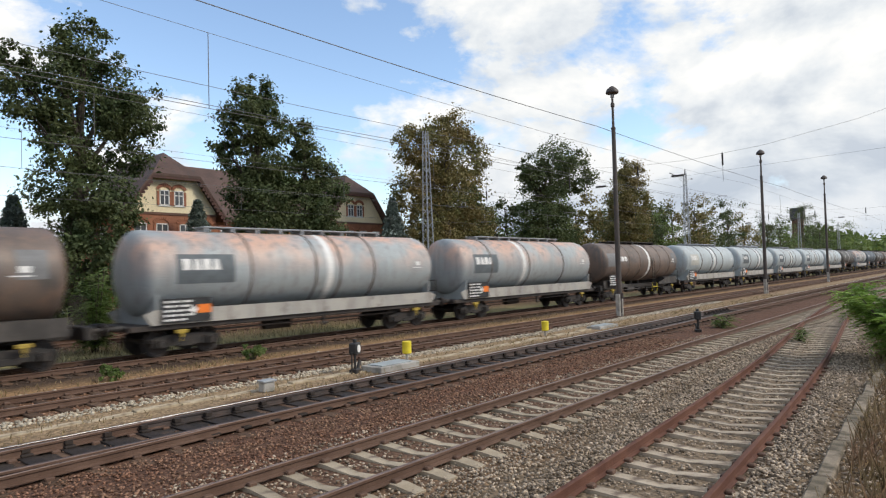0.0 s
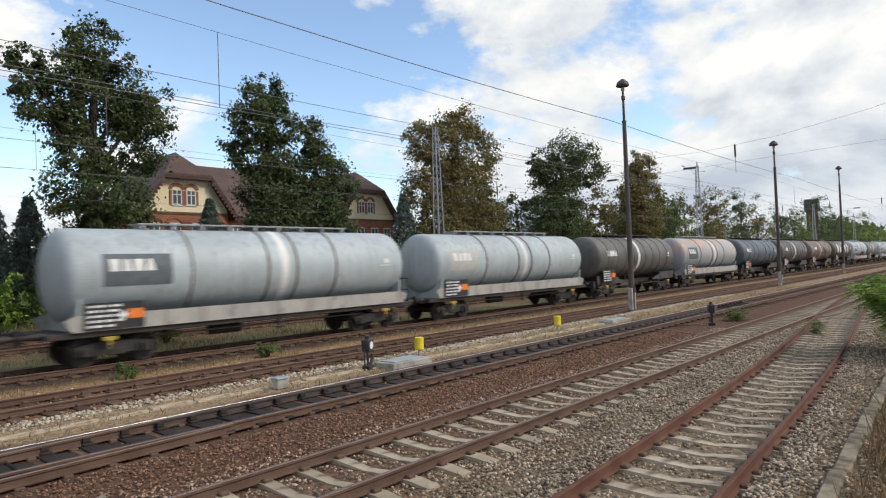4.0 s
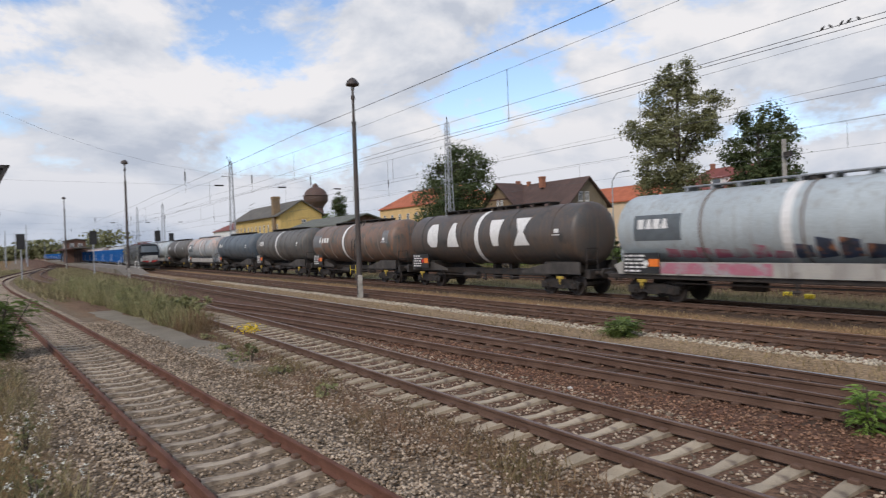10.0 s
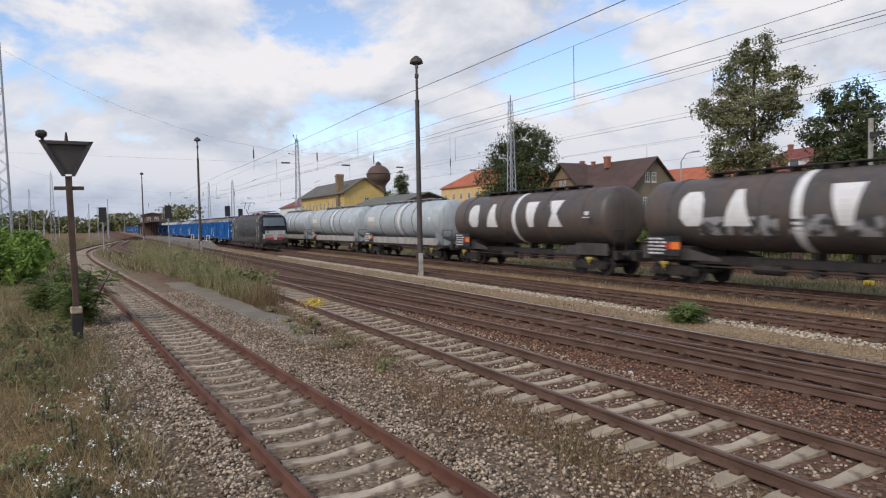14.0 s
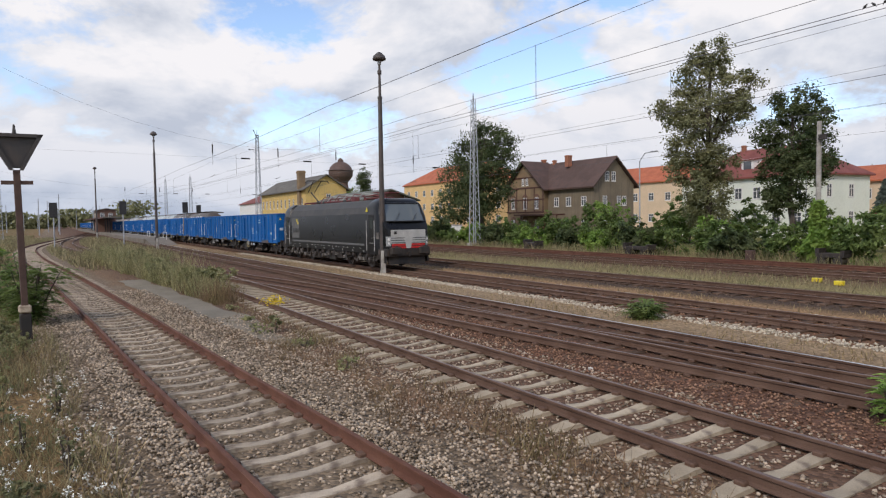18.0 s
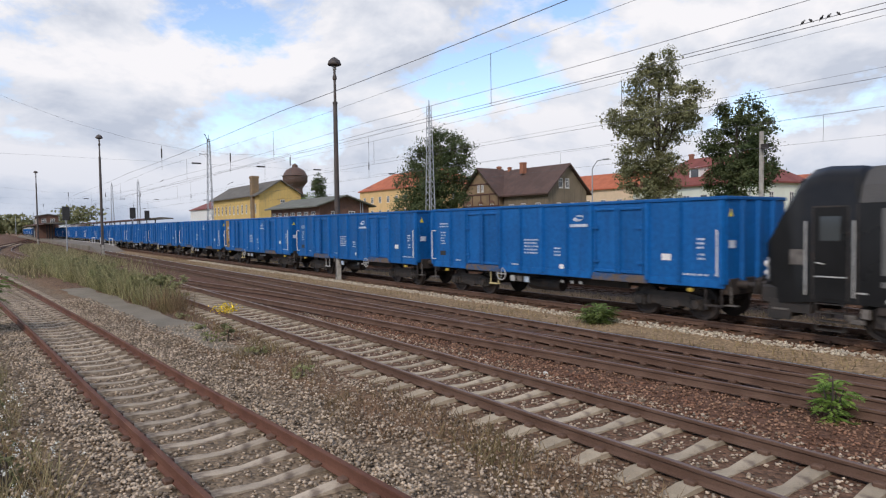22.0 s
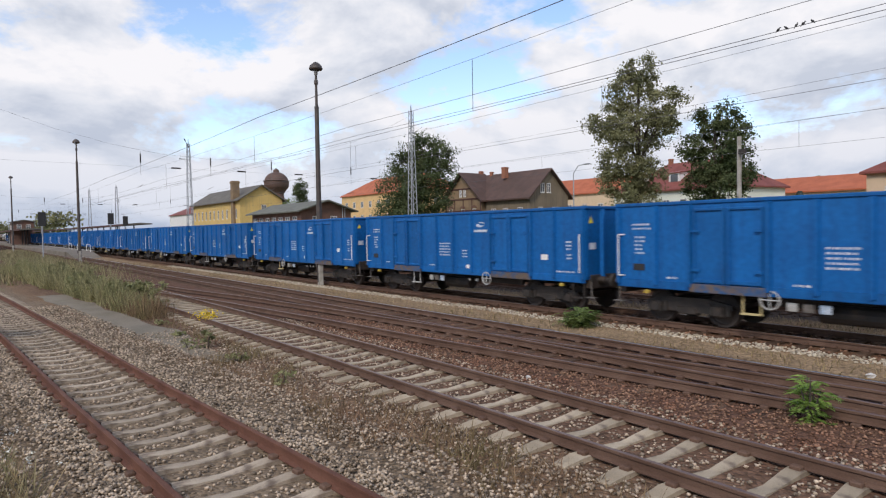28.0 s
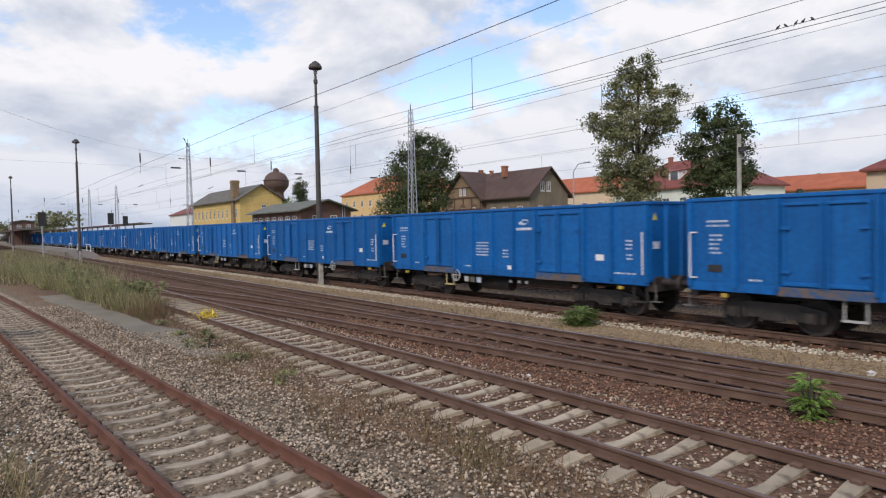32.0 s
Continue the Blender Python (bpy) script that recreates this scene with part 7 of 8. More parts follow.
def shrub(name, label, x, y, w, h, n, leaf, material, seed, group="", depth=None, category="shrub", z0=0.0):
    """A shrub: stems and feathery leaves in clumps."""
    r, rnd = np.random.RandomState(seed), random.Random(seed)
    d = depth or w
    t = thing(name, label, category, group, at=pose(x, y, 0))
    L = []
    for k in range(9):
        a = 2 * math.pi * k / 9
        L.append((w * 0.55 * math.cos(a) * rnd.uniform(0.4, 1.1), d * 0.55 * math.sin(a) * rnd.uniform(0.4, 1.1), h * rnd.uniform(0.12, 0.78), w * 0.38, d * 0.38, h * rnd.uniform(0.22, 0.34)))
    for l in L[::3]:
        part("stem", Mesh().rod((l[0] * 0.2, l[1] * 0.2, 0), l[:3], 0.02 + 0.012 * h, 0.008, 6), BARK, t)
    p, way = crown_points(L, int(n * 1.15), r, 0.35, 40, True)
    p[:, 2] = np.maximum(p[:, 2], 0.04)
    part("foliage", quads_mesh("foliage", leaf_quads(p, leaf * 0.85, r, 0.5, 1.9, way), material), None, t)
    return t


rnd = random.Random(77)
for k in range(44):
    x = -75 + k * 2.4 + rnd.uniform(-0.7, 0.7)
    y = 40.0 + rnd.uniform(-1.8, 1.8) + (2.5 if x > 12 else 0)
    h = rnd.uniform(1.9, 3.4) if x < 12 else rnd.uniform(3.0, 4.6)
    if -70.5 < x < -66:
        continue
    shrub("hedge_shrub", "dense green shrub in the hedge by the back track", x, y, rnd.uniform(2.0, 3.1), h, 3000, 0.17, (LEAF_MID, LEAF_DARK, LEAF_MID, LEAF_LIGHT)[k % 4], 200 + k, "hedge along the back track", 1.9)
for k, (x, y, w, h) in enumerate(((-57.5, 53, 2.2, 3.6), (-52.5, 55, 2.6, 5.4), (-56, 56, 2.2, 4.4), (-47, 58, 2.4, 3.6), (-63, 50, 2.0, 2.6), (-31, 58, 2.4, 4.0), (-22, 52, 2.6, 4.4), (-43.5, 57, 2.6, 5.2), (-39, 60, 2.4, 4.8), (-48, 62, 2.6, 5.0))):
    shrub("garden_shrub", "tall green garden shrub in front of the houses", x, y, w, h, 3000, 0.19, LEAF_LIGHT if k == 1 else LEAF_MID, 260 + k, "garden shrubs")
def sumac(label, x, y, w, h, fronds, frond, leaflet, material, seed, stems=7):
    """A sumac: arching stems with feathered fronds, each of paired narrow leaflets."""
    r, rnd = np.random.RandomState(seed), random.Random(seed)
    t = thing("sumac", label, "shrub", "sumac bushes", at=pose(x, y, 0))
    tips = []
    for k in range(stems):
        a, q = 2 * math.pi * k / stems + rnd.uniform(-0.4, 0.4), rnd.uniform(0.15, 0.75)
        tip = Vector((math.cos(a) * w * q, math.sin(a) * w * q, h * rnd.uniform(0.55, 0.95) * (1.1 - 0.4 * q)))
        part("stem", Mesh().rod((tip.x * 0.1, tip.y * 0.1, -0.05), tip * 0.55, 0.012 + 0.008 * h, 0.01 + 0.006 * h, 6).rod(tip * 0.55, tip, 0.01 + 0.006 * h, 0.006, 6), BARK, t)
        tips.append(tip)
    quads = []
    pairs = 9
    for k in range(fronds):
        s0 = np.array(tips[k % stems]) * rnd.uniform(0.12, 1.0)
        a = rnd.uniform(0, 2 * math.pi)
        up = rnd.uniform(-0.1, 0.8)
        d = np.array((math.cos(a), math.sin(a), up))
        d += np.array((s0[0], s0[1], 0)) / max(0.2, w) * 0.8
        d /= np.linalg.norm(d)
        side = np.cross(d, (0, 0, 1))
        side /= np.linalg.norm(side)
        nrm = np.cross(side, d)
        ln = frond * rnd.uniform(0.7, 1.25)
        for j in range(pairs):
            f = 0.18 + 0.82 * j / (pairs - 1)
            c = s0 + d * ln * f - np.array((0, 0, 0.42 * ln * f * f))
            q = leaflet * (1.0 - 0.55 * abs(f - 0.45))
            for e in (-1, 1):
                ax = (side * e * 0.85 + d * 0.45) * q - np.array((0, 0, 0.25 * q))
                wd = (d * 0.9 - side * e * 0.3) * q * 0.15 + nrm * r.normal(0, 0.06) * q
                quads.append((c, c + ax * 0.45 + wd, c + ax, c + ax * 0.45 - wd))
    q = np.array(quads)
    q[:, :, 2] = np.maximum(q[:, :, 2], 0.02)
    part("foliage", quads_mesh("foliage", q, material), None, t)
    return t


sumac("fresh green sumac bush beside the siding", 21.2, 1.6, 2.3, 2.7, 1700, 0.62, 0.18, LEAF_LIGHT, 301, 20)
sumac("green sumac seedling by the main line", -12.35, 14.3, 0.7, 0.62, 190, 0.42, 0.13, LEAF_MID, 302)
sumac("small bright sumac seedling by the switch", -4.1, 9.75, 0.24, 1.0, 70, 0.26, 0.1, LEAF_LIGHT, 303, 5)
sumac("green sumac seedling in the ballast", 29.2, 9.0, 0.9, 0.6, 90, 0.45, 0.12, LEAF_MID, 304)
sumac("green sumac seedling between the rails", 25.2, 5.2, 0.4, 0.55, 50, 0.35, 0.1, LEAF_MID, 305, 4)
sumac("tall green sumac beyond the main line", 10.1, 26.6, 1.1, 3.7, 520, 0.6, 0.17, LEAF_MID, 315, 12)
sumac("tall green sumac beyond the main line", 12.6, 27.4, 1.2, 3.1, 420, 0.6, 0.17, LEAF_MID, 316, 10)
shrub("weed_tuft", "green weed tuft between the main tracks", 7.6, 18.9, 0.4, 0.45, 700, 0.08, LEAF_MID, 306)
shrub("weed_tuft", "green weed tuft between the main tracks", 12.2, 19.0, 0.55, 0.5, 900, 0.08, LEAF_MID, 307)
sumac("sumac bush round the foot of the old sign", -21.6, -0.55, 1.3, 2.3, 460, 0.55, 0.15, LEAF_MID, 308, 12)
sumac("sumac bush behind the old sign", -24.6, -1.7, 1.2, 1.5, 320, 0.5, 0.14, LEAF_MID, 309)
shrub("verge_bush", "large green bush on the verge", -41, -4.6, 3.4, 3.2, 6500, 0.17, LEAF_LIGHT, 310, depth=3)
shrub("verge_bush", "large green bush on the verge", -58, -4.6, 2.6, 2.9, 5200, 0.2, LEAF_LIGHT, 314, depth=2.4)
shrub("verge_bush", "large green bush on the verge", -49, -7.5, 4.0, 3.2, 6000, 0.22, LEAF_DARK, 311, depth=3)
shrub("verge_bush", "large green bush on the verge", -62, -9.5, 5.0, 3.6, 6000, 0.26, LEAF_MID, 312, depth=4)
g = shrub("goldenrod", "yellow flowering goldenrod beside the yard track", -16.3, 4.9, 0.28, 0.7, 170, 0.06, LEAF_GREY, 313)
r = np.random.RandomState(5)
part("blossom", quads_mesh("blossom", leaf_quads(np.array((0, 0, 0.84)) + r.normal(size=(260, 3)) * np.array((0.17, 0.15, 0.06)), 0.035, r), mat("yellow_blossom", (0.75, 0.55, 0.03), (0.65, 0.45, 0.02), alpha_leaf=True)), None, g)


def blades(x0, x1, y0, y1, n, h0, h1, material, seed, name, label, keep=None, width=0.012, lean=0.35, tuft=False):
    """Upright grass blades scattered over a patch."""
    r = np.random.RandomState(seed)
    p = np.stack([r.uniform(x0, x1, n), r.uniform(y0, y1, n)], 1)
    clump = np.sin(p[:, 0] * 2.1 + 1.3) * np.sin(p[:, 1] * 2.9) + np.sin(p[:, 0] * 0.7) + 0.6 * np.sin(p[:, 1] * 5.1 + p[:, 0])
    p = p[clump + r.uniform(-1.6, 1.6, n) > -0.2]
    if keep is not None:
        p = p[keep(p[:, 0], p[:, 1])]
    n = len(p)
    h = r.uniform(h0, h1, n) * r.uniform(0.6, 1.15, n)
    if tuft:   # tussocks of uneven height
        h *= 0.5 + 0.5 * np.clip(np.sin(p[:, 0] * 1.1 + 2 * np.sin(p[:, 1] * 1.4)) * np.sin(p[:, 1] * 1.9 + p[:, 0] * 0.35) + 0.55, 0.1, 1.2)
    a = r.uniform(0, 2 * math.pi, n)
    w = width * r.uniform(0.7, 1.5, n)
    side = np.stack([np.cos(a), np.sin(a), 0 * a], 1) * w[:, None]
    tip = np.stack([r.normal(0, lean, n) * h, r.normal(0, lean, n) * h, h], 1)
    b = np.concatenate([p, np.zeros((n, 1))], 1)
    q = np.stack([b - side, b + side, b + tip * (1, 1, 1) + side * 0.25, b + tip - side * 0.25], 1)
    ob = new(name, quads_mesh(name, q, material))
    return tagged(ob, label, "grass", kind="stuff")


blades(-45, 1, -7, 1.8, 90000, 0.08, 0.42, GRASS_GREEN, 1, "verge_grass", "rough green and straw grass of the verge", lambda x, y: (y < R1Y(x) - 1.75) & (np.hypot(x, y) > 2.6), width=0.007, lean=0.45)
blades(-30, 1, -7, 1.5, 34000, 0.12, 0.5, GRASS_DRY, 2, "dry_verge_grass", "dry straw-coloured grass of the verge", lambda x, y: (y < R1Y(x) - 1.85) & (np.hypot(x, y) > 3.0), width=0.006, lean=0.45)
blades(6, 30, -3, 3.0, 26000, 0.1, 0.5, GRASS_RED, 3, "kerb_grass", "dry reddish grass behind the kerb", lambda x, y: (y < R1Y(x) - 1.9))
blades(-60, -25.0, 1.2, 6.2, 70000, 0.55, 1.5, GRASS_GREY, 4, "tall_grass", "tall reedy grass between the tracks", lambda x, y: (y > R1Y(x) + 3.3) & (y < 6.0 + 0.02 * (x + 25)), width=0.009, lean=0.3, tuft=True)
blades(-30, -23.0, 2.6, 5.9, 6000, 0.3, 1.0, GRASS_RED, 5, "tall_dry_grass", "tall straw grass between the tracks", lambda x, y: (y > R1Y(x) + 3.3), width=0.008, lean=0.3, tuft=True)
blades(-26, 4, 3.6, 6.0, 22000, 0.04, 0.24, GRASS_RED, 6, "low_dry_weeds", "low reddish dry weeds beside the ballast", lambda x, y: ((y > R1Y(x) + 3.3) | ((x > -15) & (y > R1Y(x) + 1.9 + 0.35 * np.sin(x * 1.7)))) & (y < Y2 - 1.15), width=0.007, lean=0.5)
blades(-70, 60, 12.9, 14.4, 9000, 0.04, 0.16, GRASS_DRY, 7, "strip_grass", "short dry grass strip between the tracks")
blades(-60, 40, 18.6, 19.9, 9000, 0.04, 0.14, GRASS_DRY, 8, "middle_strip_grass", "short dry grass between the main tracks")
blades(-70, 25, 24.2, 28.6, 22000, 0.08, 0.32, GRASS_GREEN, 9, "back_strip_grass", "green and yellow grass beyond the main line")
blades(-75, 25, 35.6, 40.0, 26000, 0.2, 0.8, GRASS_GREEN, 10, "bank_grass", "dry grass under the hedge")
blades(-120, -45, -14, 1.0, 15000, 0.15, 0.7, GRASS_GREEN, 12, "far_verge_grass", "green grass of the far verge", lambda x, y: (y < -4 - 0.09 * (x + 45) * 0 - 0.1 * (-45 - x)), width=0.03)
blades(-150, -45, -4, 4.5, 26000, 0.1, 0.6, GRASS_GREEN, 15, "yard_weeds", "weeds between the curving yard rails", lambda x, y: (np.abs(y - np.interp(x, [-155, -120, -100, -86, -69, -45], [3.9, 0.35, -1.5, -2.1, -1.55, 0.0])) > 1.7) & (np.abs(y - np.interp(x, [-157, -120, -102, -82, -66, -50], [5.6, 2.6, 2.0, 2.75, 4.4, 6.2])) > 1.6), width=0.035)
blades(-190, -70, -16, -3.2, 26000, 0.1, 0.55, GRASS_GREEN, 16, "yard_grass", "olive grass at the far edge of the yard", width=0.05)
blades(-150, -55, 3.6, 9.6, 24000, 0.1, 0.55, GRASS_GREEN, 13, "island_grass", "green grass between diverging tracks", lambda x, y: y > np.interp(x, [-157, -138, -120, -102, -82, -66, -50], [5.6, 3.85, 2.6, 2.0, 2.75, 4.4, 6.2]) + 1.6, width=0.03)

# leafy weeds round the foot of the old sign
rnd = random.Random(77)
for k in range(12):
    x = -14.5 - k * 0.55 + rnd.uniform(-0.3, 0.3)
    y = -1.3 + 0.035 * (x + 18) + rnd.uniform(-0.9, 0.75)
    shrub("verge_weed", "yellow-green weed round the old sign", x, y, rnd.uniform(0.35, 0.6), rnd.uniform(0.45, 0.8), 900, 0.035, (LEAF_WEED, LEAF_GREY, LEAF_WEED)[k % 3], 480 + k, "weeds on the verge")

# white blossoming weeds on the verge
for k, (x, y) in enumerate(((-6.2, 0.05), (-7.0, -0.35), (-5.6, -0.3), (-8.4, 0.1), (-9.6, -0.4), (-4.6, -0.2), (-11.0, 0.0))):
    g = shrub("white_weed", "tall weed with small white blossoms", x, y, 0.2, 0.62, 200, 0.035, LEAF_GREY, 330 + k, "white weeds on the verge")
    r = np.random.RandomState(60 + k)
    c = np.repeat(np.stack([r.normal(0, 0.28, 28), r.normal(0, 0.28, 28), r.uniform(0.35, 0.75, 28)], 1), 9, 0) + r.normal(0, 0.016, (252, 3))
    part("blossom", quads_mesh("blossom", leaf_quads(c, 0.017, r), mat("white_blossom", (0.75, 0.75, 0.68), (0.62, 0.62, 0.54), alpha_leaf=True)), None, g)

# bushy weeds in the tall grass between the tracks
rnd = random.Random(21)
for k in range(16):
    x = -26.5 - k * 1.55 + rnd.uniform(-0.5, 0.5)
    y = float(R1Y(x)) + 3.9 + rnd.uniform(0.0, 0.9)
    shrub("weed_clump", "bushy grey-green weed clump beside the siding", x, y, rnd.uniform(0.7, 1.05), rnd.uniform(0.85, 1.35), 1500, 0.06, (LEAF_WEED, LEAF_GREY, LEAF_WEED)[k % 3], 400 + k, "weed clumps between the tracks")
for k in range(5):
    x = -11.5 - k * 2.4 + rnd.uniform(-0.4, 0.4)
    y = 4.6 + rnd.uniform(-0.2, 0.7) - 0.02 * k
    shrub("weed_tuft", "low dry weed tuft beside the ballast", x, y, rnd.uniform(0.22, 0.4), rnd.uniform(0.15, 0.3), 160, 0.045, LEAF_WEED, 430 + k, "weed tufts beside the ballast")
for k in range(10):
    x = -2.5 - k * 1.7 + rnd.uniform(-0.5, 0.5)
    y = float(R1Y(x)) - 2.5 - rnd.uniform(0.0, 1.4)
    shrub("verge_weed", "leafy green weed on the verge", x, y, rnd.uniform(0.3, 0.5), rnd.uniform(0.3, 0.55), 700, 0.032, (LEAF_WEED, LEAF_GREY)[k % 2], 450 + k, "weeds on the verge")

# ---- masts, lamps, wires ----
def yard_lamp(x, y, h, label="tall steel yard lamp with a mushroom hood on a concrete foot", category="lamp post"):
    t = thing("yard_lamp", label, category, "yard lamps in a row", at=pose(x, y, 0, 0, 0, random.Random(int(x * 10)).uniform(-20, 20)))
    f = Mesh()
    for s in (-1, 1):
        f.box(s * 0.19 - 0.07, s * 0.19 + 0.07, -0.12, 0.12, -0.1, 1.25, c=0.02)
    part("concrete_foot", f, CONCRETE2, t, "pair of weathered concrete posts")
    part("pole", Mesh().rod((0, 0, 0.2), (0, 0, h - 2.4), 0.16, 0.11, 14).rod((0, 0, h - 2.4), (0, 0, h - 0.5), 0.075, 0.06, 12).rod((0, 0, h - 2.45), (0, 0, h - 2.35), 0.13, n=12), LAMP_STEEL, t, "", True)
    part("bracket", Mesh().rod((0, -0.17, 1.0), (0, -0.17, 1.3), 0.07, n=8).box(-0.12, 0.12, -0.2, 0.2, 1.06, 1.14), LAMP_STEEL, t)
    up = Matrix.Rotation(-math.pi / 2, 4, "Y")
    part("hood", Mesh().lathe([(h - 0.5, 0.1), (h - 0.42, 0.34), (h - 0.36, 0.36), (h - 0.2, 0.3), (h - 0.06, 0.14), (h, 0.03)], 20, m=up), LAMP_STEEL, t, "dark mushroom hood", True)
    part("globe", Mesh().lathe([(h - 0.72, 0.04), (h - 0.64, 0.1), (h - 0.5, 0.1)], 14, m=up), mat("frosted_lamp_glass", (0.3, 0.29, 0.27), (0.26, 0.25, 0.23), rough=0.3), t)
    part("junction", Mesh().lathe([(h - 1.25, 0.05), (h - 1.15, 0.11), (h - 1.0, 0.11), (h - 0.9, 0.06)], 12, m=up), LAMP_STEEL, t)
    return t


for x, y, h in ((1.15, 14.7, 12.2), (33.3, 15.7, 12.9), (61, 15.0, 12.7), (92, 15.4, 13.4), (-30.9, 15.25, 11.8), (-75.6, 10.0, 12.85), (-140, 7.9, 13.9)):
    yard_lamp(x, y, h)


WIRE = mat("oxidised_wire", (0.09, 0.09, 0.095), (0.12, 0.12, 0.125), rough=0.6)


def wire(points, r=0.014):
    """One continuous thin tube through the points."""
    m, v, f = Mesh(), [], []
    r *= 0.48
    for k, p in enumerate(points):
        d = (Vector(points[min(k + 1, len(points) - 1)]) - Vector(points[max(k - 1, 0)])).normalized()
        b = d.cross(Vector((0.31, 0.2, 0.93))).normalized()
        c = d.cross(b)
        v += [Vector(p) + r * (math.cos(a) * b + math.sin(a) * c) for a in (0.785, 2.356, 3.927, 5.498)]
    for k in range(len(points) - 1):
        f += [(4 * k + i, 4 * k + (i + 1) % 4, 4 * k + 4 + (i + 1) % 4, 4 * k + 4 + i) for i in range(4)]
    return m.add(v, f + [(0, 1, 2, 3), tuple(range(4 * len(points) - 4, 4 * len(points)))])


def lattice(x, y, h, foot=0.42, head=0.16, arms=(), rot=0.0, lean=0.0, label="tapered galvanised lattice mast for the overhead line"):
    t = thing("lattice_mast", label, "mast", "overhead line masts", at=pose(x, y, 0, 0, lean, rot))
    q = lambda s, e, z: (s * (foot + (head - foot) * z / h), e * (foot + (head - foot) * z / h), z)
    for s in (-1, 1):
        for e in (-1, 1):
            part("leg", Mesh().rod(q(s, e, 0), q(s, e, h), 0.055, 0.04, 5), STEEL_GREY, t)
    n = int(h / 0.62)
    zs = [0.3 + (h - 0.4) * k / n for k in range(n + 1)]
    for e in (-1, 1):   # one zigzag of flat bars on each side
        part("bracing", wire([q(1 if k % 2 else -1, e, z) for k, z in enumerate(zs)], 0.05), STEEL_GREY, t)
        part("bracing", wire([q(e, 1 if k % 2 else -1, z) for k, z in enumerate(zs)], 0.05), STEEL_GREY, t)
    part("tip", Mesh().rod((0, 0, h - 0.2), (0, 0, h + 0.6), 0.06, 0.03, 6), IRON, t)
    part("base", Mesh().box(-foot - 0.2, foot + 0.2, -foot - 0.2, foot + 0.2, -0.2, 0.35, c=0.03), CONCRETE2, t)
    for z, dx, dy in arms:
        a = part("arm", Mesh().rod((0, 0, z), (dx, dy, z + 0.25), 0.04, n=6).rod((0, 0, z - 0.8), (dx * 0.7, dy * 0.7, z + 0.15), 0.025, n=6), STEEL_GREY, t)
        part("insulator", Mesh().rod((dx, dy, z + 0.25), (dx * 1.25, dy * 1.25, z + 0.3), 0.06, n=8), IRON, a)
    return t


lattice(-0.4, 38, 14.6, arms=((14.2, -2.4, -1.2), (12.0, -2.6, -1.0)), lean=-1.6)
lattice(-55.2, 38, 15.3)
lattice(42.4, 38, 15.3)
lattice(90, 32, 15.4, arms=((14.6, -4.4, 0.0), (14.6, 2.4, 0.0), (12.5, 1.6, 0)))
lattice(-91, 25.5, 15.2, arms=((14.8, 4.0, -1.5), (13.0, -1.5, -0.6)))
lattice(-50.6, -5.4, 15.2)
lattice(-118, -13.2, 13.0)
lattice(-150, -8.0, 14.0)
lattice(-215, -17, 14.0)
lattice(-178, 26, 14.0)
lattice(-150, 27, 13.0)
lattice(170, 34, 14)
lattice(235, 36, 14)

# concrete pole overgrown at its foot
pole = thing("concrete_pole", "old concrete pole overgrown with ivy", "pole", at=pose(-20.4, 38.6, 0))
part("shaft", Mesh().rod((0, 0, 0), (0, 0, 8.3), 0.17, 0.13, 10), CONCRETE2, pole, "", True)
r = np.random.RandomState(9)
a, z = r.uniform(0, 6.28, 1600), r.uniform(0, 3.6, 1600)
part("ivy", quads_mesh("ivy", leaf_quads(np.stack([0.36 * np.cos(a) * (1.3 - z / 6), 0.36 * np.sin(a) * (1.3 - z / 6), z], 1) + r.normal(0, 0.05, (1600, 3)), 0.2, r), LEAF_LIGHT), None, pole)
part("cable_box", Mesh().box(0.1, 0.5, -0.3, -0.05, 7.2, 7.5), IRON, pole)
for x, y, h in ((-3.6, 57, 7.6), (-41.1, 47, 8.0), (49.5, 46.5, 6.6)):
    t = thing("street_lamp", "slim grey street lamp behind the hedge", "street lamp", at=pose(x, y, 0))
    part("pole", Mesh().rod((0, 0, 0), (0, 0, h), 0.08, 0.05, 8), STEEL_GREY, t)
    if x < -10 or x > 10:
        part("arm", Mesh().rod((0, 0, h), (0.6, 0, h + 0.7), 0.04, n=6).rod((0.6, 0, h + 0.7), (1.5, 0, h + 0.75), 0.04, n=6), STEEL_GREY, t)
        part("head", Mesh().box(1.3, 2.0, -0.12, 0.12, h + 0.7, h + 0.82, c=0.03), STEEL_GREY, t)

def sag(x0, x1, y, z_end, z_mid, n=10):
    return [(x0 + (x1 - x0) * k / n, y, z_mid + (z_end - z_mid) * (2 * k / n - 1) ** 2) for k in range(n + 1)]


SPANS = [-280, -200, -125, -53, 0, 42, 96, 165, 240]


def overhead_line(y, contact, messenger, label):
    """Contact wire, messenger wire and droppers above one track."""
    t = thing("overhead_line", label, "overhead line")
    part("contact_wire", wire([(x, y, contact) for x in SPANS], 0.013), WIRE, t)
    for x0, x1 in zip(SPANS, SPANS[1:]):
        pts = sag(x0, x1, y, messenger + 0.16, messenger - 0.12, 20)
        part("messenger_wire", wire(pts, 0.010), WIRE, t)
        for k in (3, 9, 15):
            part("dropper", Mesh().rod(pts[k], (pts[k][0], y, contact), 0.008, n=4), WIRE, t)
    return t


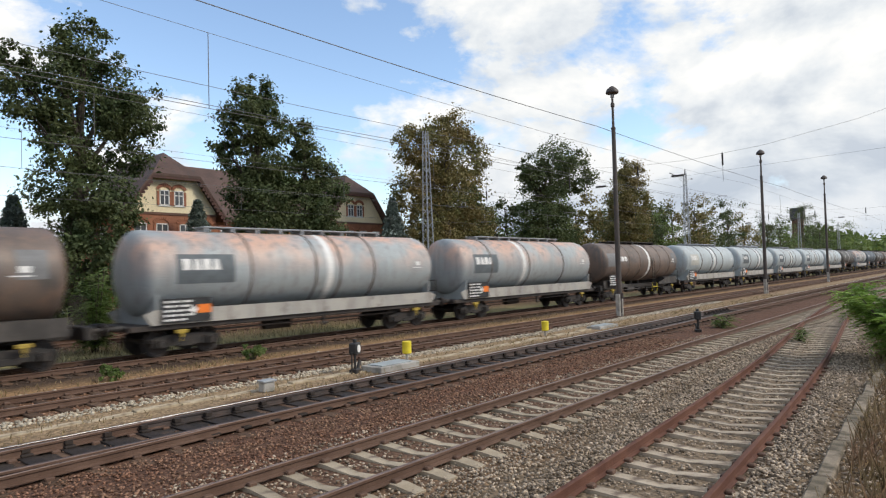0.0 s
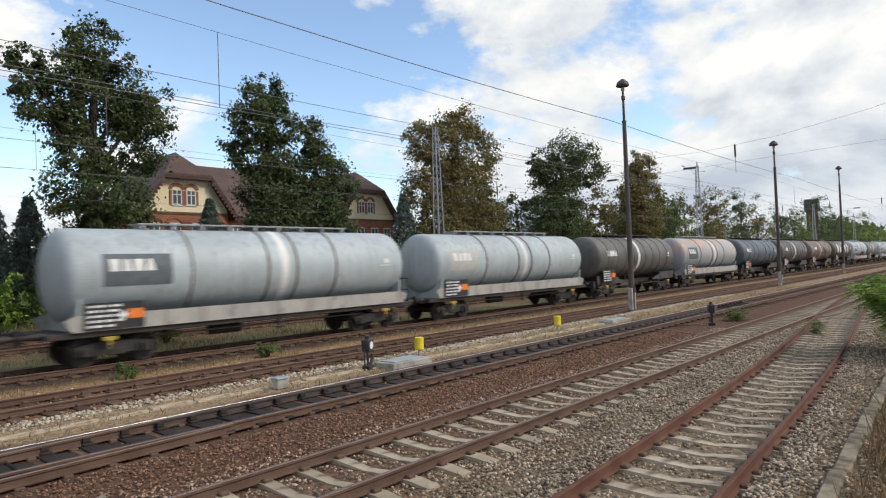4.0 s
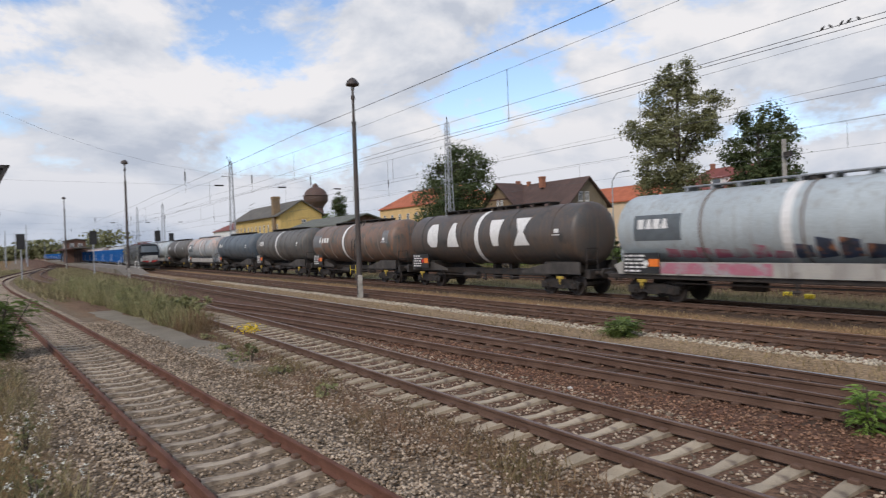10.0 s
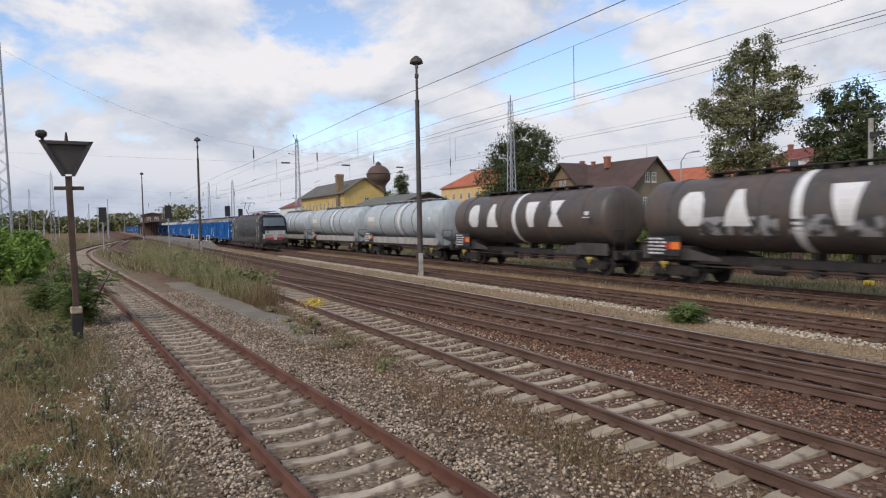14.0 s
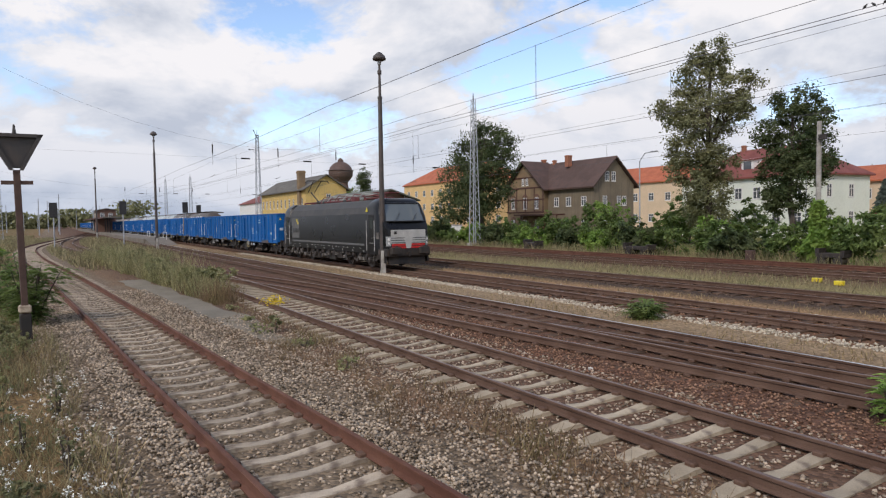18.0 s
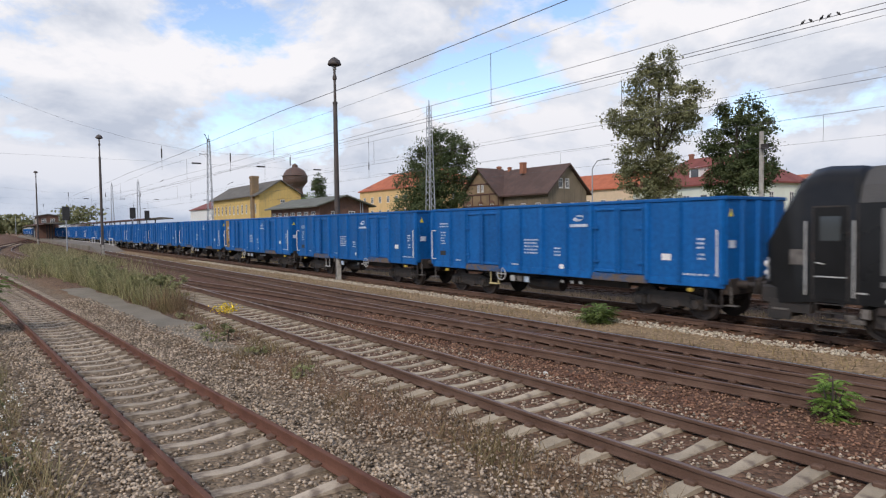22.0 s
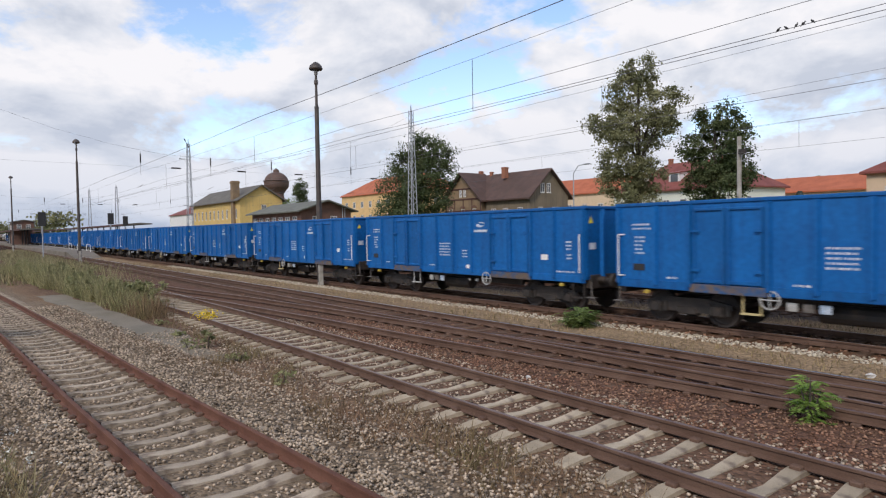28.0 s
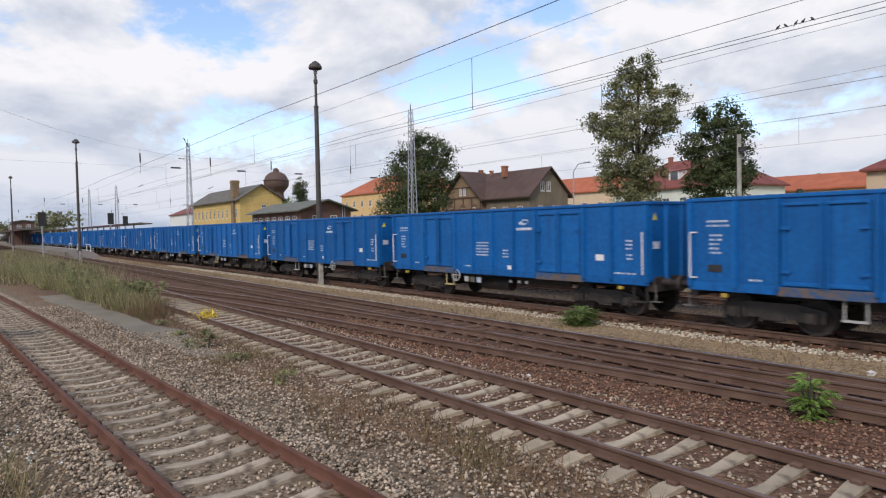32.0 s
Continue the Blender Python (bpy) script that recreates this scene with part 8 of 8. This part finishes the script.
overhead_line(Y3, 6.06, 7.5, "contact and messenger wires over the switch track")
overhead_line(Y4, 6.08, 7.4, "contact and messenger wires over the near main line")
overhead_line(Y5, 6.25, 7.4, "contact and messenger wires over the far main line")
overhead_line(Y6, 6.35, 7.55, "contact and messenger wires over the back track")
f = thing("feeder_line", "feeder cables strung along the line", "cable")
for y, z, rr in ((21.0, 12.72, 0.042), (29.5, 12.5, 0.03), (30.6, 11.86, 0.034)):
    for x0, x1 in zip(SPANS, SPANS[1:]):
        part("cable", wire(sag(x0, x1, y, z + 0.12, z - 0.1), rr), WIRE, f)
for x in (8.9, 9.15, 9.4):
    part("clamp", Mesh().rod((x, 21.0, 12.72), (x + 0.12, 21.0, 12.72), 0.06, n=6), WIRE, f)
part("jumper", wire([(9.1, 21.0, 12.65), (6.5, 20.2, 14.0), (-0.4, 19, 15.0)], 0.014), WIRE, f)


def bird(x, y, z, turn):
    """A small dark bird that sits on a wire."""
    t = thing("bird", "small dark bird perched on a wire", "bird", "birds on the wire", at=pose(x, y, z, 0, 0, turn) @ Matrix.Scale(0.8, 4))
    feather = mat("dark_feathers", (0.03, 0.03, 0.033), (0.05, 0.048, 0.045), rough=0.7, scale=20)
    part("body", Mesh().lathe([(-0.12, 0.015), (-0.08, 0.05), (0.0, 0.068), (0.06, 0.055), (0.1, 0.02)], 10, m=pose(0, 0, 0.09, 0, -40, 0)), feather, t, "", True)
    part("head", Mesh().lathe([(-0.04, 0.01), (-0.02, 0.035), (0.015, 0.035), (0.035, 0.012), (0.075, 0.003)], 8, m=pose(0.09, 0, 0.185)), feather, t, "", True)
    part("tail", Mesh().box(-0.14, 0.0, -0.018, 0.018, -0.006, 0.006, m=pose(-0.06, 0, 0.03, 0, -50, 0)), feather, t)
    return t


for k, x in enumerate((-14.3, -13.95, -13.5, -13.2, -12.8)):
    bird(x, 30.6, 11.81, (10, 170, -15, 20, 160)[k])


def cross_span(x, y0, y1, z0, z1, x1=None):
    """Wires across the yard between two masts, with insulators over the tracks."""
    t = thing("cross_span", "cross span wires with dark insulators over the yard", "overhead line", "cross spans")
    x1 = x if x1 is None else x1
    n = 12
    P = lambda k: (x + (x1 - x) * k / n, y0 + (y1 - y0) * k / n)
    top = [(*P(k), 8.9 + (z0 - 8.9) * (2 * k / n - 1) ** 2) for k in range(n + 1)]
    part("span_wire", wire(top), WIRE, t)
    part("lower_span_wire", wire([(*P(0), 8.0), (*P(n), 8.0)], 0.01), WIRE, t)
    for y in (Y3, Y4, Y5, Y6):
        f = (y - y0) / (y1 - y0)
        xx = x + (x1 - x) * f
        zt = 8.9 + (z0 - 8.9) * (2 * f - 1) ** 2
        i = part("insulator", Mesh().rod((xx, y, 8.3), (xx, y, 9.0), 0.05, n=8), IRON, t)
        part("hanger", Mesh().rod((xx, y, zt), (xx, y, 7.4), 0.012, n=4).rod((xx - 0.9, y, 6.5), (xx + 0.5, y, 6.6), 0.02, n=6), WIRE, i)
        part("span_insulator", Mesh().rod((xx, y + 2.2, 8.0), (xx, y + 2.9, 8.0), 0.06, n=8), IRON, t)


cross_span(-50.6, -5.4, 38, 14.8, 14.8, -55.2)
cross_span(-0.4, -14, 38, 14.2, 14.2)
cross_span(33.0, -12, 38, 14.8, 14.8, 42.4)
cross_span(92, -12, 34, 14.2, 14.2)
cross_span(-120, -14, 38, 13.8, 13.8)
cross_span(-175, -20, 38, 13.8, 13.8)
cross_span(165, -12, 38, 14, 14)


# ---- signals, markers and clutter between the tracks ----
def dwarf_signal(x, y, rot, dark=False):
    t = thing("dwarf_signal", "small black point indicator with a white disc" if not dark else "small black and white point lantern", "signal", "point indicators", at=pose(x, y, 0, 0, 0, rot))
    part("stand", Mesh().box(-0.16, 0.16, -0.12, 0.12, -0.05, 0.12, c=0.02).rod((0, 0, 0.1), (0, 0, 0.55), 0.04, n=8).rod((0.15, 0, 0.05), (0.35, 0, 0.3), 0.05, n=8).rod((-0.22, 0, 0.0), (-0.22, 0, 0.6), 0.02, n=6), IRON, t)
    b = part("lantern", Mesh().box(-0.17, 0.17, -0.12, 0.12, 0.52, 0.86, c=0.03).rod((0, 0, 0.86), (0, 0, 0.96), 0.06, n=8), BLACK, t)
    if dark:
        part("face", Mesh().prism([(-0.12, 0.58), (-0.04, 0.58), (0.12, 0.8), (0.04, 0.8)], -0.13, -0.125), WHITE, b)
    else:
        part("face", Mesh().lathe([(0, 0.11), (0.012, 0.11)], 16, m=Matrix.Translation((0, -0.12, 0.69)) @ Matrix.Rotation(-math.pi / 2, 4, "Z")), WHITE, b, "white round face")
    return t


dwarf_signal(12.2, 13.85, 25)
dwarf_signal(27.0, 9.3, 30, True)
for x, y in ((14.9, 14.4), (23.1, 14.25)):
    t = thing("marker_cylinder", "bright yellow marker cylinder beside the track", "marker", "yellow markers", at=pose(x, y, 0))
    part("post", Mesh().rod((0, 0, -0.05), (0, 0, 0.3), 0.05, n=8), CONCRETE2, t)
    part("cylinder", Mesh().lathe([(0.2, 0.13), (0.22, 0.15), (0.58, 0.15), (0.6, 0.12)], 16, m=Matrix.Rotation(-math.pi / 2, 4, "Y")), YELLOW, t, "", True)
for x0, x1, y0, y1, z, nm in ((12.5, 14.1, 13.1, 13.95, 0.16, "grey concrete cover slab"), (26.2, 28.0, 13.3, 14.0, 0.12, "pale concrete cover slab")):
    t = thing("cable_pit_cover", nm + " beside the track", "cover", at=pose(0, 0, 0))
    part("slab", Mesh().box(x0, x1, y0, y1, -0.05, z, c=0.02), CONCRETE2, t)
    part("lid", Mesh().box(x0 + 0.15, x1 - 0.2, y0 + 0.12, y1 - 0.12, z, z + 0.03, c=0.01), mat("grey_lid", (0.36, 0.40, 0.40), (0.3, 0.33, 0.33)), t)
t = thing("junction_box", "small grey cable junction box", "junction box", at=pose(9.1, 13.6, 0))
part("housing", Mesh().box(-0.16, 0.16, -0.12, 0.12, 0, 0.24, c=0.02), CONCRETE2, t)
part("cap", Mesh().box(-0.19, 0.19, -0.15, 0.15, 0.24, 0.29, c=0.01), STEEL_GREY, t)
tr = thing("cable_trough", "pale concrete cable trough in separate lids", "cable trough", kind="structure")
lid = Mesh().box(-0.49, 0.49, -0.14, 0.14, -0.05, 0.03, c=0.015).data("lid", mat("sandy_trough_concrete", (0.50, 0.41, 0.29), (0.38, 0.31, 0.21), rough=0.95, spec=0.2, scale=2.5, spots=(0.25, 0.19, 0.12), amount=0.4))
rnd = random.Random(4)
for k in range(24):
    x = 2.6 + k * 0.99
    part("lid", lid, None, tr, at=pose(x, 14.02 - 0.014 * (x - 2.6) + rnd.uniform(-0.03, 0.03), rnd.uniform(-0.02, 0.03), 0, rnd.uniform(-1, 1), rnd.uniform(-2, 2)))
PALE_CHIP = mat("pale_chip", (0.62, 0.60, 0.56), (0.5, 0.48, 0.44), rough=0.9, scale=6)
STONE_LUMP = mat("stone_lump", (0.26, 0.21, 0.17), (0.18, 0.14, 0.11), rough=0.95, scale=6)


def chip(s, seed):
    """An angular broken stone."""
    q = random.Random(seed)
    v = [(math.cos(a) * s * 0.6 * q.uniform(0.6, 1.1), math.sin(a) * s * 0.5 * q.uniform(0.6, 1.1), z * s * q.uniform(0.7, 1.2)) for z, n in ((-0.25, 5), (0.2, 5)) for a in (2 * math.pi * k / n + z for k in range(n))]
    v.append((s * 0.1, 0, s * 0.42))
    return Mesh().add(v, [(0, 1, 2, 3, 4)] + [(k, (k + 1) % 5, 5 + (k + 1) % 5, 5 + k) for k in range(5)] + [(5 + k, 5 + (k + 1) % 5, 10) for k in range(5)])


for x, y, s, nm in ((-4.6, 13.4, 0.16, "white"), (-0.5, 19.6, 0.2, "white"), (2.4, 19.5, 0.16, "white"), (-8.7, 8.6, 0.1, "white"), (3.2, 8.9, 0.16, "grey"), (-2.5, 8.8, 0.15, "grey"), (-1.8, 13.6, 0.1, "brown"), (-4.9, 3.62, 0.07, "white"), (-3.2, 0.9, 0.08, "white")):
    solid("loose_stone", chip(s, int(x * 10 + 500)), PALE_CHIP if nm == "white" else STONE_LUMP, nm + " loose stone on the ballast", "stone", "loose stones", at=pose(x, y, 0.03))

# old triangular signal board on a rusty post
t = thing("signal_board", "rusty triangular signal board on a leaning post", "sign", at=pose(-18.35, -0.55, 0, 0, 0, 96) @ pose(0, 0, 0, 0, -0.8, 0))
RUST = mat("flaking_rust", (0.07, 0.04, 0.032), (0.10, 0.06, 0.045), rough=0.8, scale=4)
part("post", Mesh().box(-0.07, 0.07, -0.07, 0.07, 0, 4.2, c=0.01), RUST, t)
part("board", Mesh().prism([(-0.54, 5.02), (0.54, 5.02), (0.1, 4.25), (-0.1, 4.25)], -0.03, 0.03).box(-0.54, 0.54, -0.12, -0.03, 4.98, 5.06).prism([(-0.58, 5.06), (-0.48, 5.06), (-0.06, 4.2), (-0.14, 4.2)], -0.12, 0.05).prism([(0.58, 5.06), (0.48, 5.06), (0.06, 4.2), (0.14, 4.2)], -0.12, 0.05), mat("dark_enamel", (0.05, 0.045, 0.043), (0.075, 0.06, 0.05), rough=0.5), t, "dark tapering board")
part("crossbar", Mesh().box(-0.32, 0.32, -0.05, 0.05, 3.86, 3.95), RUST, t)
part("lantern", Mesh().rod((-0.5, 0, 5.06), (-0.5, 0, 5.16), 0.04, n=6).lathe([(-0.12, 0.05), (-0.06, 0.1), (0.06, 0.1), (0.12, 0.05)], 10, m=Matrix.Translation((-0.52, 0, 5.22))), IRON, t)
part("finial", Mesh().rod((0, 0, 5.0), (0, 0, 5.28), 0.05, 0.02, 8), IRON, t)
part("sleeve", Mesh().box(-0.13, 0.13, -0.13, 0.13, 0.78, 0.96, c=0.03), CONCRETE_OLD, t)
part("lower_post", Mesh().box(-0.12, 0.12, -0.1, 0.1, 0, 0.75, c=0.02), IRON, t)

# worn grey path between the siding and the tall grass
ASPHALT = mat("worn_grey_path", (0.215, 0.182, 0.132), (0.175, 0.148, 0.106), rough=0.95, scale=0.8, fine=40, bump=0.006, spots=(0.16, 0.14, 0.085), amount=0.36)
pa = Mesh()
pv = []
for k in range(16):
    x = -36 + k * 1.45
    w0, w1 = 0.16 * math.sin(k * 2.1), 0.2 * math.sin(k * 1.7 + 1)
    pinch = max(0.0, (k - 11) / 4.0)
    pv += [(x, R1Y(x) + 2.15 + w0 * 0.6 + 0.4 * pinch, 0.012), (x, R1Y(x) + 3.35 + w1 - 0.45 * pinch, 0.012)]
pv += [(p[0], p[1], -0.05) for p in pv]
pf_ = [(2 * k, 2 * k + 2, 2 * k + 3, 2 * k + 1) for k in range(15)] + [(2 * k + 32, 2 * k + 34, 2 * k + 2, 2 * k) for k in range(15)] + [(2 * k + 1, 2 * k + 3, 2 * k + 35, 2 * k + 33) for k in range(15)] + [(0, 1, 33, 32), (30, 62, 63, 31)]
solid("path", pa.add(pv, pf_), ASPHALT, "worn grey path beside the siding", "path", kind="structure")

# kerb of the standing place
kb = thing("kerb", "weathered concrete edging beside the siding", "kerb", kind="structure")
st = Mesh().box(-0.98, 0.98, -0.1, 0.1, -0.2, 0.11, c=0.025).data("kerb_stone", mat("grey_kerb", (0.30, 0.245, 0.18), (0.20, 0.165, 0.12), rough=0.95, spec=0.2, scale=2.0, fine=50, bump=0.006, spots=(0.12, 0.10, 0.07), amount=0.45))
for k in range(16):
    x = 2.4 + k * 2.0
    part("kerb_stone", st, None, kb, at=pose(x, float(np.interp(x, (2, 8.7, 10.6, 14.1, 16.4, 34), (1.3, 1.71, 1.8, 1.96, 2.06, 2.75))) , 0, 0, 0, math.degrees(math.atan(SLOPE1))))

# far side: old bogies and buffers by the hedge, yellow markers, white wall
for x, y, w in ((-44.5, 37, 1.6), (-32.2, 36.8, 2.2), (-18.8, 37.2, 1.5)):
    t = thing("scrap_trolley", "rusty old rail trolley by the back track", "trolley", "scrap by the back track", at=pose(x, y, 0, 0, 0, 4))
    part("frame", Mesh().box(-w / 2, w / 2, -0.5, 0.5, 0.45, 0.7, c=0.03).box(-w / 2, -w / 2 + 0.2, -0.5, 0.5, 0.7, 0.95).box(w / 2 - 0.2, w / 2, -0.5, 0.5, 0.7, 0.85), IRON2, t)
    for s in (-1, 1):
        part("wheel", Mesh().rod((s * w * 0.3, -0.55, 0.25), (s * w * 0.3, 0.55, 0.25), 0.25, n=12), IRON2, t)
t = thing("buffer_post", "short rusty post beside the back track", "post", at=pose(-23.0, 36.0, 0))
part("post", Mesh().box(-0.22, 0.22, -0.2, 0.2, 0, 0.75, c=0.02), RUST, t)
for x, y in ((-14.6, 27.6), (-13.4, 27.0)):
    t = thing("marker_cylinder", "small yellow box lying in the grass", "marker", "yellow boxes in the grass", at=pose(x, y, 0))
    part("box", Mesh().box(-0.17, 0.17, -0.12, 0.12, 0, 0.18, c=0.02), YELLOW, t)
t = thing("garden_wall", "white rendered garden wall", "wall", at=pose(-67.2, 42.5, 0))
part("wall", Mesh().box(-3.4, 2.6, -0.12, 0.12, 0, 2.1), WHITE, t)
part("coping", Mesh().box(-3.5, 2.7, -0.2, 0.2, 2.1, 2.22), CONCRETE2, t)

PAVING = mat("worn_platform_paving", (0.22, 0.19, 0.155), (0.17, 0.15, 0.12), rough=0.95, spec=0.2, scale=0.4)
# platform with canopies and light signals
pf = thing("platform", "paved island platform with pale edge stones", "platform", kind="structure")
part("paving", Mesh().box(-330, -98, 11.2, 14.6, 0, 0.72, c=0.05), PAVING, pf)
part("ramp", Mesh().prism([(-98, 0), (-98, 0.72), (-90, 0.02), (-90, 0)], 11.4, 14.4), PAVING, pf)
part("edge", Mesh().box(-330, -98, 14.4, 14.75, 0.72, 0.78), CONCRETE2, pf)
for x0, x1, y0, y1, z in ((-260, -165, 10.6, 15.0, 4.3), (-330, -128, 25.0, 29.0, 4.7)):
    t = thing("platform_canopy", "grey platform canopy on slim posts", "canopy", "platform canopies")
    part("roof", Mesh().prism([(y0, z), (y1, z), (y1, z + 0.18), ((y0 + y1) / 2, z - 0.05 + 0.4), (y0, z + 0.18)], x0, x1, "x"), SLATE, t)
    part("fascia", Mesh().box(x0, x1, y0 - 0.05, y0, z - 0.15, z + 0.2), DARK_WOOD, t)
    for k in range(int((x1 - x0) / 8)):
        part("post", Mesh().rod((x0 + 4 + k * 8, (y0 + y1) / 2, 0), (x0 + 4 + k * 8, (y0 + y1) / 2, z), 0.12, n=8), IRON, t)
t = thing("second_platform", "low platform along the far track", "platform", kind="structure")
part("paving", Mesh().box(-330, -100, 25.0, 29.2, 0, 0.7), CONCRETE2, t)
for x, y, h in ((-87, 0.5, 5.2), (-94, 8.4, 5.6), (-110, 18.9, 6.0), (-128, 24.4, 6.0)):
    t = thing("light_signal", "black light signal on a grey post", "signal", "light signals", at=pose(x, y, 0))
    part("post", Mesh().rod((0, 0, 0), (0, 0, h - 1.4), 0.07, n=8), STEEL_GREY, t)
    part("screen", Mesh().box(-0.1, 0.1, -0.42, 0.42, h - 1.5, h + 0.25, c=0.03), BLACK, t)
for x in (-99.5, -108, -117):
    t = thing("platform_railing", "white tubular railing at the platform end", "railing", at=pose(x, 14.0, 0))
    part("posts", Mesh().rod((0, 0, 0), (0, 0, 1.6), 0.04, n=6).rod((3, 0, 0), (3, 0, 1.6), 0.04, n=6), WHITE, t)
    part("bar", Mesh().rod((0, 0, 1.6), (3, 0, 1.6), 0.04, n=6), WHITE, t)
# slim far masts beyond the station
rnd = random.Random(8)
for k in range(22):
    x, y = -rnd.uniform(190, 420), rnd.uniform(-45, 24)
    t = thing("far_mast", "slim grey mast far down the yard", "mast", "far masts", at=pose(x, y, 0))
    part("pole", Mesh().rod((0, 0, 0), (0, 0, rnd.uniform(8, 13)), 0.16, 0.1, 6), STEEL_GREY, t)


def far_woods(x0, x1, y0, y1, h, n, seed, name, label, material):
    """A wood far off: clumps of large leaves with an uneven top."""
    r = np.random.RandomState(seed)
    t = r.uniform(0, 1, n)
    top = h * (0.65 + 0.35 * np.sin(t * 37 + seed) * np.sin(t * 91) + 0.25 * np.sin(t * 13))
    c = np.stack([x0 + (x1 - x0) * t + r.normal(0, 6, n), y0 + (y1 - y0) * t + r.normal(0, 6, n), np.maximum(0.2, top) * np.sqrt(r.uniform(0, 1, n))], 1)
    ob = new(name, quads_mesh(name, leaf_quads(c, 1.9, r), material))
    return tagged(ob, label, "wood", kind="stuff")


# greyer leaves put the haze of distance into the horizon wood's colour
far_woods(-620, -520, -330, 60, 19, 18000, 3, "far_wood", "wood on the horizon down the line, haze in its pale leaf colour", LEAF_GREY)
far_woods(-330, -190, -120, -45, 9, 12000, 4, "yard_scrub", "green scrub at the edge of the yard", LEAF_GREY)
far_woods(300, 560, 62, 20, 15, 10000, 5, "far_wood", "wood along the line in the distance", LEAF_MID)
far_woods(-110, 60, 150, 150, 12, 14000, 6, "town_trees", "trees among the houses", LEAF_MID)

# ---- ballast stones round the near tracks ----
def strew(x0, x1, n, y_of, half, seed, path=None, spacing=0.63, bare=0.8, lift=0.0, inner=0.0):
    r = np.random.RandomState(seed)
    x = r.uniform(x0, x1, n)
    o = r.uniform(-half, half, n)
    ok = np.abs(o) > inner
    for s in (-0.7525, 0.7525):
        if path is not None:
            ok &= np.abs(o - s) > 0.07
    if path is not None:
        sx = []
        s = 0.0
        while True:
            p = along(path, s)
            if not p:
                break
            sx.append(p[0])
            s += spacing
        sx = np.sort(np.array(sx))
        k = np.clip(np.searchsorted(sx, x), 1, len(sx) - 1)
        d = np.minimum(np.abs(sx[k] - x), np.abs(sx[k - 1] - x))
        ok &= ~((d < 0.17) & (np.abs(o) < bare))
    x, o = x[ok], o[ok]
    z = r.uniform(-0.02, 0.03, len(x)) + lift * np.clip((np.abs(o) - 0.7) * 2, 0, 1)
    return np.stack([x, y_of(x) + o, z], 1)


def ballast(name, label, pts, size, material, seed):
    ob = new(name, stones_mesh(name, pts, size, material, seed))
    tagged(ob, label, "ballast", kind="stuff")


p2 = straight(-38, 160, Y2, Y2 + 0.6)
Y2F = lambda x: Y2 + 0.6 * (x + 38) / 198
ballast("siding_ballast", "grey crushed stone round the siding", np.concatenate([strew(-30, 26, 43000, R1Y, 2.3, 1, siding_path, lift=0.055), strew(-20, 24, 12000, lambda x: R1Y(x) + 2.5, 0.8, 2), strew(-24, 26, 9000, lambda x: R1Y(x) + 1.15, 0.24, 12, lift=0.0) + np.array((0, 0, 0.065)), strew(-24, 26, 9000, lambda x: R1Y(x) - 1.15, 0.24, 13) + np.array((0, 0, 0.065))]), 0.031, STONE_GREY, 1)
ballast("yard_ballast", "grey-brown crushed stone round the yard track", strew(-20, 26, 24000, Y2F, 1.7, 3, p2, bare=1.3), 0.031, STONE_GREY, 3)
ballast("brown_ballast", "rust-brown crushed stone between the tracks", np.concatenate([strew(-18, 24, 27000, lambda x: 9.1 + 0 * x, 1.15, 4), strew(-30, 30, 10000, lambda x: Y3 + 0 * x, 1.5, 5, straight(-220, 170, Y3, Y3), bare=1.3)]), 0.029, STONE_BROWN, 4)
ballast("pale_ballast", "fresh pale stone strips beside the main line", np.concatenate([strew(-60, 48, 12500, lambda x: 14.95 + 0.05 * np.sin(x), 0.33, 6), strew(-60, 48, 5000, lambda x: 18.25 + 0 * x, 0.2, 7)]), 0.05, STONE_PALE, 6)
ballast("main_line_ballast", "brown stone between the main line rails", strew(-36, 36, 8000, lambda x: Y4 + 0 * x, 1.5, 8), 0.045, STONE_BROWN, 8)
# dark stones that paint the tank train's shade onto its track bed
ballast("sooty_ballast", "dark stone under the far main line, train shade in its colour", strew(-36, 36, 6000, lambda x: Y5 + 0 * x, 1.6, 9), 0.045, STONE_DARK, 9)


def motions():
    for w, s in TANK_TRAIN:
        walk(w, [(t, pose(x + s, Y5, 0)) for t, x in RUN])
    for w, s in ORE_TRAIN:
        walk(w, [(t, pose(x + s, Y4, 0)) for t, x in ORE_ROWS])


motions()
